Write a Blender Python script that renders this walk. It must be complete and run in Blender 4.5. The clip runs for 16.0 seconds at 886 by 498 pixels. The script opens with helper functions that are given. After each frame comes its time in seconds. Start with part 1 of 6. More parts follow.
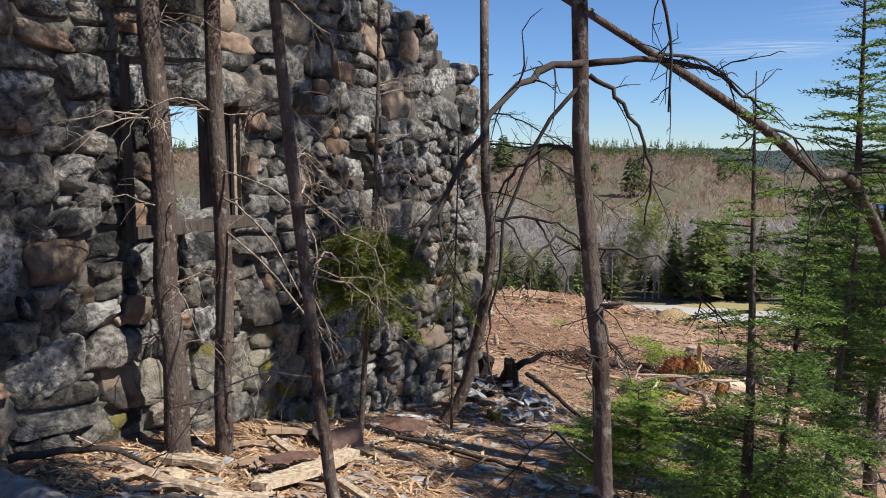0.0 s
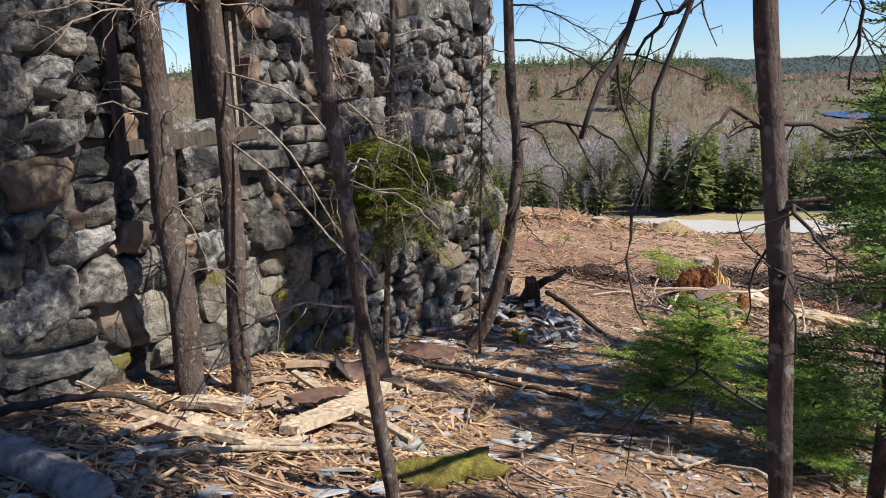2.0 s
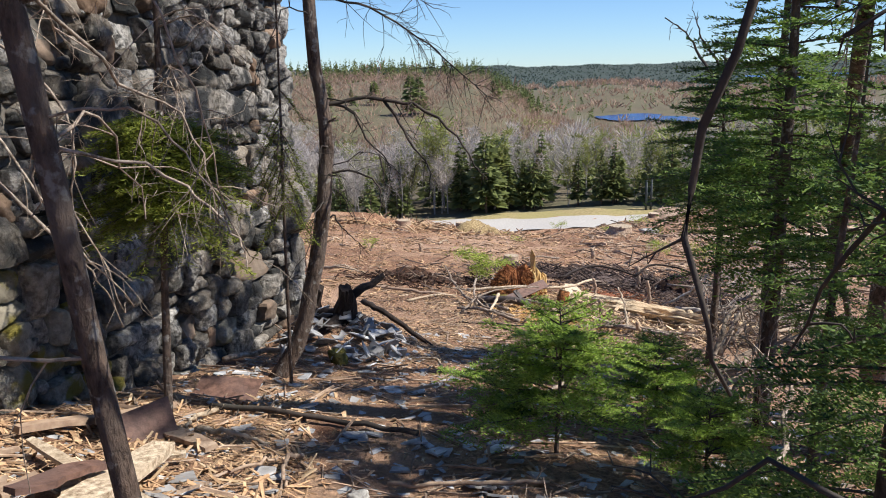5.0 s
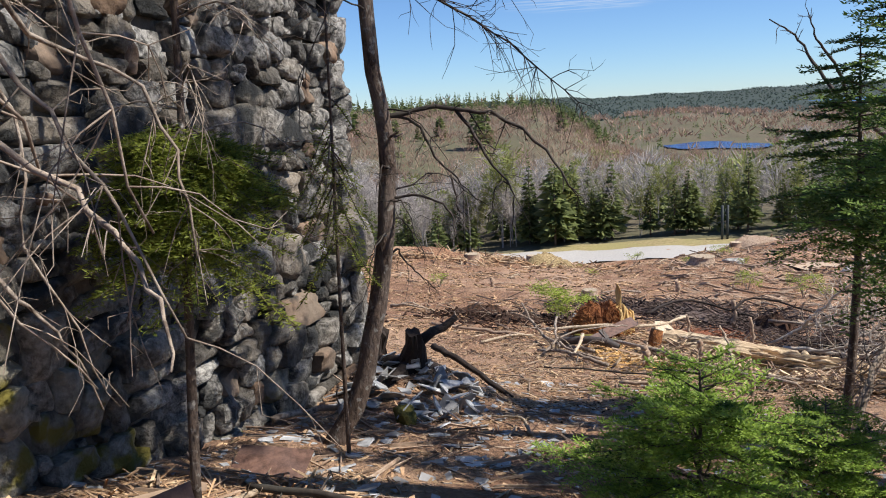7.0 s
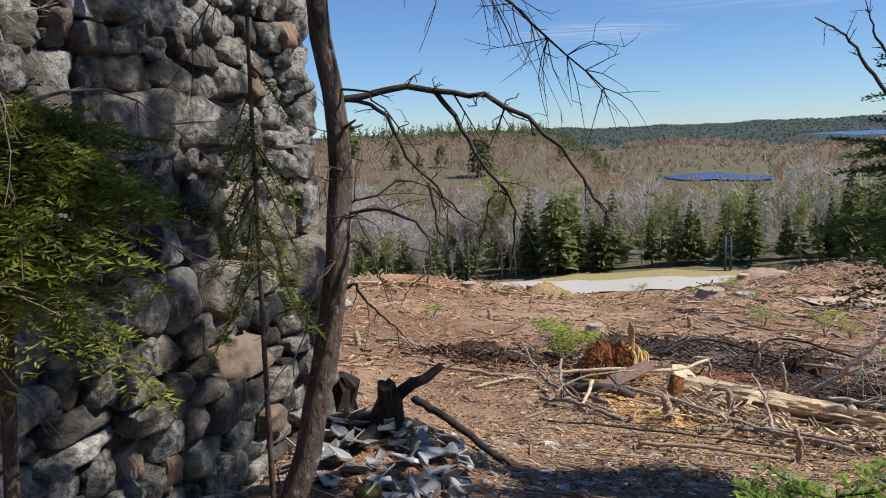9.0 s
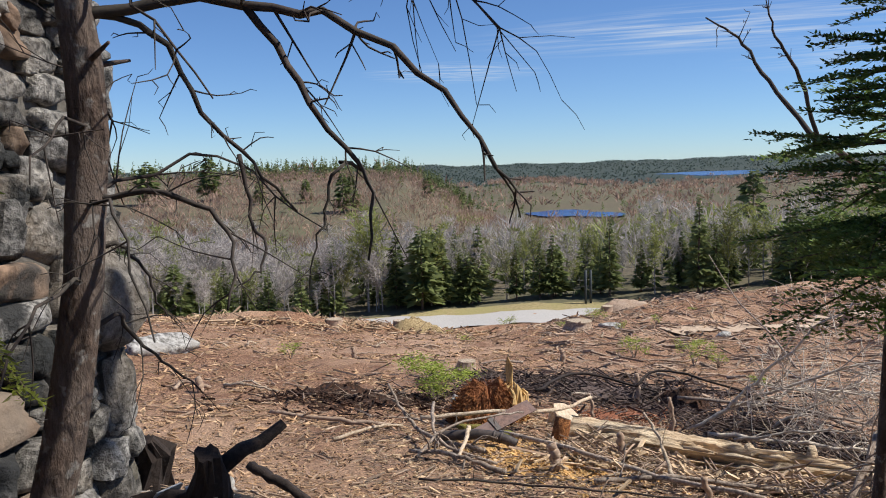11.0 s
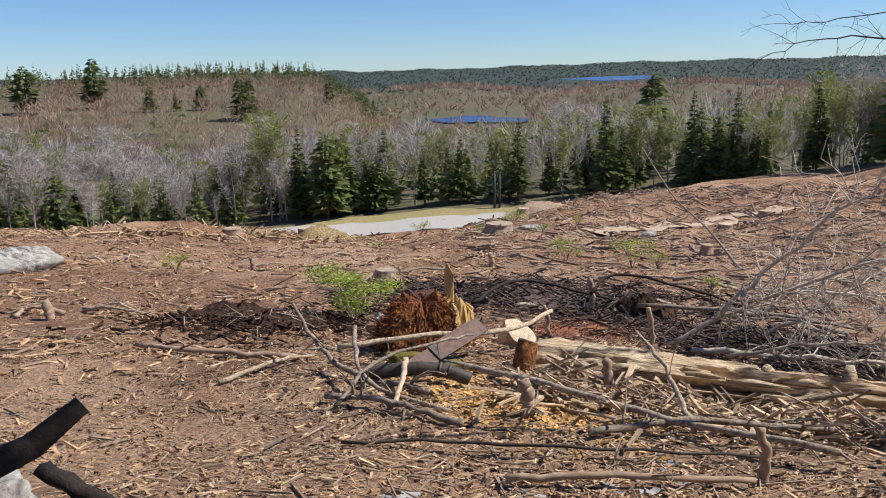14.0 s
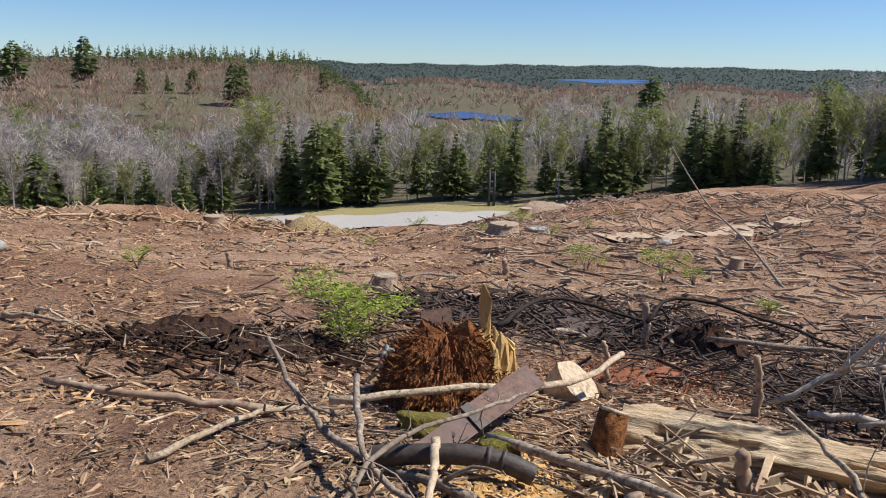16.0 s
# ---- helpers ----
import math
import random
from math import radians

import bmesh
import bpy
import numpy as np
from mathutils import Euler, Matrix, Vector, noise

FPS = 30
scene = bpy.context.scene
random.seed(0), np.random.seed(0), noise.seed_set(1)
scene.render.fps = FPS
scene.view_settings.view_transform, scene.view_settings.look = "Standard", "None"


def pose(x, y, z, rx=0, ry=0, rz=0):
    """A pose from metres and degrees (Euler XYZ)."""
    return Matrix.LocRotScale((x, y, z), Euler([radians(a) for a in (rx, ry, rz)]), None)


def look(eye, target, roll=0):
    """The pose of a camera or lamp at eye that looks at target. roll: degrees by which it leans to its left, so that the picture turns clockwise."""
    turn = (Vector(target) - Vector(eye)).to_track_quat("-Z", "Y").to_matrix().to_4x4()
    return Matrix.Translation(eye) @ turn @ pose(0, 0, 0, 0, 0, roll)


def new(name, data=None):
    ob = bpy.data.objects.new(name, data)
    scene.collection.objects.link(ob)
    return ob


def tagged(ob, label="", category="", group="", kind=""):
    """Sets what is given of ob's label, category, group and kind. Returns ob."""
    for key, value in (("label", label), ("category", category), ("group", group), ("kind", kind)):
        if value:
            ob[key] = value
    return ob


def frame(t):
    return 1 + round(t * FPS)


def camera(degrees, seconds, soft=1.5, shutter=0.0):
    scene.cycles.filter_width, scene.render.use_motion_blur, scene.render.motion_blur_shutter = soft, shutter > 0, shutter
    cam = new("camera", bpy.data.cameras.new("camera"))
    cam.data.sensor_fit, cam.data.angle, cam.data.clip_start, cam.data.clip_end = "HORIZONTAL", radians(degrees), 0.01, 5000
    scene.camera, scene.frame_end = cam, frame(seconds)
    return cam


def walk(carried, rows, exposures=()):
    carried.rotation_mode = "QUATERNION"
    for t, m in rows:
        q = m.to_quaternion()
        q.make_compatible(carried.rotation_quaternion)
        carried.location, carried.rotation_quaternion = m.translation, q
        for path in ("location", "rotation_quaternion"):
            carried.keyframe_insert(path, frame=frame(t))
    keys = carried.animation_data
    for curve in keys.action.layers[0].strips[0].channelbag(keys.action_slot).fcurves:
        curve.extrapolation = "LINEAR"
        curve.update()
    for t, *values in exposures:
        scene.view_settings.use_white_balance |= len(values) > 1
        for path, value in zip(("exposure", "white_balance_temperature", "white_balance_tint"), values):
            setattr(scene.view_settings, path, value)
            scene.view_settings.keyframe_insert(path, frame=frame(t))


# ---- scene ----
cam = camera(57.7, 16.0, soft=1.0)
PATH = [
    (0, (0.612, 0.575, 2.368), (0.464, 2.554, 2.12), 0.3),
    (0.5, (0.543, 0.774, 2.284), (0.416, 2.745, 1.969), 0.4),
    (1, (0.462, 0.987, 2.218), (0.325, 2.95, 1.859), 0.4),
    (1.5, (0.369, 1.148, 2.183), (0.232, 3.1, 1.769), -0.5),
    (2, (0.194, 1.296, 2.188), (0.078, 3.243, 1.745), -1.4),
    (2.5, (0.113, 1.5, 2.166), (0.177, 3.448, 1.719), 0.4),
    (3, (0.144, 1.803, 2.156), (0.462, 3.729, 1.721), 2.0),
    (3.2, (0.141, 1.909, 2.127), (0.485, 3.827, 1.675), 2.0),
    (5.3, (0.14, 2.8, 1.826), (0.529, 4.715, 1.399), -1.8),
    (5.5, (0.14, 2.926, 1.807), (0.551, 4.846, 1.424), -1.9),
    (6, (0.165, 3.191, 1.768), (0.556, 5.116, 1.389), -2.5),
    (6.5, (0.195, 3.491, 1.733), (0.391, 5.449, 1.376), -3.4),
    (7, (0.235, 3.797, 1.641), (0.447, 5.754, 1.291), -3.0),
    (7.5, (0.293, 4.213, 1.613), (0.494, 6.19, 1.391), -3.7),
    (8, (0.384, 4.554, 1.545), (0.595, 6.523, 1.266), -2.7),
    (8.2, (0.421, 4.717, 1.526), (0.63, 6.681, 1.209), -2.3),
    (10.3, (0.776, 6.258, 1.192), (1.036, 8.237, 1.067), -2.2),
    (10.5, (0.822, 6.415, 1.175), (1.207, 8.374, 1.069), -2.1),
    (11, (0.836, 6.681, 1.104), (1.382, 8.594, 0.9), -1.4),
    (11.5, (0.799, 7.037, 1.046), (1.333, 8.951, 0.818), -2.2),
    (12, (0.749, 7.325, 0.973), (1.271, 9.241, 0.733), -2.4),
    (12.5, (0.813, 7.71, 0.888), (1.368, 9.606, 0.578), -1.0),
    (13, (0.937, 8.125, 0.801), (1.693, 9.952, 0.5), -1.2),
    (13.5, (1.187, 8.573, 0.634), (1.963, 10.387, 0.307), -1.0),
    (14, (1.367, 9.099, 0.52), (2.116, 10.902, 0.085), -1.5),
    (14.5, (1.523, 9.651, 0.42), (2.268, 11.454, -0.023), -1.7),
    (15, (1.682, 10.237, 0.34), (2.446, 12.029, -0.115), -0.9),
    (15.5, (1.81, 10.805, 0.266), (2.669, 12.557, -0.175), -0.1),
    (16, (1.905, 11.372, 0.152), (2.681, 13.161, -0.294), 1.2),
]
walk(cam, [(t, look(eye, target, roll)) for t, eye, target, roll in PATH],
     exposures=[(0, 0.40), (1, 0.42), (3, 0.60), (6, 0.55), (7, 0.48), (8, 0.36), (10.5, 0.30), (12.5, 0.31), (13.5, 0.25), (16, 0.22)])

# ---- light ----
SUN_DIR = Vector((0.88, -0.30, 0.0)).normalized()      # horizontal direction towards the sun
SUN_EL = radians(50)
world = bpy.data.worlds.new("world")
scene.world = world
world.use_nodes = True
wn = world.node_tree
sky = wn.nodes.new("ShaderNodeTexSky")
sky.sky_type = "NISHITA"
sky.sun_disc = False
sky.sun_elevation = SUN_EL
sky.sun_rotation = math.atan2(SUN_DIR.x, SUN_DIR.y)
sky.air_density, sky.dust_density, sky.ozone_density = 0.8, 0.0, 3.0
wn.nodes["Background"].inputs["Strength"].default_value = 0.080
tint = wn.nodes.new("ShaderNodeMix")
tint.data_type, tint.blend_type = "RGBA", "MULTIPLY"
tint.inputs[0].default_value = 1.0
tint.inputs[7].default_value = (0.74, 0.94, 1.22, 1)
wn.links.new(sky.outputs[0], tint.inputs[6])
wn.links.new(tint.outputs[2], wn.nodes["Background"].inputs["Color"])
sun = new("sun", bpy.data.lights.new("sun", "SUN"))
sun.data.energy, sun.data.angle, sun.data.color = 5.0, radians(0.55), (1.0, 0.95, 0.87)
to_sun = Vector((SUN_DIR.x * math.cos(SUN_EL), SUN_DIR.y * math.cos(SUN_EL), math.sin(SUN_EL)))
sun.matrix_world = look((0, 0, 60), Vector((0, 0, 60)) - to_sun)


# ---- materials ----
def mat(name, colours, scale=9.0, coarse=1.1, rough=0.88, bump=0.35, hard=0.18, spread=0.0, island=0.0, stretch=(1, 1, 1), turn=0.0, moss=None, depth=0.02, shine=0.3):
    """A worn natural surface: three colours mixed by fine and coarse noise in world space, with fine relief."""
    m = bpy.data.materials.new(name)
    m.use_nodes = True
    nt = m.node_tree
    n, l = nt.nodes, nt.links
    bsdf = n["Principled BSDF"]
    geo = n.new("ShaderNodeNewGeometry")
    mp = n.new("ShaderNodeMapping")
    mp.vector_type = "TEXTURE"
    mp.inputs["Rotation"].default_value = (0, 0, turn)
    mp.inputs["Scale"].default_value = [1 / c for c in stretch]
    l.new(geo.outputs["Position"], mp.inputs["Vector"])
    fine = n.new("ShaderNodeTexNoise")
    fine.inputs["Scale"].default_value = scale
    fine.inputs["Detail"].default_value = 7
    fine.inputs["Roughness"].default_value = 0.65
    big = n.new("ShaderNodeTexNoise")
    big.inputs["Scale"].default_value = coarse
    big.inputs["Detail"].default_value = 4
    l.new(mp.outputs[0], fine.inputs["Vector"])
    l.new(geo.outputs["Position"], big.inputs["Vector"])
    ramp = n.new("ShaderNodeValToRGB")
    e = ramp.color_ramp.elements
    e[0].position, e[1].position = 0.5 - hard, 0.5 + hard
    e[0].color, e[1].color = (*colours[0], 1), (*colours[1], 1)
    l.new(fine.outputs[0], ramp.inputs[0])
    r2 = n.new("ShaderNodeValToRGB")
    r2.color_ramp.elements[0].position, r2.color_ramp.elements[1].position = 0.42, 0.62
    l.new(big.outputs[0], r2.inputs[0])
    mix = n.new("ShaderNodeMix")
    mix.data_type = "RGBA"
    l.new(r2.outputs[0], mix.inputs[0])
    l.new(ramp.outputs[0], mix.inputs[6])
    third = n.new("ShaderNodeMix")
    third.data_type, third.blend_type = "RGBA", "MIX"
    third.inputs[0].default_value = 0.65
    l.new(ramp.outputs[0], third.inputs[6])
    third.inputs[7].default_value = (*colours[2], 1)
    l.new(third.outputs[2], mix.inputs[7])
    out = mix.outputs[2]
    for amount, source in ((spread, "obj"), (island, "isl")):
        if amount:
            if source == "obj":
                rnd = n.new("ShaderNodeObjectInfo").outputs["Random"]
            else:
                rnd = geo.outputs["Random Per Island"]
            hsv = n.new("ShaderNodeHueSaturation")
            mr = n.new("ShaderNodeMapRange")
            mr.inputs["To Min"].default_value, mr.inputs["To Max"].default_value = 1 - amount, 1 + amount
            l.new(rnd, mr.inputs["Value"])
            l.new(mr.outputs[0], hsv.inputs["Value"])
            l.new(out, hsv.inputs["Color"])
            out = hsv.outputs[0]
    if moss:
        mn = n.new("ShaderNodeTexNoise")
        mn.inputs["Scale"].default_value, mn.inputs["Detail"].default_value = moss[1], 6
        l.new(geo.outputs["Position"], mn.inputs["Vector"])
        mr = n.new("ShaderNodeValToRGB")
        mr.color_ramp.elements[0].position, mr.color_ramp.elements[1].position = moss[2], moss[2] + (moss[3] if len(moss) > 3 else 0.08)
        l.new(mn.outputs[0], mr.inputs[0])
        mm = n.new("ShaderNodeMix")
        mm.data_type = "RGBA"
        l.new(mr.outputs[0], mm.inputs[0])
        l.new(out, mm.inputs[6])
        mm.inputs[7].default_value = (*moss[0], 1)
        out = mm.outputs[2]
    l.new(out, bsdf.inputs["Base Color"])
    bsdf.inputs["Roughness"].default_value = rough
    bsdf.inputs["Specular IOR Level"].default_value = shine
    if bump:
        bp = n.new("ShaderNodeBump")
        bp.inputs["Strength"].default_value, bp.inputs["Distance"].default_value = bump, depth
        l.new(fine.outputs[0], bp.inputs["Height"])
        l.new(bp.outputs[0], bsdf.inputs["Normal"])
    return m


def leafy(name, dark, light, scale=3.0, island=0.35, through_light=0.35):
    """Leaves or needles: varied leaf by leaf, some light passes through."""
    m = bpy.data.materials.new(name)
    m.use_nodes = True
    n, l = m.node_tree.nodes, m.node_tree.links
    bsdf = n["Principled BSDF"]
    geo = n.new("ShaderNodeNewGeometry")
    noi = n.new("ShaderNodeTexNoise")
    noi.inputs["Scale"].default_value, noi.inputs["Detail"].default_value = scale, 3
    l.new(geo.outputs["Position"], noi.inputs["Vector"])
    add = n.new("ShaderNodeMath")
    add.operation = "MULTIPLY_ADD"
    add.inputs[1].default_value = island
    l.new(geo.outputs["Random Per Island"], add.inputs[0])
    l.new(noi.outputs[0], add.inputs[2])
    ramp = n.new("ShaderNodeValToRGB")
    ramp.color_ramp.elements[0].position, ramp.color_ramp.elements[1].position = 0.35, 0.85
    ramp.color_ramp.elements[0].color, ramp.color_ramp.elements[1].color = (*dark, 1), (*light, 1)
    l.new(add.outputs[0], ramp.inputs[0])
    l.new(ramp.outputs[0], bsdf.inputs["Base Color"])
    bsdf.inputs["Roughness"].default_value = 0.55
    bsdf.inputs["Specular IOR Level"].default_value = 0.25
    tr = n.new("ShaderNodeBsdfTranslucent")
    l.new(ramp.outputs[0], tr.inputs["Color"])
    ms = n.new("ShaderNodeMixShader")
    ms.inputs[0].default_value = through_light
    l.new(bsdf.outputs[0], ms.inputs[1])
    l.new(tr.outputs[0], ms.inputs[2])
    l.new(ms.outputs[0], n["Material Output"].inputs["Surface"])
    return m


M_STONE = mat("field_stone", ((0.050, 0.048, 0.045), (0.315, 0.295, 0.265), (0.22, 0.18, 0.135)), 15, 0.9, 0.9, 1.0, hard=0.12, spread=0.5, depth=0.07, moss=((0.034, 0.035, 0.034), 2.8, 0.51, 0.10))
M_MOSSY = mat("mossy_stone", ((0.07, 0.066, 0.056), (0.33, 0.31, 0.265), (0.24, 0.21, 0.15)), 14, 0.8, 0.92, 0.9, spread=0.3, depth=0.05, moss=((0.145, 0.122, 0.026), 3.2, 0.535, 0.07))
M_PALESTONE = mat("lichened_stone", ((0.075, 0.072, 0.068), (0.42, 0.40, 0.37), (0.28, 0.262, 0.235)), 17, 1.2, 0.92, 1.0, hard=0.10, spread=0.4, depth=0.07, moss=((0.045, 0.045, 0.044), 3.2, 0.51, 0.09))
M_OCHRE = mat("iron_stained_stone", ((0.10, 0.065, 0.045), (0.32, 0.215, 0.145), (0.25, 0.205, 0.16)), 9, 1.4, 0.9, 0.7, hard=0.15, spread=0.3, depth=0.04, moss=((0.06, 0.052, 0.045), 3.0, 0.54, 0.10))
M_MORTAR = mat("old_mortar", ((0.05, 0.046, 0.042), (0.22, 0.20, 0.17), (0.12, 0.108, 0.092)), 14, 2, 0.95, 0.8, depth=0.03)
M_GROUND = mat("soil_and_litter", ((0.075, 0.034, 0.019), (0.49, 0.280, 0.166), (0.59, 0.395, 0.262)), 20, 0.22, 0.95, 1.0, hard=0.11, depth=0.09, moss=((0.21, 0.105, 0.062), 1.3, 0.50, 0.20))
M_FLOOR = mat("forest_floor", ((0.06, 0.05, 0.032), (0.19, 0.155, 0.10), (0.11, 0.11, 0.06)), 0.8, 0.03, 0.95, 0.3)
# Distant ground in canopy green, with a mild blue haze mixed into the colour.
M_FARFLOOR = mat("hazed_distant_canopy", ((0.028, 0.042, 0.035), (0.055, 0.072, 0.058), (0.048, 0.058, 0.048)), 0.02, 0.004, 0.95, 0.0)
M_VERGE = mat("dry_grass", ((0.20, 0.16, 0.07), (0.42, 0.34, 0.18), (0.30, 0.27, 0.11)), 3, 0.25, 0.95, 0.6)
M_BARK = mat("spruce_bark", ((0.030, 0.020, 0.016), (0.165, 0.115, 0.088), (0.165, 0.132, 0.112)), 38, 4, 0.92, 1.0, spread=0.12, stretch=(1, 1, 0.4), depth=0.03, moss=((0.27, 0.25, 0.225), 20.0, 0.585))
M_TWIG = mat("dead_twig", ((0.11, 0.080, 0.062), (0.47, 0.39, 0.315), (0.29, 0.22, 0.165)), 26, 3, 0.9, 0.6, hard=0.13, spread=0.2)
M_TWIG_DARK = mat("dark_twig", ((0.025, 0.02, 0.018), (0.085, 0.065, 0.055), (0.06, 0.055, 0.045)), 20, 2, 0.9, 0.3)
M_NEEDLE = leafy("fir_needles", (0.020, 0.056, 0.018), (0.215, 0.325, 0.068), 3.5, 0.35, 0.42)
M_SPRUCE = leafy("distant_conifer", (0.030, 0.050, 0.020), (0.20, 0.235, 0.085), 0.15, 0.5, 0.35)
# Far conifers are bluer than the near ones: haze painted into their colour.
M_FARWOOD = leafy("hazed_far_conifer", (0.060, 0.085, 0.072), (0.115, 0.148, 0.118), 0.012, 0.25, 0.3)
M_BUDS = leafy("budding_leaves", (0.15, 0.145, 0.06), (0.33, 0.36, 0.11), 0.09, 0.35, 0.4)
M_BARE = leafy("bare_twigs", (0.22, 0.135, 0.098), (0.47, 0.32, 0.235), 0.02, 0.28, 0.3)
M_BARE_GREY = leafy("grey_twigs", (0.25, 0.225, 0.205), (0.54, 0.49, 0.455), 0.12, 0.35, 0.3)
M_WOOD = mat("weathered_wood", ((0.22, 0.155, 0.095), (0.68, 0.555, 0.41), (0.50, 0.39, 0.275)), 24, 3, 0.85, 0.9, hard=0.14, spread=0.2, stretch=(1, 1, 1))
# Old frame wood, its colour darkened to carry the shade of the recess.
M_OLDFRAME = mat("shaded_rotten_frame_wood", ((0.025, 0.020, 0.017), (0.13, 0.105, 0.085), (0.075, 0.060, 0.048)), 24, 3, 0.92, 0.9, spread=0.15, stretch=(1, 1, 0.15))
M_ROAD = mat("gravel_road", ((0.34, 0.32, 0.30), (0.52, 0.50, 0.47), (0.42, 0.39, 0.36)), 6, 0.2, 0.95, 0.3)
M_WATER = mat("lake_water", ((0.010, 0.035, 0.13), (0.015, 0.055, 0.2), (0.01, 0.04, 0.16)), 0.3, 0.02, 0.25, 0.0, shine=0.5)


# ---- mesh tools ----
class Builder:
    """Collects vertices and faces of one mesh."""

    def __init__(self):
        self.v, self.f, self.n = [], [], 0

    def add(self, verts, faces):
        verts = np.asarray(verts, float)
        self.v.append(verts)
        self.f.extend([tuple(i + self.n for i in f) for f in faces])
        self.n += len(verts)

    def tube(self, pts, radii, seg=7, cap=True, wob=0.0, rng=None):
        pts = np.asarray(pts, float)
        k = len(pts)
        radii = np.broadcast_to(np.asarray(radii, float), (k,)) if np.ndim(radii) else np.full(k, radii)
        tang = np.gradient(pts, axis=0)
        tang /= np.linalg.norm(tang, axis=1)[:, None] + 1e-9
        ref = np.array((0.13, 0.97, 0.21)) if abs(tang[0][2]) > 0.8 else np.array((0, 0, 1.0))
        a = np.cross(tang, ref)
        a /= np.linalg.norm(a, axis=1)[:, None] + 1e-9
        b = np.cross(tang, a)
        ang = np.arange(seg) / seg * 2 * math.pi
        ring = a[:, None, :] * np.cos(ang)[None, :, None] + b[:, None, :] * np.sin(ang)[None, :, None]
        rr = radii[:, None, None] * np.ones((k, seg, 1))
        if wob and rng is not None:
            rr = rr * (1 + wob * rng.standard_normal((k, seg, 1)))
        v = (pts[:, None, :] + ring * rr).reshape(-1, 3)
        f = [(i * seg + j, i * seg + (j + 1) % seg, (i + 1) * seg + (j + 1) % seg, (i + 1) * seg + j) for i in range(k - 1) for j in range(seg)]
        if cap:
            f.append(tuple(range(seg - 1, -1, -1)))
            f.append(tuple((k - 1) * seg + j for j in range(seg)))
        self.add(v, f)

    def blades(self, base, way, side, length, width):
        """Thin four-sided blades: arrays of n base points, directions, side directions, lengths, widths."""
        n = len(base)
        length, width = np.broadcast_to(length, (n,))[:, None], np.broadcast_to(width, (n,))[:, None]
        mid = base + way * length * 0.45
        v = np.stack([base, mid + side * width * 0.5, base + way * length, mid - side * width * 0.5], 1).reshape(-1, 3)
        self.v.append(v)
        i = np.arange(n)[:, None] * 4 + self.n
        self.f.extend(map(tuple, (i + np.arange(4)[None, :]).tolist()))
        self.n += 4 * n

    def mesh(self, name, material, smooth=True):
        me = bpy.data.meshes.new(name)
        v = np.concatenate(self.v) if self.v else np.zeros((0, 3))
        me.from_pydata(v.tolist(), [], self.f)
        me.materials.append(material)
        if smooth:
            me.shade_smooth()
        return me


def part(name, builder, material, parent=None, label="", smooth=True):
    me = builder if isinstance(builder, bpy.types.Mesh) else builder.mesh(name, material, smooth)
    ob = new(name, me)
    if parent is not None:
        ob.parent = parent
    if label:
        tagged(ob, label)
    return ob


def thing(name, label, category, group="", at=(0, 0, 0), kind=""):
    ob = new(name)
    ob.empty_display_size = 0.1
    ob.location = at
    return tagged(ob, label, category, group, kind)


def smoothstep(a, b, x):
    t = np.clip((x - a) / (b - a), 0, 1)
    return t * t * (3 - 2 * t)


def unit(v):
    return v / (np.linalg.norm(v, axis=-1, keepdims=True) + 1e-9)


def bend(points, n):
    """A smooth line through a few points, with n points."""
    p = np.asarray(points, float)
    if len(p) == 2:
        return p[0] + (p[1] - p[0]) * np.linspace(0, 1, n)[:, None]
    ext = np.vstack([2 * p[0] - p[1], p, 2 * p[-1] - p[-2]])
    out = []
    for s in np.linspace(0, len(p) - 1 - 1e-6, n):
        i = int(s)
        t = s - i
        a, b, c, d = ext[i:i + 4]
        out.append(0.5 * (2 * b + (c - a) * t + (2 * a - 5 * b + 4 * c - d) * t * t + (3 * b - a - 3 * c + d) * t ** 3))
    return np.array(out)


# ---- ground ----
MID = (1.5, 9.6)


ROAD_AT, ROAD_WAY, ROAD_Z = (35.0, 94.5), (0.927, -0.375), -17.0


def road_frame(x, y):
    """Metres along the gravel road and across it (positive beyond it)."""
    dx, dy = x - ROAD_AT[0], y - ROAD_AT[1]
    return dx * ROAD_WAY[0] + dy * ROAD_WAY[1], -dx * ROAD_WAY[1] + dy * ROAD_WAY[0]


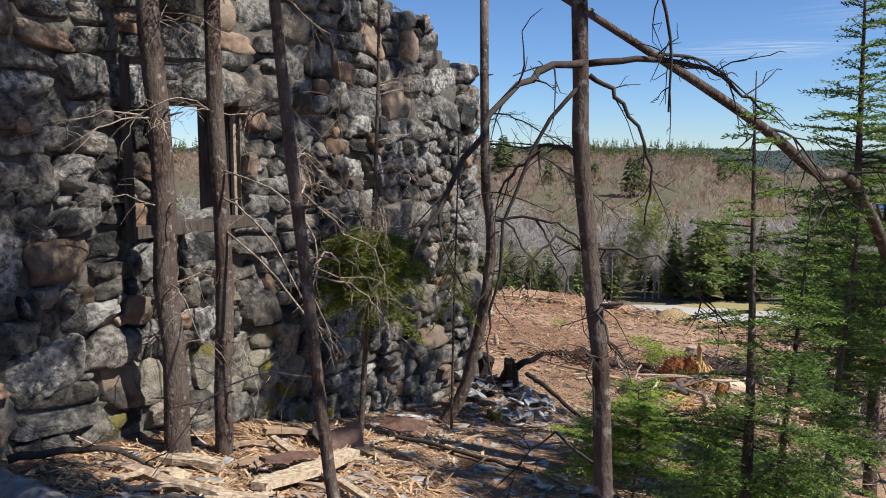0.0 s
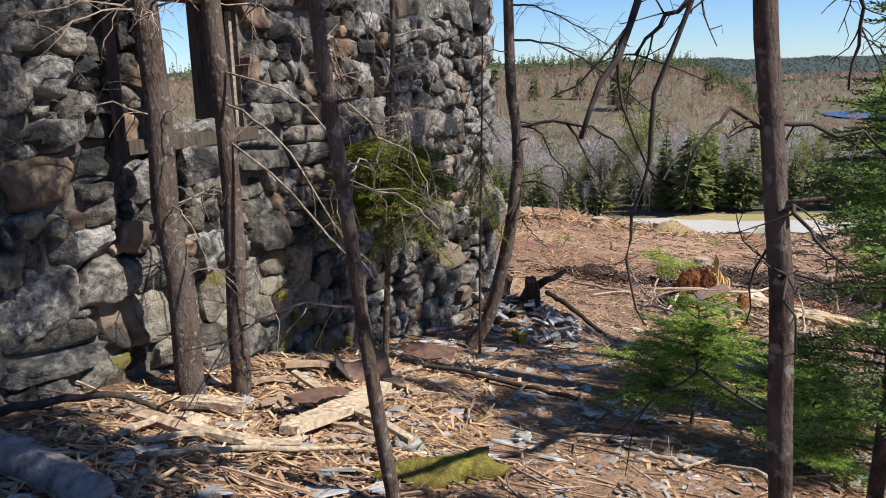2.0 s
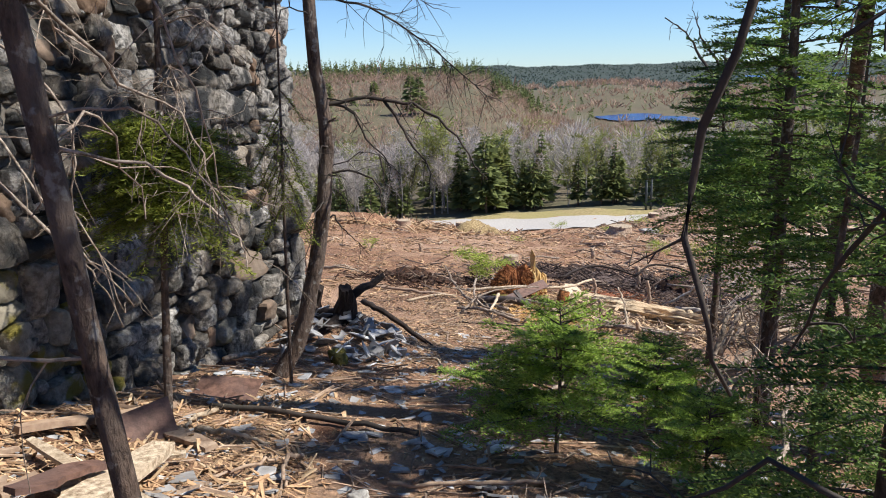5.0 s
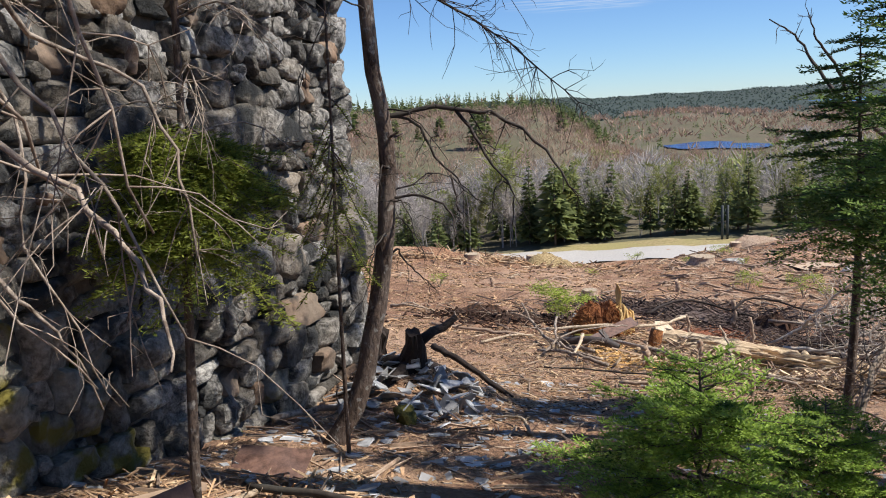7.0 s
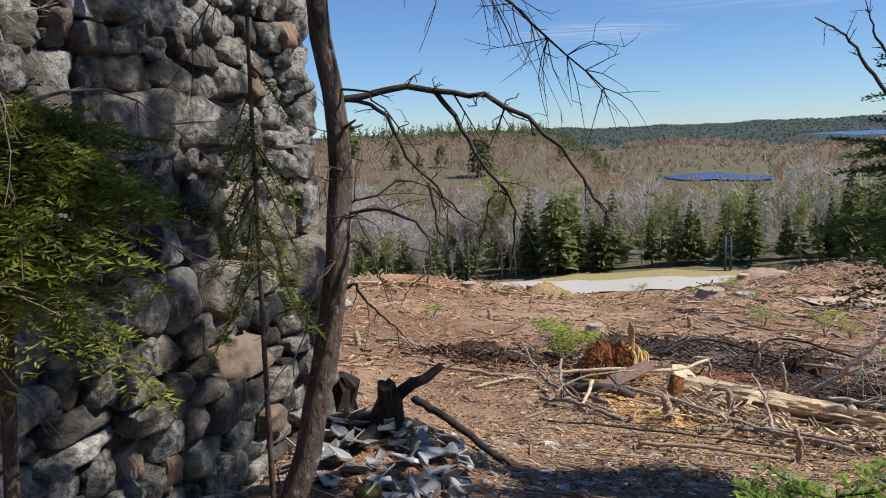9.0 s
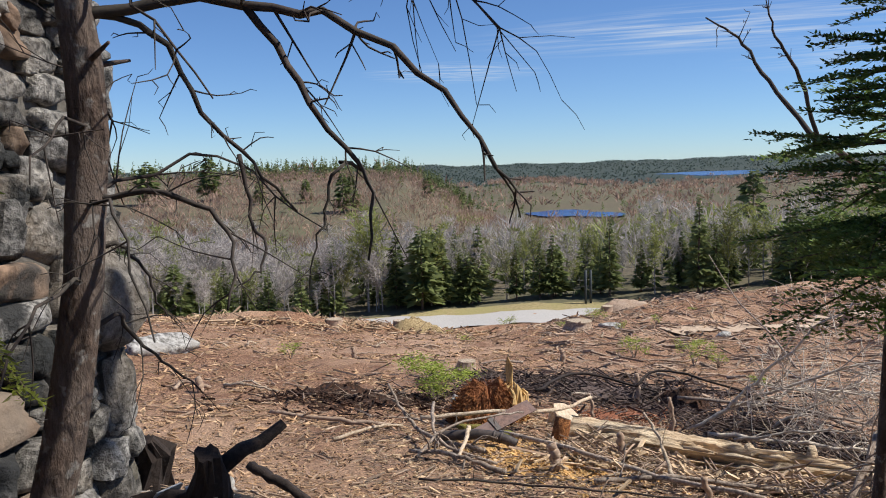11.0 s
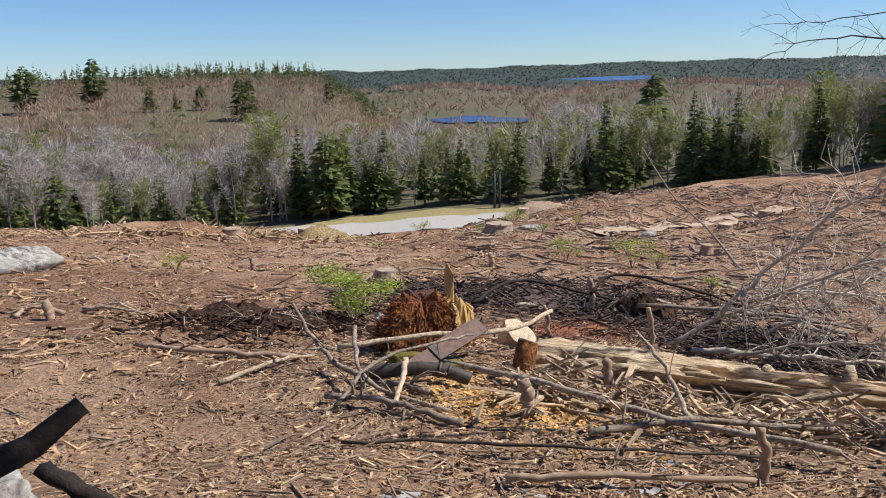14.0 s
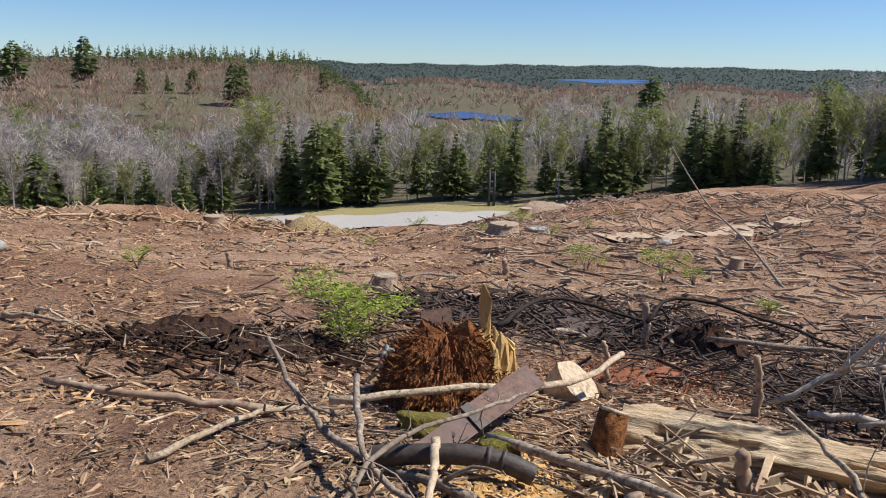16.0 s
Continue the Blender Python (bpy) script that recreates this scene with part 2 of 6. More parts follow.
def ground_z(x, y):
    """Height of the hillside: a slope that falls ahead and to the right, then a wide wooded valley."""
    x, y = np.asarray(x, float), np.asarray(y, float)
    r = np.hypot(x - MID[0], y - MID[1])
    az = np.degrees(np.arctan2(x - MID[0], y - MID[1]))
    sx = 25 * np.tanh(x / 25)
    up = np.maximum(y, -25)
    near = 0.93 - 0.110 * sx - 0.189 * np.minimum(up, 14) - 0.11 * np.clip(up - 14, 0, 36) - 0.185 * np.clip(up - 50, 0, 60)
    near = near - 0.06 * np.clip(up - 110, 0, 240) - 0.042 * np.clip(up - 26, 0, 22) * (1 - smoothstep(18, 28, az))
    far = -47 + 27 * smoothstep(900, 2600, r) * smoothstep(60, 0, np.abs(az - 5)) * 0.4
    roll = 0.05 * np.sin(az * 0.9 + 1.0) + 0.04 * np.sin(az * 2.1) + 0.10 * smoothstep(17, 14.5, az) * smoothstep(2, 9, az)
    far = far + 58 * smoothstep(2300, 4300, r) * (0.66 + 0.30 * smoothstep(18, 40, az) + roll)
    far = far + 9 * np.exp(-((r - 1250) / 260) ** 2) * (1 + np.sin(az * 0.35)) * (az > -90)
    near = near - 4.1 * np.exp(-((az - 21.5) / 6.0) ** 2) * smoothstep(33, 60, r) * (1 - smoothstep(74, 86, r))
    along, across = road_frame(x, y)
    level = ROAD_Z + 0.045 * along
    side = smoothstep(-38, -20, along) * (1 - smoothstep(28, 60, along))
    bench = side * (1 - smoothstep(4.6, 8.5, -across)) * (1 - smoothstep(18, 70, across))
    near = near * (1 - bench) + (level + 0.012 * np.maximum(across - 5, 0)) * bench
    near = near + 0.8 * np.exp(-((az - 37) / 6.0) ** 2) * smoothstep(36, 52, r) * (1 - smoothstep(62, 82, r))
    near = near + 1.7 * smoothstep(28, 46, az) * smoothstep(55, 92, r) * (1 - smoothstep(200, 400, r))
    basin = 1 - smoothstep(0.85, 1.35, np.sqrt(((az - 34.4) / 4.8) ** 2 + ((r - 2175) / 430) ** 2))
    far = far * (1 - basin) - 32.0 * basin
    z = near * (1 - smoothstep(250, 650, r)) + far * smoothstep(250, 650, r)
    crest = -9.5 + 0.030 * np.clip(r - 430, 0, 200) - 0.075 * np.clip(430 - r, 0, 300)
    k = smoothstep(21.5, 12.5, az) * smoothstep(-62, -34, az) * smoothstep(170, 330, r) * (1 - smoothstep(640, 900, r))
    z = z * (1 - k) + crest * k
    return z


def near_bumps(x, y):
    out = np.zeros_like(x)
    for k, (fx, fy, a) in enumerate(((1.1, 0.7, 0.03), (-0.6, 1.4, 0.035), (2.3, 1.9, 0.018), (-2.9, 2.1, 0.015), (5.1, -3.7, 0.009), (4.3, 6.1, 0.008), (0.35, -0.22, 0.06))):
        out = out + a * np.sin(fx * x + fy * y + 1.7 * k)
    return out


def gz(x, y):
    """Ground height with the small humps, for one point."""
    x, y = np.asarray(x, float), np.asarray(y, float)
    r = np.hypot(x - MID[0], y - MID[1])
    heap = 0.34 * np.exp(-((x - 0.55) ** 2 + (y - 12.1) ** 2) / 1.1) + 0.12 * np.exp(-((x - 5.4) ** 2 + (y - 15.9) ** 2) / 4)
    return ground_z(x, y) + heap + near_bumps(x, y) * (1 + 2 * smoothstep(15, 45, r)) * (1 - smoothstep(60, 140, r))


def edge_of_woods(az):
    return np.interp(az, (-179, -61, -60, 5, 14, 31, 38, 50, 60, 90, 100, 179), (30, 30, 96, 100, 103, 103, 100, 84, 74, 70, 30, 30))


def build_ground():
    rad = [0.0]
    while rad[-1] < 4700:
        rad.append(rad[-1] + 0.10 + rad[-1] * 0.024)
    rad = np.array(rad[1:])
    seg = 380
    ang = np.arange(seg) / seg * 2 * math.pi
    x = MID[0] + rad[:, None] * np.sin(ang)[None, :]
    y = MID[1] + rad[:, None] * np.cos(ang)[None, :]
    z = gz(x, y)
    rng = np.random.default_rng(5)
    z = z + rng.standard_normal(z.shape) * 0.010 * np.minimum(rad / 6, 3)[:, None] * (rad < 60)[:, None]
    v = np.stack([x, y, z], 2).reshape(-1, 3)
    k = len(rad)
    f = [(i * seg + j, (i + 1) * seg + j, (i + 1) * seg + (j + 1) % seg, i * seg + (j + 1) % seg) for i in range(k - 1) for j in range(seg)]
    b = Builder()
    b.add(v, f)
    b.add([(MID[0], MID[1], gz(*MID))], [])
    b.f.extend([(len(v), j, (j + 1) % seg) for j in range(seg)])
    ob = part("ground", b, M_GROUND)
    ob.data.materials.append(M_FLOOR)
    ob.data.materials.append(M_VERGE)
    ob.data.materials.append(M_FARFLOOR)
    cx, cy = (x[:-1] + x[1:]) / 2, (y[:-1] + y[1:]) / 2
    rr = np.hypot(cx - MID[0], cy - MID[1])
    azm = np.degrees(np.arctan2(cx - MID[0], cy - MID[1]))
    al, ac = road_frame(cx, cy)
    slot = np.where(rr > edge_of_woods(azm) - 3, 1, 0)
    slot = np.where((ac > 3.5) & (ac < 22) & (rr < 150) & (al > -60) & (al < 80) & (slot == 0), 2, slot)
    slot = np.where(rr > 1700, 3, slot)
    slot = np.concatenate([slot.reshape(-1), np.zeros(seg, int)]).astype(np.int32)
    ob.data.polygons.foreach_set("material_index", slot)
    return tagged(ob, "cleared hillside of red-brown soil, needles and wood chips", "ground", kind="structure")


ground = build_ground()


# ---- gravel road and lakes ----
def build_road():
    b = Builder()
    al = np.linspace(-45, 60, 60)
    ac = np.array((-4.0, -2.6, -1.2, 0.0, 1.2, 2.6, 4.0))
    A, C = np.meshgrid(al, ac, indexing="ij")
    x = ROAD_AT[0] + A * ROAD_WAY[0] - C * ROAD_WAY[1]
    y = ROAD_AT[1] + A * ROAD_WAY[1] + C * ROAD_WAY[0]
    z = gz(x, y) + 0.12 + 0.05 * np.cos(C / 4 * 1.5)
    m = len(ac)
    f = [(i * m + j, (i + 1) * m + j, (i + 1) * m + j + 1, i * m + j + 1) for i in range(len(al) - 1) for j in range(m - 1)]
    b.add(np.stack([x, y, z], 2).reshape(-1, 3), f)
    tagged(part("road", b, M_ROAD), "pale gravel road across the slope", "road", kind="structure")


def polar(az, r):
    a = np.radians(az)
    return MID[0] + r * np.sin(a), MID[1] + r * np.cos(a)


def build_lake(az0, az1, r0, r1, lift, label, seed):
    rng = np.random.default_rng(seed)
    n = 48
    t = np.arange(n) / n * 2 * math.pi
    wob = 1 + 0.20 * np.sin(2 * t + seed) + 0.16 * np.sin(3 * t + seed) + 0.10 * np.sin(5 * t + 2 * seed) + 0.04 * rng.standard_normal(n)
    az = (az0 + az1) / 2 + (az1 - az0) / 2 * np.cos(t) * wob
    r = (r0 + r1) / 2 + (r1 - r0) / 2 * np.sin(t) * wob
    x, y = polar(az, r)
    level = float(np.max(ground_z(x, y))) + lift
    b = Builder()
    b.add(np.stack([x, y, np.full(n, level)], 1), [tuple(range(n))])
    tagged(part("water", b, M_WATER), label, "lake", kind="structure")


build_road()
build_lake(22.1, 28.4, 705, 810, 0.6, "blue pond among bare woods in the valley", 3)
build_lake(31.0, 37.9, 1880, 2480, 0.6, "long blue lake below the far ridge", 5)


# ---- ruined stone wall ----
WALL_AT, WALL_D, WALL_N = np.array((-0.338, 10.981)), np.array((0.4235, 0.9059)), np.array((0.9059, -0.4235))
WALL_ANGLE = math.atan2(WALL_D[1], WALL_D[0])
WIN_U0, WIN_U1, WIN_Z0, WIN_Z1 = -4.42, -3.40, 1.72, 2.76
WALL_U0, WALL_U1, WALL_T = -8.6, 1.32, 0.55


def wall_xy(u, w):
    p = WALL_AT + WALL_D * u + WALL_N * w
    return float(p[0]), float(p[1])


def wall_top(u):
    """The broken outline of the wall's top."""
    return float(np.interp(u, (-8.6, -6.5, -5.5, -4.8, -4.3, -3.6, -2.6, -1.6, -0.8, 0.2, 1.0, 1.45), (3.1, 3.5, 3.5, 3.62, 4.3, 4.9, 5.1, 4.8, 4.15, 3.85, 3.45, 3.2)))


def rounded_stone(seed, cuts=5, power=9.0, rough=0.055):
    """A field stone one unit wide: a cube rounded to a pillow, with knocks."""
    rng = np.random.default_rng(seed)
    b = Builder()
    n = cuts + 1
    idx, verts, faces = {}, [], []

    def vid(p):
        key = tuple(int(round(c * n)) for c in p)
        if key not in idx:
            idx[key] = len(verts)
            verts.append([2 * c - 1 for c in p])
        return idx[key]
    for ax in range(3):
        for s in (0, 1):
            for i in range(n):
                for j in range(n):
                    q = []
                    for di, dj in ((0, 0), (1, 0), (1, 1), (0, 1)):
                        p = [0, 0, 0]
                        p[ax] = s
                        p[(ax + 1) % 3] = (i + di) / n
                        p[(ax + 2) % 3] = (j + dj) / n
                        q.append(vid(p))
                    faces.append(tuple(q if s else q[::-1]))
    v = np.array(verts)
    norm = (np.abs(v) ** power).sum(1) ** (1 / power)
    v = v / norm[:, None]
    sh = rng.uniform(-0.22, 0.22, (3, 3))
    np.fill_diagonal(sh, 1)
    v = v @ sh
    for k in range(7):
        d = unit(rng.standard_normal(3))
        cut = rng.uniform(0.92, 1.2)
        over = np.maximum(v @ d - cut, 0)
        v = v - 0.75 * over[:, None] * d
    for k in range(6):
        d = unit(rng.standard_normal(3))
        v = v + unit(v) * (rough * 0.8 * np.sin(v @ d * rng.uniform(3.0, 8.0) + rng.uniform(0, 6)))[:, None]
    v = v + rng.standard_normal(v.shape) * rough * 0.18
    v = v / np.abs(v).max(0) * 0.5
    b.add(v, faces)
    return b


def stone_mesh(seed, material):
    me = rounded_stone(seed).mesh("stone", material)
    me.set_sharp_from_angle(angle=radians(42))
    return me


STONES = [stone_mesh(100 + i, M_STONE) for i in range(16)]
STONES += [stone_mesh(130 + i, M_PALESTONE) for i in range(9)] + [stone_mesh(160 + i, M_OCHRE) for i in range(3)]
STONES_MOSSY = [stone_mesh(200 + i, M_MOSSY) for i in range(6)]
wall = tagged(new("wall_ruin"), "ruined wall of rough grey field stone with one window", "wall", kind="structure")


def build_core():
    """The rubble core behind the face stones, left open at the window."""
    b = Builder()
    step = 0.2

    def block(u0, u1, z0, z1):
        c = [wall_xy(u, w) for u, w in ((u0, -0.055), (u1, -0.055), (u1, -WALL_T), (u0, -WALL_T))]
        v = [(x, y, z) for z in (z0, z1) for x, y in c]
        b.add(v, [(3, 2, 1, 0), (4, 5, 6, 7), (0, 1, 5, 4), (1, 2, 6, 5), (2, 3, 7, 6), (3, 0, 4, 7)])
    edges = sorted(set([round(WALL_U0 + i * step, 3) for i in range(int((WALL_U1 - WALL_U0) / step))] + [WIN_U0, WIN_U1, WALL_U1 - 0.08]))
    for u0, u1 in zip(edges[:-1], edges[1:]):
        m = (u0 + u1) / 2
        g = float(gz(*wall_xy(m, 0))) - 0.6
        top = wall_top(m) - 0.16
        if WIN_U0 < m < WIN_U1:
            block(u0, u1, g, WIN_Z0 - 0.05)
            block(u0, u1, WIN_Z1 + 0.05, top)
        else:
            block(u0, u1, g, top)
    part("core", b, M_MORTAR, wall, "dark crumbling mortar and rubble core", smooth=False)


build_core()


def lay_stones():
    rng = random.Random(11)

    def stone(u, z, w, du, dz, dw, tilt=0.0, mossy=False):
        me = rng.choice(STONES_MOSSY if mossy else STONES)
        ob = new("stone", me)
        ob.parent = wall
        x, y = wall_xy(u, w)
        flip = rng.choice((0, math.pi))
        ob.matrix_basis = Matrix.Translation((x, y, z)) @ Matrix.Rotation(WALL_ANGLE, 4, "Z") @ Matrix.Rotation(tilt, 4, "Y") @ Matrix.Rotation(flip, 4, "Y") @ Matrix.Diagonal((du, dw, dz, 1))
    z = -2.2
    while z < 5.1:
        h = rng.choice((0.17, 0.22, 0.26, 0.30, 0.36)) * (1.4 if z < 0.7 else 1.0)
        u = WALL_U0 + rng.uniform(0, 0.3)
        while u < WALL_U1 - 0.05:
            wdt = h * rng.choice((rng.uniform(0.65, 1.2), rng.uniform(1.0, 2.1)))
            if u + wdt > WALL_U1 - 0.12:
                wdt = WALL_U1 - u
            mid = u + wdt / 2
            hit_win = u + wdt > WIN_U0 and u < WIN_U1 and z + h > WIN_Z0 + 0.08 and z < WIN_Z1 - 0.06
            if hit_win:
                if u < WIN_U0 - 0.16:
                    wdt = WIN_U0 - u
                    mid = u + wdt / 2
                else:
                    u = WIN_U1 + rng.uniform(-0.01, 0.03)
                    continue
            g = float(gz(*wall_xy(mid, 0.1)))
            if z + h > g - 0.12 and z + h < wall_top(mid) + rng.uniform(-0.03, 0.1) and u > -6.9:
                proud = rng.uniform(-0.05, 0.05) + (0.06 if z < 0.4 and mid > -1.5 else 0)
                mossy = z < g + 0.75 and rng.random() < (0.6 if -4.0 < mid < -2.2 else 0.10)
                if rng.random() < 0.40 and h > 0.24:
                    cut = rng.uniform(0.42, 0.6)
                    stone(mid, z + h * cut / 2, proud - 0.10, wdt * 1.08, h * cut * 1.12, 0.34, rng.uniform(-0.08, 0.08), mossy)
                    stone(mid, z + h * (1 + cut) / 2, proud - 0.12, wdt * 1.06, h * (1 - cut) * 1.14, 0.32, rng.uniform(-0.08, 0.08), mossy)
                else:
                    stone(mid, z + h / 2 + rng.uniform(-0.05, 0.05), proud - 0.12, wdt * rng.uniform(1.10, 1.24), h * rng.uniform(1.10, 1.34), rng.uniform(0.32, 0.42), rng.uniform(-0.2, 0.2), mossy)
                    if rng.random() < 0.40:
                        stone(u + rng.uniform(-0.02, 0.04), z + rng.uniform(0, 0.06), -0.04, rng.uniform(0.10, 0.17), rng.uniform(0.08, 0.13), 0.16, rng.uniform(-0.4, 0.4))
            u += wdt
        z += h
    # large quoins at the corner, the biggest one bulging
    z = -1.75
    for hh, ww, out, shift in ((0.55, 0.42, 0.02, -0.02), (0.62, 0.50, 0.03, 0.0), (0.62, 0.46, 0.05, 0.02), (0.60, 0.60, 0.12, 0.02), (0.40, 0.34, 0.0, -0.06), (0.36, 0.44, 0.0, -0.02), (0.42, 0.36, 0.02, 0.0), (0.34, 0.50, 0.0, -0.03), (0.40, 0.40, 0.0, 0.02), (0.36, 0.44, 0.0, -0.02), (0.34, 0.36, 0.0, -0.05), (0.30, 0.40, 0.0, -0.08)):
        stone(WALL_U1 - ww / 2 + 0.06 + shift, z + hh / 2, out - 0.14, ww, hh * 1.06, 0.52, rng.uniform(-0.05, 0.05))
        z += hh
    # jamb stones and the sill of the window
    for side, u in ((0, WIN_U0), (1, WIN_U1)):
        z = WIN_Z0
        while z < WIN_Z1 - 0.1:
            hh = rng.uniform(0.2, 0.3)
            stone(u + (0.13 if side else -0.13), z + hh / 2, -0.30, 0.30, hh * 1.08, 0.55, 0.0)
            z += hh


lay_stones()


def window_frame():
    b = Builder()

    def beam(u0, u1, z0, z1, w0, w1):
        c = [wall_xy(u, w) for u, w in ((u0, w1), (u1, w1), (u1, w0), (u0, w0))]
        v = [(x, y, z) for z in (z0, z1) for x, y in c]
        b.add(v, [(3, 2, 1, 0), (4, 5, 6, 7), (0, 1, 5, 4), (1, 2, 6, 5), (2, 3, 7, 6), (3, 0, 4, 7)])
    fr = tagged(new("window_1"), "empty window opening with a rotten grey wooden frame", "window", kind="structure")
    for nm, box in (("jamb", (WIN_U0 + 0.0, WIN_U0 + 0.05, WIN_Z0, WIN_Z1, -0.5, -0.1)), ("jamb", (WIN_U1 - 0.05, WIN_U1 - 0.01, WIN_Z0, WIN_Z1, -0.54, -0.16)), ("casing", (WIN_U1 - 0.04, WIN_U1 - 0.005, WIN_Z0, WIN_Z1 - 0.1, -0.14, -0.10)), ("lintel", (WIN_U0 - 0.35, WIN_U1 + 0.2, WIN_Z1 - 0.02, WIN_Z1 + 0.12, -0.50, 0.03)), ("sill", (WIN_U0 - 0.35, WIN_U1 + 0.05, WIN_Z0 - 0.08, WIN_Z0 + 0.02, -0.50, 0.05)), ("shutter_board", (WIN_U0 - 0.12, WIN_U0 + 0.02, WIN_Z0 + 0.02, WIN_Z1, 0.09, 0.115)), ("shutter_board", (WIN_U0 - 0.40, WIN_U0 - 0.32, WIN_Z0 - 0.1, WIN_Z1 + 0.3, 0.08, 0.105))):
        b = Builder()
        beam(*box)
        # Casing gets a paler wood for its sunlit edge; the rest is shade-dark.
        part(nm, b, M_TWIG if nm == "casing" else M_OLDFRAME, fr, smooth=False)


window_frame()


# ---- bare trees ----
def twigs(b, line, r, rng, n, length, droop=0.3, seg=4, sub=2):
    """Small dead twigs along a branch."""
    line = np.asarray(line)
    k = len(line)
    for _ in range(n):
        i = rng.integers(max(1, k // 5), k)
        p = line[min(i, k - 1)]
        ax = unit(line[min(i, k - 1)] - line[max(i - 1, 0)])
        d = unit(ax * rng.uniform(0.2, 1.0) + unit(rng.standard_normal(3)) * 0.9 - np.array((0, 0, droop * rng.uniform(0, 1.4))))
        L = length * rng.uniform(0.4, 1.2)
        q = [p, p + d * L * 0.5 + rng.standard_normal(3) * L * 0.06, p + d * L + rng.standard_normal(3) * L * 0.10 - np.array((0, 0, droop * L * 0.5))]
        ln = bend(q, 5)
        b.tube(ln, np.linspace(r, r * 0.4, 5), 4, False)
        if sub:
            for _ in range(sub):
                j = rng.integers(1, 5)
                d2 = unit(d + unit(rng.standard_normal(3)) * 0.9)
                l2 = L * rng.uniform(0.2, 0.5)
                b.tube(np.array([ln[j], ln[j] + d2 * l2 * 0.6 + rng.standard_normal(3) * 0.01, ln[j] + d2 * l2]), (r * 0.6, r * 0.5, r * 0.3), 3, False)


def bough(b, bw, root, way, L, rng, needle, width, gap, droop):
    """One flat fir bough: axis, side twigs and needles."""
    side = unit(np.cross(way, (0, 0, 1.0)))
    n = 9
    s = np.linspace(0, 1, n)
    line = root + way * (s * L)[:, None] + np.array((0, 0, 1.0)) * ((-droop * s ** 1.6 + 0.28 * droop * s ** 4) * L)[:, None]
    line += side * (np.sin(s * 3 + rng.uniform(0, 6)) * 0.03 * L)[:, None]
    bw.tube(line, np.linspace(0.004 + 0.007 * L, 0.002, n), 4, False)
    cnt = max(6, int(L / (gap * 3.2)))
    segs = [(line[2:], 1.0)]
    for k in range(cnt):
        f = 0.14 + 0.86 * k / cnt
        i = f * (n - 1)
        i0 = int(i)
        p = line[i0] + (line[min(i0 + 1, n - 1)] - line[i0]) * (i - i0)
        ax = unit(line[min(i0 + 1, n - 1)] - line[max(i0 - 1, 0)])
        sg = 1 if k % 2 else -1
        tl = L * (0.50 * (1 - f) + 0.10) * rng.uniform(0.75, 1.15)
        d = unit(ax * 0.75 + side * sg * rng.uniform(0.7, 1.0) + np.array((0, 0, rng.uniform(-0.2, 0.12))))
        q = p + d * (np.linspace(0, 1, 4) * tl)[:, None] - np.array((0, 0, 1.0)) * (np.linspace(0, 1, 4) ** 2 * tl * 0.12)[:, None]
        segs.append((q, 1.0))
        if tl > 0.22:
            for h in range(int(tl / 0.075)):
                g = rng.uniform(0.2, 0.9)
                s2 = p + d * tl * g
                d2 = unit(d * 0.8 + unit(np.cross(d, (0, 0, 1.0))) * rng.choice((-1, 1)) * 0.8 + np.array((0, 0, rng.uniform(-0.15, 0.1))))
                q2 = s2 + d2 * (np.linspace(0, 1, 3) * tl * 0.42 * (1.1 - g))[:, None]
                segs.append((q2, 1.0))
    P, W = [], []
    for q, _ in segs:
        ln = np.linalg.norm(q[-1] - q[0])
        m = max(2, int(ln / gap))
        t = np.linspace(0, len(q) - 1.001, m)
        i0 = t.astype(int)
        P.append(q[i0] + (q[i0 + 1] - q[i0]) * (t - i0)[:, None])
        W.append(unit(q[i0 + 1] - q[i0]))
    P, W = np.concatenate(P), np.concatenate(W)
    S = unit(np.cross(W, (0, 0, 1.0)))
    for sg in (-1, 1):
        m = len(P)
        d = unit(W * 0.65 + S * sg * rng.uniform(0.6, 1.0, (m, 1)) + np.stack([np.zeros(m), np.zeros(m), rng.uniform(-0.3, 0.8, m)], 1))
        sd = unit(np.cross(d, unit(np.array((0, 0, 1.0)) + 0.5 * rng.standard_normal((m, 3)))))
        b.blades(P, d, sd, needle * rng.uniform(0.7, 1.15, m), width)


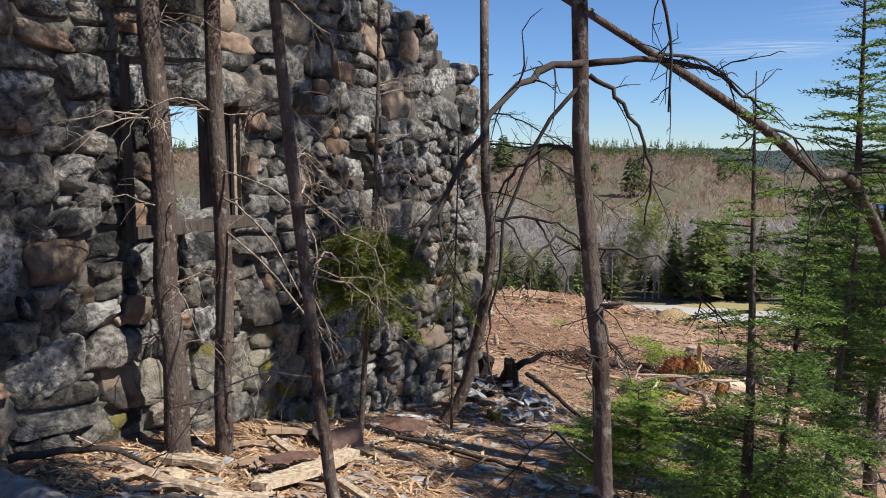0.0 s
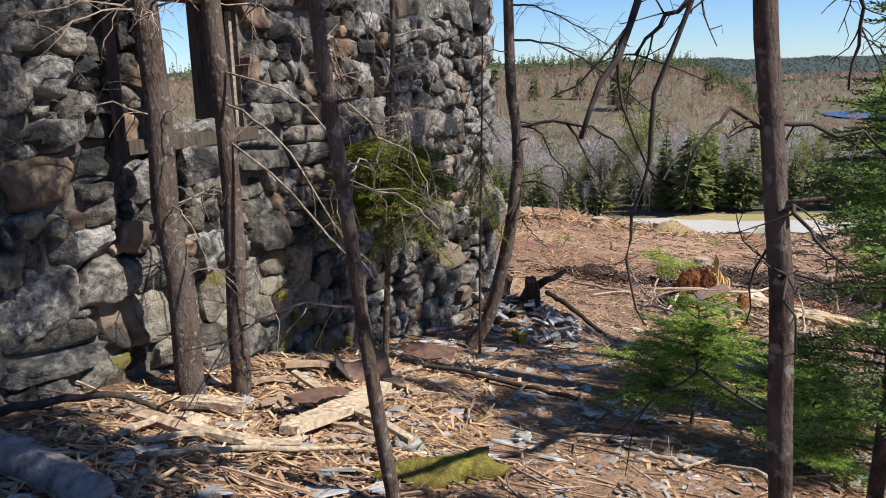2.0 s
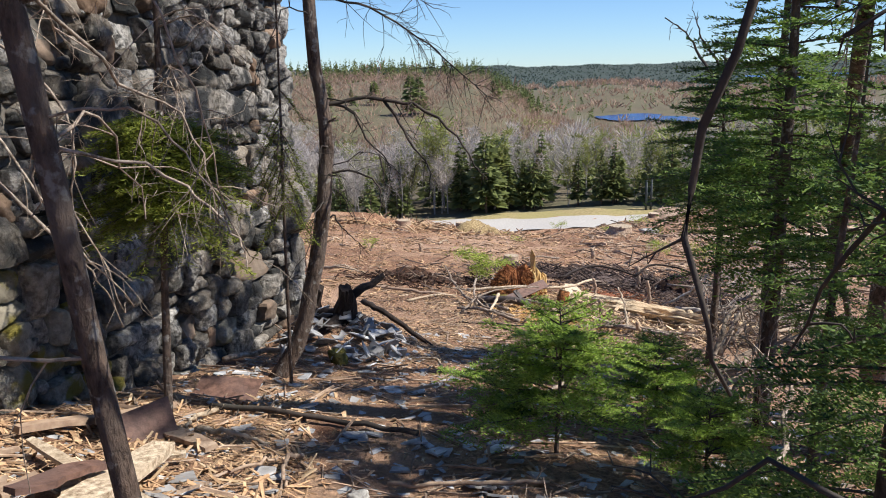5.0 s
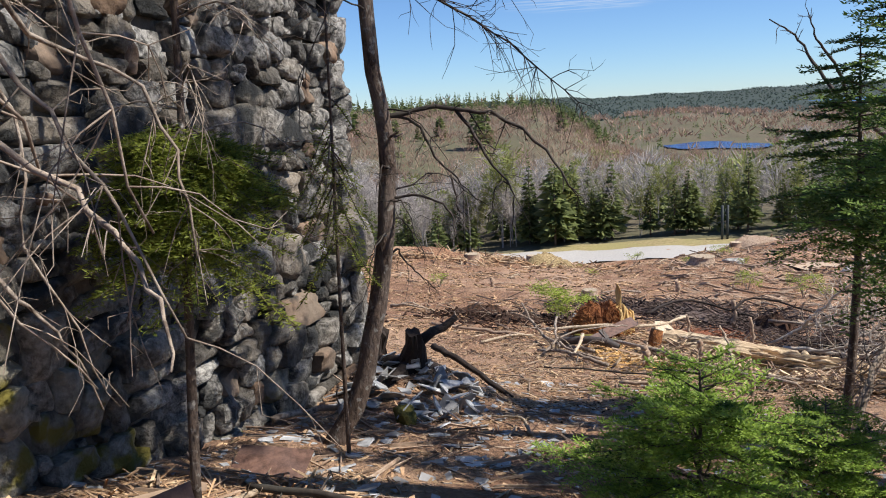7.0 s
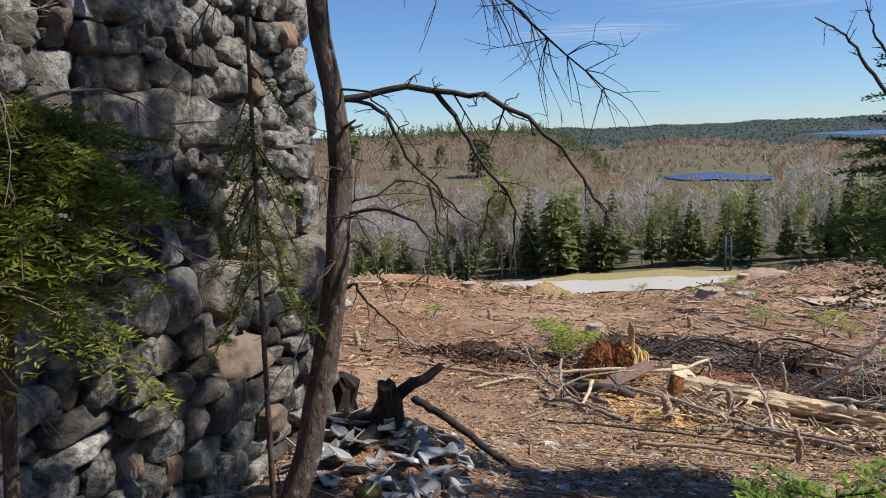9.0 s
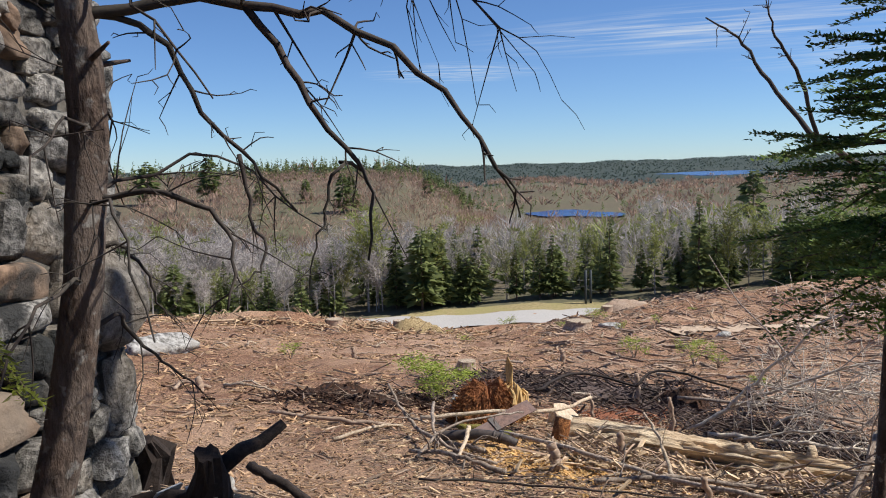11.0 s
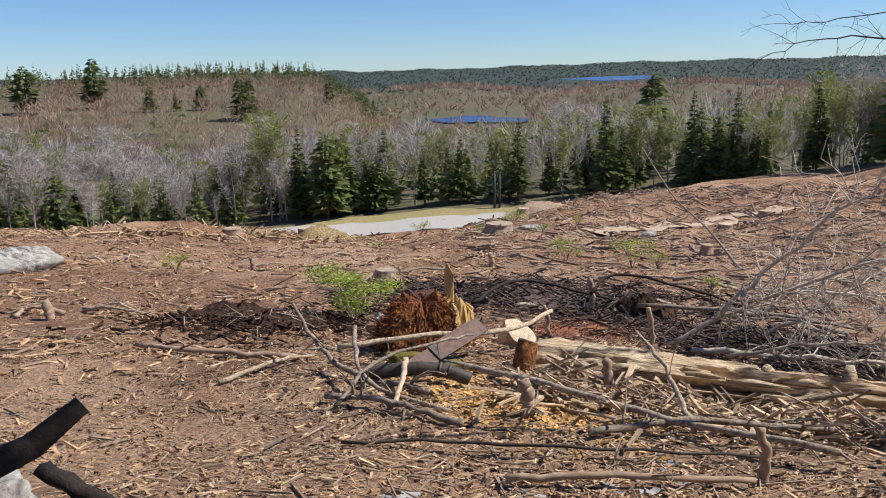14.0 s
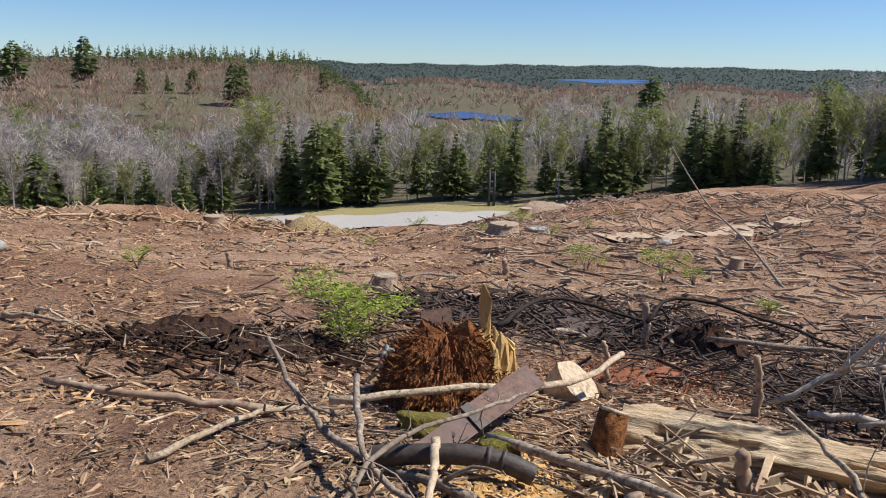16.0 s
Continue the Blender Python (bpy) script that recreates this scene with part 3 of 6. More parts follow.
def bare_tree(label, line, r0, r1, seed, limbs=(), dead=12, dead_len=0.9, z_from=0.6, twig_mat=None, dead_r=0.007, spread=None, name="bare_tree", crown=None):
    """A conifer trunk with broken dead branches; limbs: (points, base radius, twig count, twig length)."""
    rng = np.random.default_rng(seed)
    line = np.asarray(line, float)
    base = line[0].copy()
    t = thing(name, label, "tree", "bare trees beside the ruin", tuple(base))
    local = line - base
    n = 18
    ln = bend(np.vstack([local[0] - (0, 0, 0.25), local]), n)
    ln[1:-1, :2] += rng.standard_normal((n - 2, 2)) * r0 * 0.10
    rad = np.linspace(r0, r1, n)
    rad[0] *= 1.5
    rad[1] *= 1.22
    b = Builder()
    b.tube(ln, rad, 12, True, 0.05, rng)
    for _ in range(int(dead * 0.8)):
        i = rng.integers(2, n - 1)
        d = unit(np.array((*rng.standard_normal(2), 0.2)))
        p = ln[i]
        b.tube(np.array([p, p + d * (rad[i] + 0.03), p + d * (rad[i] + rng.uniform(0.05, 0.12))]), (0.012, 0.009, 0.005), 5)
    part("trunk", b, M_BARK, t)
    for pts, r, cnt, tl in limbs:
        q = bend(np.asarray(pts, float) - base, 16)
        q[2:] += rng.standard_normal((14, 3)) * 0.006
        lb = Builder()
        lb.tube(q, np.linspace(r, r * 0.28, 16), 6, True, 0.06, rng)
        twigs(lb, q, r * 0.25, rng, cnt, tl)
        part("limb", lb, twig_mat or M_TWIG_DARK, t)
    if crown:
        bw, bn = Builder(), Builder()
        for k in range(crown[1]):
            z = rng.uniform(crown[0] - base[2], ln[-1, 2])
            p = np.array([np.interp(z, ln[:, 2], ln[:, i]) for i in range(2)] + [z])
            a = rng.uniform(0, 2 * math.pi)
            bough(bn, bw, p, unit(np.array((math.cos(a), math.sin(a), 0.05))), crown[2] * rng.uniform(0.6, 1.1), rng, 0.05, 0.014, 0.024, 0.3)
        tagged(part("branchwork", bw, M_BARK, t), kind="stuff")
        part("crown", bn, M_NEEDLE, t, smooth=False)
    for k in range(dead):
        f = rng.uniform(z_from, 0.98) * (0.78 if crown else 1.0)
        i = int(f * (n - 1))
        p = ln[i]
        a = rng.uniform(0, 2 * math.pi) if spread is None else rng.uniform(*spread)
        d = np.array((math.cos(a), math.sin(a), rng.uniform(-0.35, 0.25)))
        L = dead_len * rng.uniform(0.4, 1.25)
        q = bend([p, p + d * L * 0.5 + np.array((0, 0, 0.03)), p + d * L - np.array((0, 0, L * rng.uniform(0.1, 0.5)))], 9)
        q[1:] += rng.standard_normal((8, 3)) * 0.012
        lb = Builder()
        lb.tube(q, np.linspace(dead_r, dead_r * 0.35, 9), 5, False)
        twigs(lb, q, dead_r * 0.45, rng, int(3 + 5 * L), 0.38 * L)
        part("branch", lb, twig_mat or M_TWIG, t)
    return t


bare_tree("dark spruce trunk with grey dead twigs before the window", [(-1.93, 6.55, -0.07), (-1.96, 6.53, 1.2), (-2.03, 6.51, 3.4), (-2.08, 6.5, 5.6), (-2.1, 6.5, 7.6)], 0.112, 0.06, 21, crown=(3.6, 44, 1.05), dead=16, dead_len=0.7, z_from=0.42)
bare_tree("grey spruce trunk with peeling bark beside the window", [(-1.66, 6.79, -0.12), (-1.63, 6.8, 1.2), (-1.64, 6.8, 3.5), (-1.66, 6.82, 5.8), (-1.66, 6.84, 7.4)], 0.078, 0.05, 22, crown=(3.7, 40, 0.95), limbs=[([(-1.64, 6.80, 2.0), (-1.1, 6.2, 1.78), (-0.72, 5.88, 1.32), (-0.51, 6.05, 0.91)], 0.009, 7, 0.3), ([(-1.64, 6.80, 1.75), (-1.2, 6.6, 1.45), (-0.92, 6.50, 1.15), (-0.83, 6.50, 1.05), (-0.77, 6.50, 0.97), (-0.71, 6.53, 0.83), (-0.66, 6.55, 0.68)], 0.010, 3, 0.15), ([(-1.64, 6.80, 2.2), (-1.1, 6.5, 2.05), (-0.82, 6.45, 1.76), (-0.75, 6.40, 1.55), (-0.80, 6.40, 1.32), (-0.72, 6.45, 1.09), (-0.69, 6.50, 0.92), (-0.66, 6.55, 0.74)], 0.008, 8, 0.2)], twig_mat=M_TWIG, dead=9, dead_len=0.8, z_from=0.42, dead_r=0.0055)
bare_tree("slender grey spruce trunk with tangled dead twigs", [(-0.30, 4.94, 0.05), (-0.36, 4.92, 0.5), (-0.48, 4.89, 1.8), (-0.55, 4.87, 2.5), (-0.64, 4.86, 3.6), (-0.72, 4.85, 5.0), (-0.8, 4.85, 6.4)], 0.041, 0.024, 23, crown=(3.4, 46, 1.0), limbs=[([(-0.55, 4.87, 2.6), (-0.30, 4.75, 2.35), (-0.10, 4.72, 1.9), (-0.02, 4.85, 1.5)], 0.006, 14, 0.28), ([(-0.48, 4.89, 1.75), (-0.25, 4.85, 1.78), (-0.08, 4.78, 1.62), (0.04, 4.70, 1.40)], 0.005, 8, 0.2), ([(-0.60, 4.86, 3.2), (-0.35, 5.2, 2.9), (-0.45, 5.7, 2.3)], 0.006, 14, 0.35), ([(-0.57, 4.87, 2.25), (-0.56, 5.2, 2.12), (-0.42, 5.50, 1.88), (-0.35, 5.65, 1.79), (-0.24, 5.70, 1.74), (-0.16, 5.65, 1.59), (-0.12, 5.60, 1.47), (-0.11, 5.56, 1.35)], 0.0075, 12, 0.16), ([(-0.47, 4.89, 1.68), (-0.23, 4.95, 1.61), (-0.10, 4.85, 1.54), (-0.02, 4.75, 1.48), (0.02, 4.68, 1.43), (0.03, 4.64, 1.38)], 0.0055, 3, 0.1)], twig_mat=M_TWIG, dead=11, dead_len=0.85, z_from=0.5, spread=(1.3, 3.6))
bare_tree("thin brown spruce trunk with mottled bark", [(1.03, 3.38, 0.18), (0.99, 3.39, 1.13), (0.95, 3.40, 1.71), (0.89, 3.41, 2.31), (0.86, 3.41, 2.9), (0.82, 3.42, 4.6)], 0.037, 0.026, 24, crown=(3.5, 12, 0.6),
          limbs=[([(0.88, 3.40, 2.66), (0.74, 3.25, 2.62), (0.60, 3.05, 2.50), (0.45, 2.85, 2.25), (0.36, 2.76, 2.06)], 0.015, 8, 0.22),
                 ([(0.88, 3.40, 2.60), (0.74, 3.38, 2.42), (0.62, 3.38, 2.1), (0.60, 3.38, 1.9), (0.56, 3.42, 1.72), (0.57, 3.40, 1.60), (0.60, 3.38, 1.50)], 0.0085, 1, 0.08),
                 ([(0.89, 3.40, 2.34), (0.78, 3.44, 2.38), (0.66, 3.50, 2.30), (0.60, 3.56, 2.2)], 0.012, 12, 0.22),
                 ([(0.90, 3.42, 2.66), (1.10, 3.48, 2.68), (1.30, 3.55, 2.66), (1.42, 3.58, 2.60), (1.50, 3.55, 2.52)], 0.014, 10, 0.2),
                 ([(0.90, 3.42, 2.62), (1.02, 3.42, 2.52), (1.12, 3.42, 2.30), (1.10, 3.42, 2.1)], 0.010, 8, 0.2),
                 ([(0.88, 3.40, 2.95), (0.98, 3.40, 3.1), (1.14, 3.44, 2.9), (1.18, 3.46, 2.5)], 0.012, 10, 0.25)], dead=6, dead_len=0.6, z_from=0.5, twig_mat=M_TWIG_DARK)
bare_tree("curved dark spruce trunk leaning from the slates", [(-0.04, 9.38, -0.76), (0.12, 9.37, -0.50), (0.27, 9.36, -0.05), (0.37, 9.36, 0.40), (0.45, 9.36, 0.90), (0.49, 9.36, 1.30), (0.46, 9.36, 1.70), (0.41, 9.36, 2.36), (0.38, 9.36, 4.2)], 0.080, 0.046, 25,
          limbs=[([(0.44, 9.36, 1.58), (0.58, 9.36, 1.60), (0.74, 9.34, 1.63), (0.96, 9.30, 1.62), (1.11, 9.25, 1.59), (1.22, 9.20, 1.57), (1.38, 9.10, 1.46), (1.49, 9.00, 1.34), (1.56, 8.92, 1.23), (1.62, 8.85, 1.10)], 0.021, 12, 0.22),
                 ([(0.96, 9.30, 1.62), (1.09, 9.22, 1.42), (1.16, 9.15, 1.27), (1.26, 9.10, 1.13), (1.30, 9.06, 1.03), (1.27, 9.00, 0.84)], 0.013, 8, 0.18),
                 ([(1.28, 9.10, 1.10), (1.21, 9.10, 1.12), (1.16, 9.10, 1.00), (1.14, 9.10, 0.90), (1.10, 9.10, 0.77)], 0.007, 5, 0.12),
                 ([(0.45, 9.37, 1.60), (0.61, 9.38, 1.57), (0.73, 9.40, 1.50), (0.80, 9.42, 1.33), (0.93, 9.45, 1.16), (1.03, 9.46, 1.07), (1.12, 9.47, 0.97)], 0.013, 8, 0.2),
                 ([(0.93, 9.45, 1.16), (0.96, 9.40, 0.98), (0.99, 9.35, 0.82), (0.92, 9.30, 0.75)], 0.008, 4, 0.15),
                 ([(0.45, 9.36, 1.05), (0.56, 9.32, 1.04), (0.71, 9.22, 1.04), (0.81, 9.15, 1.00), (0.88, 9.10, 0.93), (0.89, 9.05, 0.83), (0.86, 9.00, 0.72)], 0.012, 9, 0.2),
                 ([(0.43, 9.36, 0.85), (0.53, 9.38, 0.89), (0.61, 9.42, 0.81), (0.64, 9.44, 0.71), (0.68, 9.46, 0.63)], 0.009, 8, 0.18),
                 ([(0.38, 9.37, 0.55), (0.51, 9.45, 0.65), (0.57, 9.50, 0.56), (0.65, 9.55, 0.46), (0.76, 9.60, 0.34)], 0.011, 8, 0.2),
                 ([(0.41, 9.36, 2.42), (0.70, 9.40, 2.40), (1.0, 9.45, 2.30), (1.29, 9.5, 2.12), (1.6, 9.55, 1.88), (1.9, 9.6, 1.62)], 0.013, 46, 0.40),
                 ([(0.40, 9.36, 2.75), (0.65, 9.3, 2.72), (1.0, 9.15, 2.55), (1.35, 9.0, 2.3)], 0.012, 22, 0.35)], dead=7, dead_len=0.9, z_from=0.55, twig_mat=M_TWIG_DARK)


# ---- firs ----
def fir_meshes(seed, H, R, step, needle, width, gap, clear=0.12, per=5, droop=0.22, up=0.25, thin=1.0, taper=0.85):
    rng = np.random.default_rng(seed)
    bt, bw, bn = Builder(), Builder(), Builder()
    n = 12
    z = np.linspace(-0.2, H, n)
    ln = np.stack([0.015 * H * np.sin(z / H * 4 + seed), 0.012 * H * np.cos(z / H * 3 + seed), z], 1)
    bt.tube(ln, np.linspace(0.013 * H + 0.006, 0.004, n), 8, True, 0.04, rng)
    zz = H * clear
    while zz < H * 0.97:
        f = zz / H
        rad = R * (1 - f) ** taper
        for k in range(per):
            if rng.random() > thin:
                continue
            a = rng.uniform(0, 2 * math.pi)
            e = -0.05 + up * (f + 0.15) + rng.uniform(-0.26, 0.22)
            way = unit(np.array((math.cos(a), math.sin(a), e)))
            root = np.array((np.interp(zz, z, ln[:, 0]), np.interp(zz, z, ln[:, 1]), zz + rng.uniform(-0.4, 0.4) * step))
            L = max(0.10, rad * rng.uniform(0.6, 1.12))
            bough(bn, bw, root, way, L, rng, needle, width, gap, droop * (1 - 0.6 * f))
        zz += step * (1.15 - 0.5 * f)
    return bt, bw, bn


def fir(label, meshes, at, turn=0, size=1.0, tilt=0.0, group="young firs at the clearing's edge", name="fir_tree"):
    t = thing(name, label, "tree", group)
    for nm, me in zip(("trunk", "branchwork", "crown"), meshes):
        o = part(nm, me, None, t)
        if nm == "branchwork":
            tagged(o, kind="stuff")
    t.matrix_basis = Matrix.Translation((at[0], at[1], float(gz(at[0], at[1])) - 0.05)) @ Matrix.Rotation(tilt, 4, "X") @ Matrix.Rotation(turn, 4, "Z") @ Matrix.Diagonal((size, size, size, 1))
    return t


def fir_kind(*a, needles=None, **k):
    bt, bw, bn = fir_meshes(*a, **k)
    return bt.mesh("trunk", M_BARK), bw.mesh("branchwork", M_BARK), bn.mesh("crown", needles or M_NEEDLE, False)


M_NEEDLE_YOUNG = leafy("young_fir_needles", (0.035, 0.085, 0.018), (0.36, 0.50, 0.085), 7.0, 0.35, 0.42)
YOUNG = fir_kind(31, 1.15, 1.05, 0.070, 0.033, 0.0105, 0.0115, clear=0.30, per=4, droop=0.12, up=0.38, taper=0.5, thin=0.9, needles=M_NEEDLE_YOUNG)
# Two spruces added only to block sun; they stand mostly out of view.
SHADE = fir_kind(34, 11.0, 1.35, 0.34, 0.13, 0.055, 0.075, clear=0.50, per=5, droop=0.2, up=0.2, taper=0.7, thin=0.32)
SHADE_DENSE = fir_kind(36, 11.0, 1.5, 0.34, 0.13, 0.06, 0.075, clear=0.46, per=5, droop=0.2, up=0.2, taper=0.6, thin=0.75)
M_NEEDLE_DARK = leafy("dark_fir_needles", (0.028, 0.062, 0.022), (0.20, 0.28, 0.07), 3.0, 0.35, 0.4)
DENSE = fir_kind(35, 3.8, 1.8, 0.10, 0.055, 0.019, 0.024, clear=0.53, per=5, droop=0.34, up=0.15, taper=0.62, thin=0.75, needles=M_NEEDLE_DARK)
TALL = fir_kind(32, 4.6, 1.35, 0.17, 0.050, 0.015, 0.022, clear=0.27, per=4, droop=0.24, up=0.25, thin=0.72)
TALL_B = fir_kind(33, 5.6, 1.45, 0.17, 0.054, 0.017, 0.025, clear=0.27, per=5, droop=0.24, up=0.3, thin=0.85)
fir("bright green young balsam fir on the forest floor", YOUNG, (1.76, 7.20), 0.4, 0.95)
fir("bright green young balsam fir on the forest floor", YOUNG, (2.62, 7.55), 3.6, 0.75)
fir("bright green fir seedling beside the path", YOUNG, (2.3, 6.3), 2.4, 0.6)
fir("slender balsam fir with open flat sprays", TALL, (1.80, 4.50), 0.3, 0.64)
fir("slender balsam fir with open flat sprays", TALL, (2.02, 4.50), 2.5, 0.52)
fir("balsam fir with dense flat green sprays", TALL, (3.0, 6.3), 1.9, 0.62)
fir("tall balsam fir with open upper branches", TALL_B, (3.67, 7.93), 0.9, 0.95)
fir("tall balsam fir with open upper branches", TALL_B, (4.75, 9.45), 4.0, 1.05)
fir("balsam fir with dense dark green sprays", DENSE, (4.80, 10.65), 3.3, 1.0)
# Added spruces, mostly out of view, placed to dapple shade on the wall.
for k, (sx, sy, sc) in enumerate(((6.4, 2.2, 0.85), (6.8, -0.6, 0.9), (3.4, -0.6, 0.75), (8.2, 6.4, 0.9), (2.6, -2.4, 0.72), (-2.6, -2.6, 0.75),
                                  (6.6, 5.2, 1.0), (4.6, 7.0, 1.48), (5.75, 8.2, 1.28), (6.35, 9.7, 0.95))):
    fir("tall spruce with a high crown, added to shade the ruin", SHADE, (sx, sy), 1.1 * k, sc)
# Two unseen spruces added to darken the window end of the wall.
for sx, sy, sc in ((2.3, 3.3, 1.0), (1.95, 2.5, 0.92)):
    fir("tall dense unseen spruce added to shade the ruin's window", SHADE_DENSE, (sx, sy), sx, sc)


# ---- woods beyond the clearing ----
def spruce_mesh(seed, H, R, n=460, lean=1.0):
    rng = np.random.default_rng(seed)
    bt, bc = Builder(), Builder()
    bt.tube(np.array([(0, 0, -1.0), (0, 0, H * 0.5), (0, 0, H * 0.97)]), (0.016 * H, 0.011 * H, 0.004), 6)
    f = rng.uniform(0, 1, n) ** 1.25
    tiers = np.round(f * 17) / 17 + rng.normal(0, 0.012, n)
    z = H * (0.14 + 0.86 * np.clip(tiers, 0, 1))
    a = rng.uniform(0, 2 * math.pi, n)
    lob = 1 + 0.22 * np.sin(a * 3 + tiers * 40 + seed)
    rad = R * (1 - np.clip(tiers, 0, 0.98)) ** lean * lob
    out = np.stack([np.cos(a), np.sin(a), np.zeros(n)], 1)
    root = out * (rad * rng.uniform(0.0, 0.45, n))[:, None] + np.stack([np.zeros(n), np.zeros(n), z], 1)
    way = unit(out + np.stack([rng.normal(0, 0.15, n), rng.normal(0, 0.15, n), rng.uniform(-0.42, 0.06, n)], 1))
    side = unit(np.cross(way, unit(np.array((0, 0, 1.0)) + 0.6 * rng.standard_normal((n, 3)))))
    bc.blades(root, way, side, rad * rng.uniform(0.5, 0.85, n) + 0.25, (0.22 + 0.28 * rad) * rng.uniform(0.6, 1.3, n))
    return bt, bc


def broadleaf_mesh(seed, H, R, n=620, width=0.055, low=0.25):
    """A bare or budding broadleaf: trunk, forked limbs, and a haze of fine twigs."""
    rng = np.random.default_rng(seed)
    bt, bc = Builder(), Builder()
    bt.tube(bend([(0, 0, -1), (0.02 * H, 0.01 * H, H * 0.4), (0.0, -0.02 * H, H * 0.85)], 7), np.linspace(0.011 * H, 0.003 * H, 7), 6)
    tips = []
    for k in range(11):
        f = rng.uniform(low, 0.8)
        a = rng.uniform(0, 2 * math.pi)
        p = np.array((0, 0, H * f))
        L = R * rng.uniform(0.7, 1.2)
        q = bend([p, p + np.array((math.cos(a) * L * 0.5, math.sin(a) * L * 0.5, L * 0.7)), p + np.array((math.cos(a) * L * 0.85, math.sin(a) * L * 0.85, L * 1.6))], 6)
        q[:, 2] = np.minimum(q[:, 2], H * 0.97)
        bt.tube(q[::2], np.linspace(0.005 * H, 0.002 * H, 3), 3, False)
        tips.append(q)
    tips.append(bend([(0, 0, H * 0.5), (0, 0, H * 0.95)], 6))
    T = np.array(tips)
    i, j = rng.integers(0, len(T), n), rng.integers(1, 6, n)
    root = T[i, j] + rng.normal(0, 0.06 * R, (n, 3))
    way = unit(rng.standard_normal((n, 3)) * (0.8, 0.8, 0.55) + np.array((0, 0, 0.55)))
    side = unit(np.cross(way, rng.standard_normal((n, 3))))
    bc.blades(root, way, side, rng.uniform(0.5, 1.3, n) * R * 0.42, width * rng.uniform(0.6, 1.5, n))
    return bt, bc


M_GREYTRUNK = mat("grey_trunk", ((0.16, 0.15, 0.14), (0.46, 0.44, 0.41), (0.3, 0.28, 0.26)), 2, 0.3, 0.9, 0.2)
SPRUCES = [[m.mesh(nm, mt, False) for m, nm, mt in zip(spruce_mesh(50 + i, 1.0 * h, r), ("trunk", "crown"), (M_BARK, M_SPRUCE))] for i, (h, r) in enumerate(((11, 2.0), (9, 1.7), (12.5, 2.1), (7.5, 1.6)))]
PINES = [[m.mesh(nm, mt, False) for m, nm, mt in zip(spruce_mesh(60 + i, h, r, 420, 0.38), ("trunk", "crown"), (M_BARK, M_SPRUCE))] for i, (h, r) in enumerate(((12, 3.3), (10, 3.3)))]
BARES = [[m.mesh(nm, mt, False) for m, nm, mt in zip(broadleaf_mesh(70 + i, h, r), ("trunk", "crown"), (M_GREYTRUNK, M_BARE_GREY))] for i, (h, r) in enumerate(((11, 3.0), (12, 2.6), (9.5, 2.8), (10, 2.2)))]
BUDDING = [[m.mesh(nm, mt, False) for m, nm, mt in zip(broadleaf_mesh(80 + i, h, r, 520, 0.12), ("trunk", "crown"), (M_GREYTRUNK, M_BUDS))] for i, (h, r) in enumerate(((9.5, 2.2), (11, 2.5)))]


def plant(kind, az, r, size, turn):
    names = {"spruce": ("spruce_tree", "dark green spruce at the edge of the woods", SPRUCES), "pine": ("pine_tree", "dull green pine at the edge of the woods", PINES),
             "bare": ("broadleaf_tree", "grey leafless broadleaf tree in the woods", BARES), "bud": ("broadleaf_tree", "broadleaf tree with fresh yellow-green buds", BUDDING)}
    nm, label, pool = names[kind]
    x, y = polar(az, r)
    t = thing(nm, label, "tree", "trees along the woods' edge")
    for part_name, me in zip(("trunk", "crown"), pool[int(turn * 997) % len(pool)]):
        part(part_name, me, None, t)
    t.matrix_basis = Matrix.Translation((float(x), float(y), float(gz(x, y)))) @ Matrix.Rotation(turn, 4, "Z") @ Matrix.Diagonal((size, size, size, 1))


def build_woods():
    rng = random.Random(4)
    for k in range(450):
        az = rng.uniform(-34, 62)
        d = rng.random() ** 1.8 * 30
        r = float(edge_of_woods(az)) + d
        left = az < 12
        p = rng.random()
        if d < 10:
            kind = "spruce" if p < (0.26 if left else 0.30) else "pine" if p < (0.32 if left else 0.38) else "bud" if p < (0.42 if left else 0.76) else "bare"
        else:
            kind = "bare" if p < (0.78 if left else 0.42) else "bud" if p < (0.86 if left else 0.74) else "spruce"
        size = rng.uniform(0.62, 1.1) * (0.78 if 19 < az < 29 else 1.0) * (0.8 if d < 6 and left else 1.0) * (1.0 if az < 34 else 0.85)
        plant(kind, az, r, size, rng.uniform(0, 6.28))


build_woods()


def landmark(kind, az, r, top, turn):
    """A single tall tree whose tip stands at the given height."""
    x, y = polar(az, r)
    tall = {"spruce": 11.0, "pine": 11.5, "bud": 10.0}[kind]
    plant(kind, az, r, max(0.4, (top - float(gz(x, y))) / tall), turn)


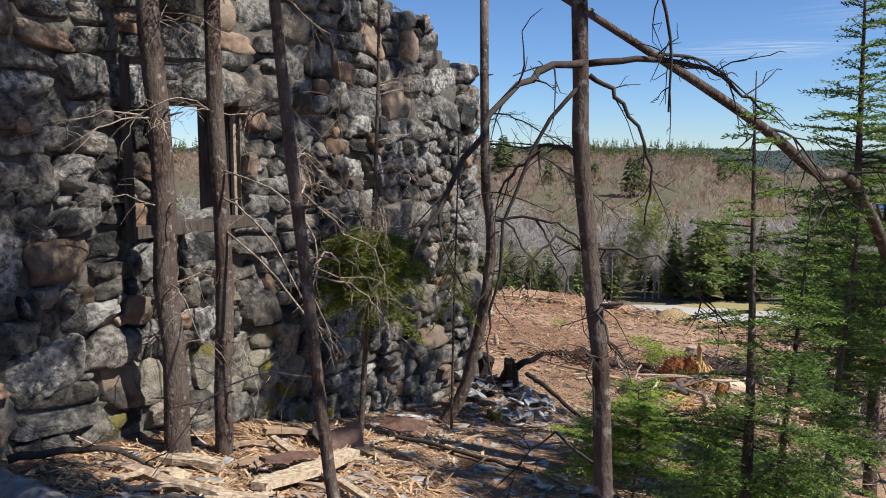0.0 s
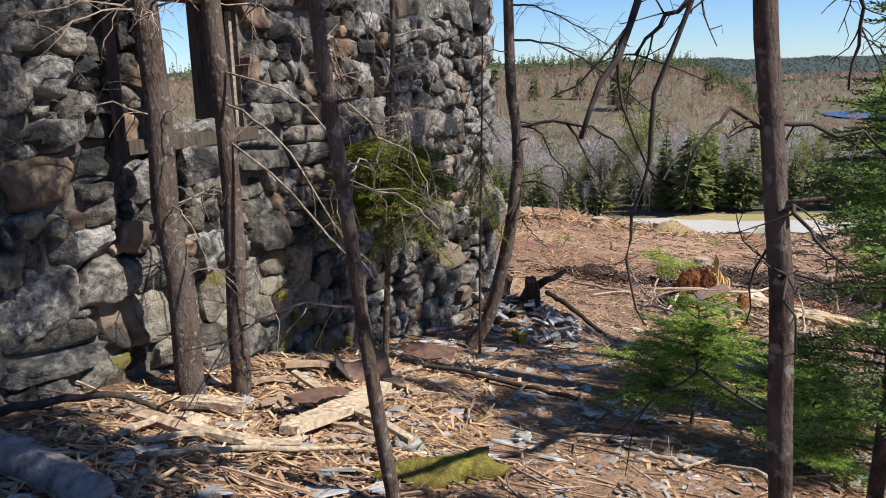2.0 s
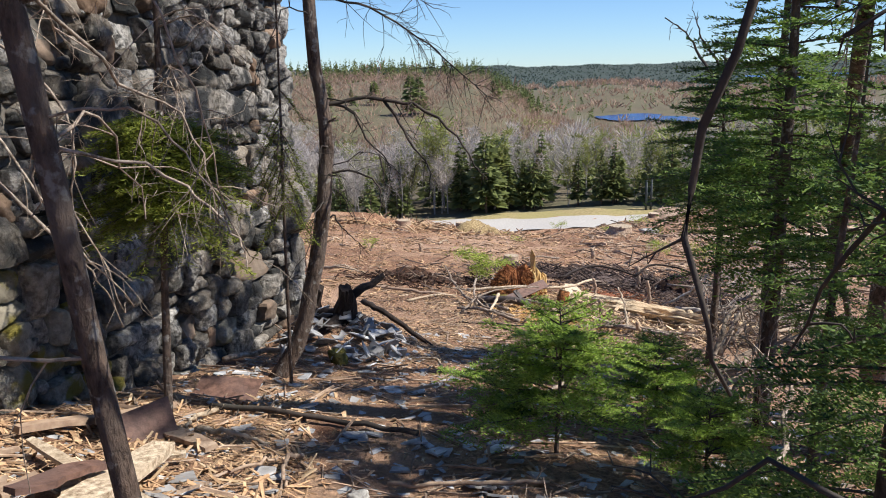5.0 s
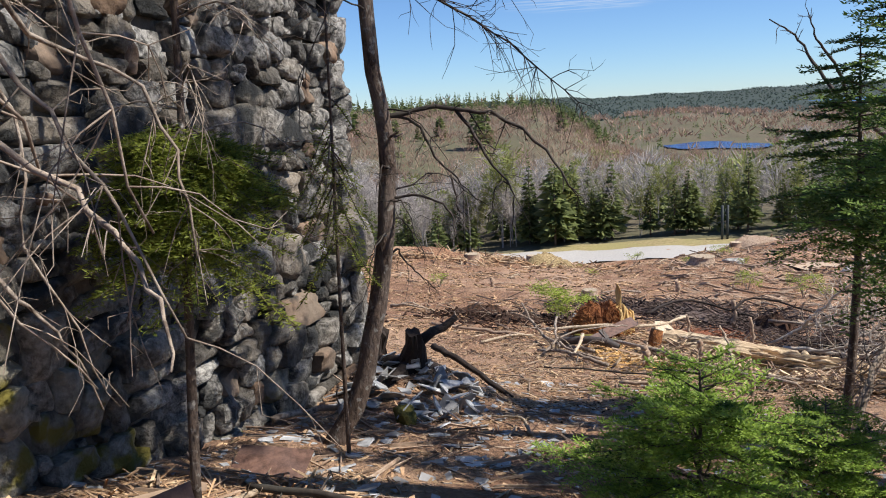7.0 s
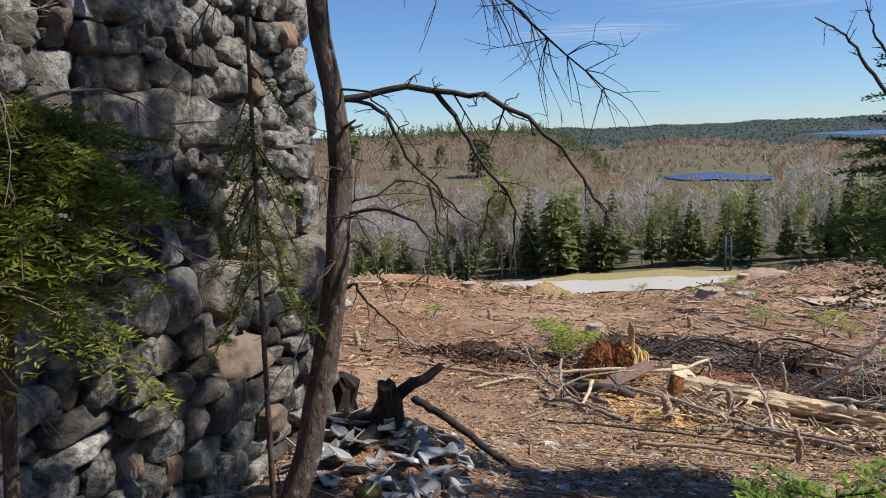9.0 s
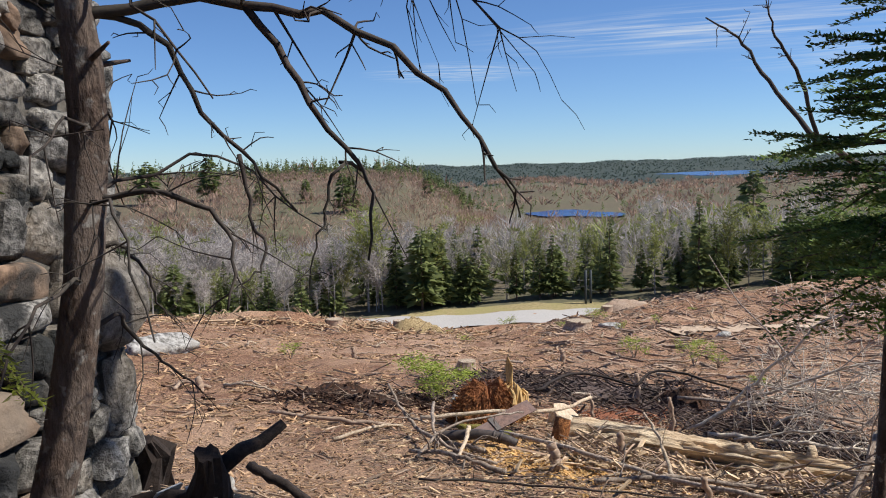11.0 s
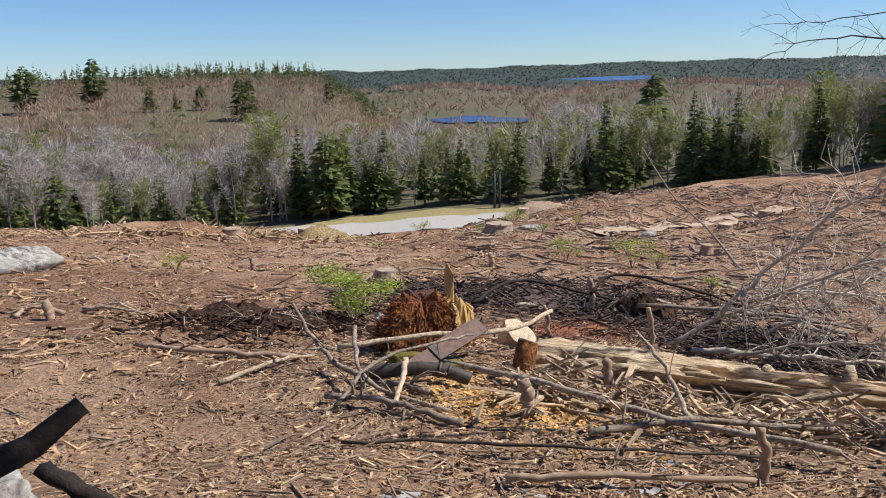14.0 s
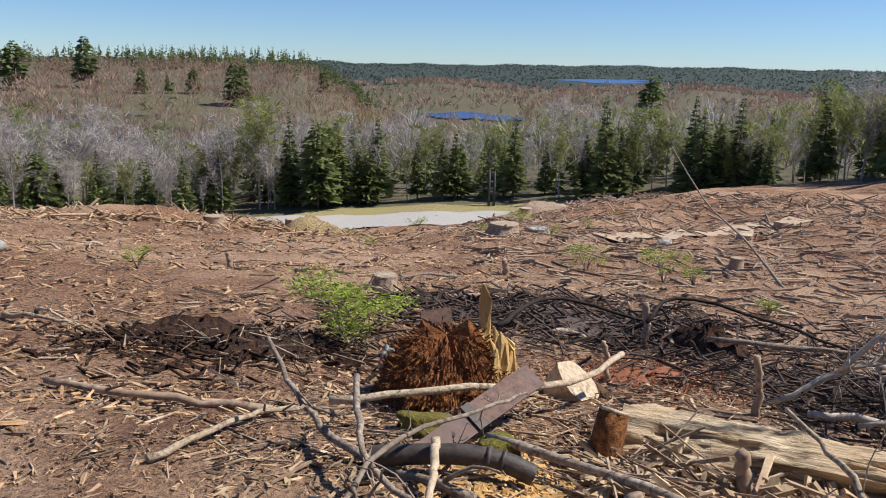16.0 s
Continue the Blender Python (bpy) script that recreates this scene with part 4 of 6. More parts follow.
for mark in (("pine", -4.2, 380, 9.0, 0.2), ("pine", -0.2, 390, 8.0, 1.1), ("pine", 3.1, 370, -2.0, 1.6), ("spruce", 4.7, 370, -3.0, 0.7), ("pine", 6.3, 370, -1.5, 2.2), ("pine", 8.9, 330, -1.5, 0.4), ("pine", 9.5, 335, -2.0, 1.9), ("pine", 14.9, 420, -2.0, 2.8),
             ("bud", 10.4, 103, -4.2, 0.5), ("bud", 11.2, 105, -5.4, 1.4), ("spruce", 11.2, 116, -3.6, 0.9),
             ("pine", 14.4, 101, -7.6, 2.0), ("pine", 15.0, 104, -6.6, 0.9), ("spruce", 16.0, 103, -4.6, 0.3), ("spruce", 17.3, 103, -6.5, 1.5), ("spruce", 18.6, 104, -6.2, 2.5), ("spruce", 34.3, 101, -4.6, 0.6), ("pine", 37.4, 230, -3.0, 1.2),
             ("spruce", 40.6, 94, -3.8, 2.4), ("spruce", 41.8, 95, -3.2, 0.9), ("spruce", 42.9, 94, -3.6, 1.9), ("spruce", 44.0, 93, -3.8, 0.2),
             ("bud", 48.6, 100, -1.8, 0.8), ("bud", 50.2, 98, -2.2, 2.6), ("bud", 36.0, 104, -4.0, 1.2)):
    landmark(*mark)


def far_woods(name, label, n, az_range, r_range, make, material, seed, pick):
    """Many small trees far off, joined."""
    rng = np.random.default_rng(seed)
    b = Builder()
    az = rng.uniform(*az_range, n)
    r = np.sqrt(rng.uniform(r_range[0] ** 2, r_range[1] ** 2, n))
    keep = pick(az, r, rng.random(n))
    az, r = az[keep], r[keep]
    x, y = polar(az, r)
    z = gz(x, y)
    m = len(x)
    H, R, blades, w, cone = make
    H = H * rng.uniform(0.7, 1.2, m)
    idx = np.repeat(np.arange(m), blades)
    q = len(idx)
    f = rng.uniform(0, 1, q)
    a = rng.uniform(0, 2 * math.pi, q)
    out = np.stack([np.cos(a), np.sin(a), np.zeros(q)], 1)
    base = np.stack([x, y, z], 1)[idx]
    if cone:
        rad = R * (1.03 - f)
        root = base + np.stack([np.zeros(q), np.zeros(q), H[idx] * (0.1 + 0.85 * f)], 1)
        way = unit(out + np.stack([np.zeros(q), np.zeros(q), rng.uniform(-0.45, 0.1, q)], 1))
        length, wid = rad * rng.uniform(0.7, 1.15, q) + 0.3, w * (0.5 + rad / R)
    else:
        root = base + out * (R * 0.7 * rng.random(q) ** 0.5)[:, None] + np.stack([np.zeros(q), np.zeros(q), H[idx] * (0.25 + 0.55 * f)], 1)
        way = unit(out * 0.5 + np.stack([rng.normal(0, 0.4, q), rng.normal(0, 0.4, q), rng.uniform(0.3, 1.2, q)], 1))
        length, wid = R * rng.uniform(0.6, 1.3, q), w * rng.uniform(0.6, 1.4, q)
    side = unit(np.cross(way, rng.standard_normal((q, 3))))
    b.blades(root, way, side, length, wid)
    tagged(part(name, b, material, smooth=False), label, "woods", kind="stuff")


def off_water(az, r):
    pond = ((az - 25.2) / 3.5) ** 2 + ((r - 758) / 60) ** 2 < 1
    lake = ((az - 34.4) / 4.2) ** 2 + ((r - 2150) / 420) ** 2 < 1
    shore = (az > 21.5) & (az < 28.5) & (r > 672) & (r < 705)
    return ~(pond | lake | shore)


far_woods("bare_woods", "brown leafless woods on the valley slopes", 6800, (-50, 85), (150, 640), (9.5, 2.8, 30, 0.22, False), M_BARE, 91, lambda a, r, p: off_water(a, r) & (r > edge_of_woods(a) + 40) & ((r < 500) | (a > 19)) & (p < np.where(a < 20, 1.0, 0.6)))
far_woods("budding_woods", "yellow-green budding woods in the valley", 2400, (16, 85), (80, 420), (10, 2.4, 26, 0.30, False), M_BUDS, 92, lambda a, r, p: off_water(a, r) & (r > edge_of_woods(a) + 6) & (p < np.where((a > 41) & (r < 190), 1.0, np.where(a > 26, 0.5, 0.28))))
far_woods("conifer_woods", "dark conifers scattered through the valley", 5200, (-50, 85), (80, 1300), (11, 2.4, 26, 0.9, True), M_SPRUCE, 93, lambda a, r, p: off_water(a, r) & (r > edge_of_woods(a) + 2) & (p < np.where(r < 150, 0.5, np.where(a < 21, np.where(r < 430, 0.03, np.where(r < 640, 0.14, 0.6)), np.where(r < 560, 0.16, 0.34)))))
far_woods("crest_conifers", "dark conifers along the crest of the wooded hill", 700, (-40, 18), (500, 680), (14, 3.2, 60, 1.0, True), M_SPRUCE, 98, lambda a, r, p: p < np.where(a < 2, 0.55, 1.0))
far_woods("edge_spruces", "small dark spruces thick along the woods' edge", 380, (-45, 75), (72, 150), (6.5, 1.5, 70, 0.42, True), M_SPRUCE, 96, lambda a, r, p: (r > edge_of_woods(a)) & (r < edge_of_woods(a) + 26))
far_woods("edge_broadleaves", "grey leafless trees thick behind the woods' edge", 2000, (-45, 75), (72, 200), (10.5, 2.3, 80, 0.10, False), M_BARE_GREY, 97, lambda a, r, p: (r > edge_of_woods(a) + 6) & (r < edge_of_woods(a) + 75) & (p < np.where(a < 14, 1.0, 0.5)))
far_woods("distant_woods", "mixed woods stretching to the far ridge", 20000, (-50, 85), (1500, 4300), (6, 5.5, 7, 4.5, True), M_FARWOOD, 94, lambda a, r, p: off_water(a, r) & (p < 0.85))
far_woods("distant_bare_woods", "leafless woods beyond the pond", 4000, (-50, 85), (640, 1750), (11, 6.5, 15, 1.25, False), M_BARE, 95, lambda a, r, p: off_water(a, r) & (p < np.where(a < 21, 0.4, 0.8)))


# ---- litter and slash ----
M_PEAT = mat("dark_peat", ((0.012, 0.008, 0.006), (0.105, 0.052, 0.032), (0.055, 0.030, 0.020)), 16, 2, 0.98, 1.0, hard=0.12, depth=0.07)
M_CLOD = mat("soil_clods", ((0.10, 0.055, 0.035), (0.30, 0.18, 0.11), (0.20, 0.12, 0.075)), 14, 2, 0.95, 0.4, island=0.3)
M_CHIP = mat("wood_chips", ((0.17, 0.088, 0.045), (0.64, 0.455, 0.28), (0.42, 0.255, 0.14)), 14, 2, 0.9, 0.2, island=0.45)
M_GREYTWIG = mat("bleached_twig", ((0.30, 0.25, 0.20), (0.70, 0.62, 0.52), (0.52, 0.44, 0.35)), 20, 2, 0.9, 0.3, spread=0.15)
M_LITTER = mat("dead_sticks", ((0.15, 0.095, 0.065), (0.50, 0.385, 0.285), (0.32, 0.215, 0.145)), 14, 1.5, 0.9, 0.3, island=0.4)
M_PALECHIP = mat("pale_split_chips", ((0.24, 0.15, 0.08), (0.70, 0.54, 0.36), (0.48, 0.34, 0.20)), 14, 2, 0.9, 0.2, island=0.45)
M_SAWDUST = mat("yellow_rotten_crumbs", ((0.30, 0.16, 0.055), (0.66, 0.42, 0.17), (0.46, 0.27, 0.10)), 22, 2, 0.95, 0.4, island=0.35)
M_DARKSLASH = mat("charred_and_shadow_slash", ((0.022, 0.017, 0.015), (0.15, 0.105, 0.085), (0.09, 0.065, 0.06)), 12, 1.2, 0.95, 0.6, island=0.4)
M_SLATE = mat("roof_slate", ((0.15, 0.15, 0.155), (0.50, 0.505, 0.515), (0.30, 0.285, 0.27)), 10, 2, 0.6, 0.25, spread=0.45, island=0.3, shine=0.5)
M_RUST = mat("rusted_iron", ((0.07, 0.035, 0.025), (0.21, 0.115, 0.085), (0.13, 0.085, 0.075)), 18, 3, 0.7, 0.35, shine=0.5)
M_RUSTDARK = mat("dark_iron", ((0.03, 0.024, 0.022), (0.10, 0.075, 0.062), (0.06, 0.05, 0.045)), 18, 3, 0.6, 0.35, shine=0.5)
M_LOG = mat("rotten_log_wood", ((0.17, 0.105, 0.055), (0.86, 0.69, 0.47), (0.70, 0.51, 0.32)), 26, 2.5, 0.9, 1.0, hard=0.13, stretch=(0.12, 1, 1), turn=-0.73, depth=0.05)
M_ROT = mat("red_rotten_wood", ((0.06, 0.020, 0.008), (0.46, 0.19, 0.065), (0.22, 0.075, 0.03)), 22, 3, 0.95, 1.0, depth=0.05)
M_SPLINT = mat("fresh_split_wood", ((0.42, 0.26, 0.09), (0.72, 0.52, 0.24), (0.55, 0.34, 0.13)), 20, 3, 0.85, 0.8, stretch=(1, 1, 0.2))
M_MOSS = mat("moss", ((0.06, 0.058, 0.014), (0.30, 0.265, 0.045), (0.17, 0.13, 0.04)), 26, 3, 0.98, 1.0, depth=0.03)
M_ROCK = mat("pale_boulder", ((0.12, 0.112, 0.10), (0.54, 0.52, 0.48), (0.36, 0.335, 0.30)), 7, 1.5, 0.9, 1.0, hard=0.11, depth=0.06)
M_BIRCH = mat("birch_bark", ((0.10, 0.095, 0.09), (0.42, 0.40, 0.38), (0.24, 0.22, 0.20)), 12, 3, 0.8, 0.5)
M_CHARRED = mat("charred_root", ((0.010, 0.008, 0.007), (0.055, 0.038, 0.03), (0.03, 0.022, 0.02)), 16, 2, 0.85, 0.9)
M_REDFERN = mat("red_dead_needles", ((0.12, 0.04, 0.02), (0.38, 0.16, 0.085), (0.26, 0.10, 0.055)), 20, 2, 0.95, 0.5, island=0.4)
M_POST = mat("dark_post", ((0.03, 0.04, 0.045), (0.07, 0.085, 0.09), (0.05, 0.06, 0.065)), 5, 1, 0.7, 0.1)
M_SHRUB = leafy("shrub_leaves", (0.16, 0.21, 0.03), (0.42, 0.50, 0.09), 6.0)


def scatter(name, label, n, spot, size, material, seed, flat=0.25, thick=0.25, wide=0.3, category="litter", lift=0.0):
    """Loose flat chips or sticks lying on the ground, joined. spot(rng, n) gives places."""
    rng = np.random.default_rng(seed)
    x, y, near = spot(rng, n)
    n = len(x)
    L = rng.uniform(size[0], size[1], n) * near
    z = gz(x, y)
    a = rng.uniform(0, 2 * math.pi, n)
    sx, sy = (gz(x + 0.1, y) - z) / 0.1, (gz(x, y + 0.1) - z) / 0.1
    d = np.stack([np.cos(a), np.sin(a), np.cos(a) * sx + np.sin(a) * sy + rng.normal(0, flat, n)], 1)
    d = unit(d)
    sd = unit(np.cross((0, 0, 1.0), d) + np.stack([np.zeros(n), np.zeros(n), rng.normal(0, 0.3, n)], 1))
    up = np.cross(d, sd)
    W = L * wide * rng.uniform(0.4, 1.2, n)
    T = np.minimum(W * thick, 0.03 + W * 0.3) * rng.uniform(0.6, 1.3, n)
    c = np.stack([x, y, z + T * 0.4 + np.abs(d[:, 2]) * L * 0.25 + lift], 1)
    h = lambda v, s: v * (s / 2)[:, None]
    A, B, C = h(d, L), h(sd, W), h(up, T)
    v = np.stack([c - A - B - C, c + A - 0.6 * B - C, c + A + 0.5 * B - C, c - A + B - C, c - 0.9 * A - B + C, c + 0.85 * A - 0.5 * B + C, c + 0.95 * A + 0.6 * B + C, c - A + 0.8 * B + C], 1).reshape(-1, 3)
    b = Builder()
    b.v.append(v)
    b.n = len(v)
    pat = np.array(((4, 5, 6, 7), (0, 1, 5, 4), (1, 2, 6, 5), (2, 3, 7, 6), (3, 0, 4, 7)))
    b.f = list(map(tuple, (np.arange(n)[:, None, None] * 8 + pat[None]).reshape(-1, 4).tolist()))
    tagged(part(name, b, material, smooth=False), label, category, kind="stuff")


def in_woods(rng, n):
    x, y = rng.uniform(-3.2, 4.5, n), rng.uniform(1.5, 13, n)
    wall_w = (x - WALL_AT[0]) * WALL_N[0] + (y - WALL_AT[1]) * WALL_N[1]
    k = wall_w > 0.1
    return x[k], y[k], np.ones(k.sum())


def by_the_wall(rng, n):
    x, y = rng.uniform(-2.6, 0.2, n), rng.uniform(4.2, 8.6, n)
    wall_w = (x - WALL_AT[0]) * WALL_N[0] + (y - WALL_AT[1]) * WALL_N[1]
    k = (wall_w > 0.15) & (wall_w < 2.4)
    return x[k], y[k], np.ones(k.sum())


def on_clearing(rng, n):
    az, t = rng.uniform(-22, 66, n), rng.random(n)
    r = 3 + 62 * t ** 1.6
    x, y = polar(az, r)
    k = (y > 11) & (np.hypot(x - 3.0, y - 26) > 4.5 * (rng.random(n) < 0.6))
    return x[k], y[k], (0.42 + r / 17)[k]


def on_slash(rng, n):
    x, y = rng.normal(5.2, 2.2, n), rng.normal(14.8, 1.6, n)
    k = (y > 11.8) & (x > 2.0 + (y - 14) * 0.2)
    return x[k], y[k], np.ones(k.sum())


def on_right(rng, n):
    az, r = rng.uniform(24, 62, n), rng.uniform(12, 62, n)
    x, y = polar(az, r)
    return x, y, 0.8 + r / 30


def on_left(rng, n):
    """Wind-rowed litter on the near half of the clearing."""
    az, r = rng.uniform(-24, 27, n), 7 + 33 * rng.random(n) ** 1.15
    x, y = polar(az, r)
    row = np.sin(1.9 * r + 2.0 * np.sin(az / 5.0) + 0.7 * np.sin(r * 0.6)) + 0.8 * np.sin(0.35 * x + 1.2 * y)
    k = row > rng.uniform(-1.4, 1.6, n)
    return x[k], y[k], (0.8 + r / 26)[k]


def on_foot(rng, n):
    """Trodden litter at the end of the path."""
    x, y = rng.uniform(-0.2, 5.2, n), 11.2 + 6.5 * rng.random(n) ** 1.2
    return x, y, np.ones(n)


def on_log(rng, n):
    """Broken wood banked along the near side of the rotten log."""
    s, w = rng.random(n), np.abs(rng.normal(0, 0.45, n))
    x, y = 4.7 + 2.9 * s - 0.67 * (0.18 + w), 15.25 - 2.55 * s - 0.75 * (0.18 + w)
    return x, y, 1.0 - 0.3 * np.minimum(w, 1)


def on_crumbs(rng, n):
    s = rng.random(n)
    return 3.75 + 0.75 * s + rng.normal(0, 0.28, n), 15.1 - 1.35 * s + rng.normal(0, 0.32, n), np.ones(n)


def on_brush(rng, n):
    x = rng.normal(8.7, 1.0, n)
    return x, rng.normal(15.7, 0.9, n) - 0.5 * (x - 8.7), np.ones(n)


def on_burnt(rng, n):
    x = rng.normal(7.6, 1.5, n)
    return x, rng.normal(20.0, 1.15, n) - 0.2 * (x - 7.6), np.ones(n)


def on_pit(rng, n):
    return rng.normal(3.1, 0.72, n), rng.normal(18.95, 0.55, n), np.ones(n)


def on_red(rng, n):
    return rng.normal(6.4, 0.45, n), rng.normal(17.1, 0.5, n), np.ones(n)


def on_edge(rng, n):
    az = rng.uniform(-14, 20, n)
    az = np.where(rng.random(n) < 0.55, rng.normal(3.5, 3.2, n), az)
    r = rng.normal(35.0, 1.5, n) + np.abs(az) * 0.05
    x, y = polar(az, r)
    return x, y, np.ones(n)


scatter("chips", "tan wood chips and bark flakes over the clearing", 26000, on_clearing, (0.02, 0.13), M_CHIP, 301, wide=0.26, thick=0.45)
scatter("clods", "brown soil clods and bark on the clearing", 6000, on_clearing, (0.015, 0.05), M_CLOD, 313, wide=0.6, thick=0.5, flat=0.3)
scatter("sticks", "grey broken sticks strewn over the clearing", 5200, on_clearing, (0.08, 0.36), M_LITTER, 302, wide=0.06, thick=0.8, flat=0.10)
scatter("flakes", "leaf and bark litter under the trees", 13000, in_woods, (0.02, 0.085), M_CHIP, 303, wide=0.38, thick=0.18, flat=0.3)
scatter("twig_litter", "dead brown twigs under the trees", 2400, in_woods, (0.12, 0.5), M_LITTER, 304, wide=0.035, thick=0.9, flat=0.12)
scatter("bark_litter", "rusty bark strips and needles along the wall", 5200, by_the_wall, (0.03, 0.2), M_CHIP, 305, wide=0.13, thick=0.25, flat=0.35)
scatter("pale_splinters", "pale splinters of split wood along the wall", 450, by_the_wall, (0.05, 0.24), M_PALECHIP, 337, wide=0.11, thick=0.3, flat=0.3)
scatter("slate_flakes", "grey slate flakes trodden into the path", 3600, in_woods, (0.02, 0.12), M_SLATE, 306, wide=0.7, thick=0.1, flat=0.12)
scatter("slash", "pale splintered slash around the rotten log", 6400, on_slash, (0.02, 0.13), M_PALECHIP, 307, wide=0.22, thick=0.35, flat=0.25)
scatter("slash_right", "weathered slash on the far side of the clearing", 4600, on_right, (0.10, 0.6), M_LITTER, 308, wide=0.08, thick=0.7, flat=0.12)
scatter("burnt_slash", "charred black branches of an old fire", 2600, on_burnt, (0.06, 0.5), M_DARKSLASH, 309, wide=0.07, thick=0.8, flat=0.30, lift=0.03)
# Dark twigs whose colour also stands in for the shadow under the brush.
scatter("brush_floor", "dark twigs giving the shadow under the fallen brush", 2200, on_brush, (0.08, 0.45), M_DARKSLASH, 339, wide=0.06, thick=0.8, flat=0.25, lift=0.02)
scatter("windrow_chips", "tan chips and bark in streaks on the clearing", 13000, on_left, (0.03, 0.20), M_CHIP, 321, wide=0.20, thick=0.5, flat=0.2)
scatter("windrow_sticks", "brown sticks in streaks on the clearing", 1700, on_left, (0.08, 0.36), M_LITTER, 322, wide=0.07, thick=0.8, flat=0.08)
scatter("dark_clods", "dark peaty clods and bark on the clearing", 3500, on_left, (0.02, 0.08), M_PEAT, 323, wide=0.5, thick=0.45, flat=0.15)
scatter("rotten_crumbs", "yellow-brown crumbs of rotten wood before the log", 3600, on_crumbs, (0.015, 0.09), M_SAWDUST, 336, wide=0.5, thick=0.4, flat=0.2)
scatter("slash_crumbs", "dark rotten bark among the slash", 1700, on_slash, (0.02, 0.08), M_PEAT, 334, wide=0.5, thick=0.4, flat=0.2)
scatter("slash_straw", "thin dead twigs among the slash", 1500, on_slash, (0.08, 0.35), M_LITTER, 335, wide=0.035, thick=0.9, flat=0.16, lift=0.02)
scatter("fine_litter", "fine tan chips and straw trodden into the soil", 13000, on_foot, (0.012, 0.062), M_CHIP, 331, wide=0.26, thick=0.45, flat=0.28)
scatter("dark_crumbs", "dark bark crumbs trodden into the soil", 7000, on_foot, (0.010, 0.036), M_PEAT, 332, wide=0.6, thick=0.4, flat=0.15)
scatter("straw_litter", "thin dead stalks trodden into the soil", 2200, on_foot, (0.05, 0.22), M_LITTER, 333, wide=0.05, thick=0.7, flat=0.08)
scatter("log_splinters", "broken splinters banked against the rotten log", 1300, on_log, (0.06, 0.42), M_PALECHIP, 325, wide=0.14, thick=0.6, flat=0.3, lift=0.07)
scatter("log_twigs", "grey twigs tangled beside the rotten log", 420, on_log, (0.2, 0.8), M_LITTER, 326, wide=0.03, thick=0.9, flat=0.25, lift=0.10)
scatter("pit_sticks", "broken roots and twigs round a pit", 90, on_pit, (0.10, 0.4), M_LITTER, 324, wide=0.05, thick=0.9, flat=0.35, lift=0.08)
scatter("pit_litter", "dark peaty soil and roots round a pit", 1800, on_pit, (0.04, 0.26), M_PEAT, 310, wide=0.14, thick=0.8, flat=0.3)
scatter("red_needles", "rust-red dead fir needles in a heap", 1500, on_red, (0.03, 0.16), M_REDFERN, 311, wide=0.12, thick=0.4, flat=0.5)
scatter("edge_slash", "stacked pale slash along the clearing's far edge", 1900, on_edge, (0.10, 0.8), M_CHIP, 312, wide=0.12, thick=0.7, flat=0.25, lift=0.08)
scatter("edge_splinters", "bleached broken branches heaped along the far edge", 900, on_edge, (0.2, 1.3), M_PALECHIP, 338, wide=0.07, thick=0.8, flat=0.32, lift=0.12)


def stick(name, label, pts, r0, r1, material, seed, twig=0, twig_len=0.3, group="", category="branch", seg=8):
    """A fallen branch lying along the given places; heights are above the ground."""
    rng = np.random.default_rng(seed)
    p = np.array([(x, y, float(gz(x, y)) + h) for x, y, h in pts])
    base = p[0].copy()
    q = bend(p - base, 14)
    q[1:-1] += rng.standard_normal((12, 3)) * 0.008
    b = Builder()
    b.tube(q, np.linspace(r0, r1, 14), seg, True, 0.08, rng)
    if twig:
        twigs(b, q, r1 * 0.5, rng, twig, twig_len, 0.0)
    ob = part(name, b, material)
    ob.location = base
    return tagged(ob, label, category, group)


G_SLASH = "branches strewn on the clearing"
stick("fallen_branch", "long pale grey pole lying across the slash", [(3.95, 15.35, 0.10), (4.4, 14.3, 0.16), (4.8, 13.4, 0.14), (5.25, 12.3, 0.12)], 0.030, 0.024, M_TWIG, 1, 3, 0.2, G_SLASH)
stick("fallen_branch", "brown half-buried branch on bare soil", [(1.45, 17.5, 0.05), (2.0, 17.1, 0.07), (2.9, 16.6, 0.06)], 0.024, 0.032, M_LITTER, 2, 3, 0.25, G_SLASH)
stick("fallen_branch", "short bleached stick on the soil", [(2.05, 15.75, 0.04), (2.6, 16.3, 0.07), (3.1, 16.75, 0.05)], 0.024, 0.014, M_WOOD, 3, 0, 0.2, G_SLASH)
stick("fallen_branch", "forked grey branch propped on the slash", [(2.85, 16.4, 0.62), (2.95, 16.0, 0.30), (3.1, 15.5, 0.08), (3.5, 14.6, 0.05)], 0.014, 0.030, M_TWIG, 4, 5, 0.35, G_SLASH)
stick("fallen_branch", "bent bare branch standing out of the slash", [(3.30, 15.9, 0.42), (3.10, 15.2, 0.28), (3.12, 14.8, 0.10), (3.5, 14.2, 0.06)], 0.020, 0.016, M_TWIG, 5, 4, 0.3, G_SLASH)
stick("fallen_branch", "white peeled stick on the slash", [(3.46, 15.0, 0.22), (3.32, 14.7, 0.12), (3.15, 14.4, 0.05)], 0.026, 0.018, M_WOOD, 6, 0, 0.2, G_SLASH)
stick("fallen_branch", "dark weathered branch on the slash", [(2.75, 14.9, 0.05), (3.1, 14.4, 0.09), (3.5, 13.95, 0.06)], 0.022, 0.028, M_TWIG, 7, 5, 0.3, G_SLASH)
stick("fallen_branch", "curving brown branch over the rusted plate", [(2.75, 14.6, 0.05), (3.2, 15.0, 0.22), (3.8, 15.2, 0.32), (4.35, 15.6, 0.30)], 0.016, 0.011, M_TWIG, 8, 6, 0.25, G_SLASH)
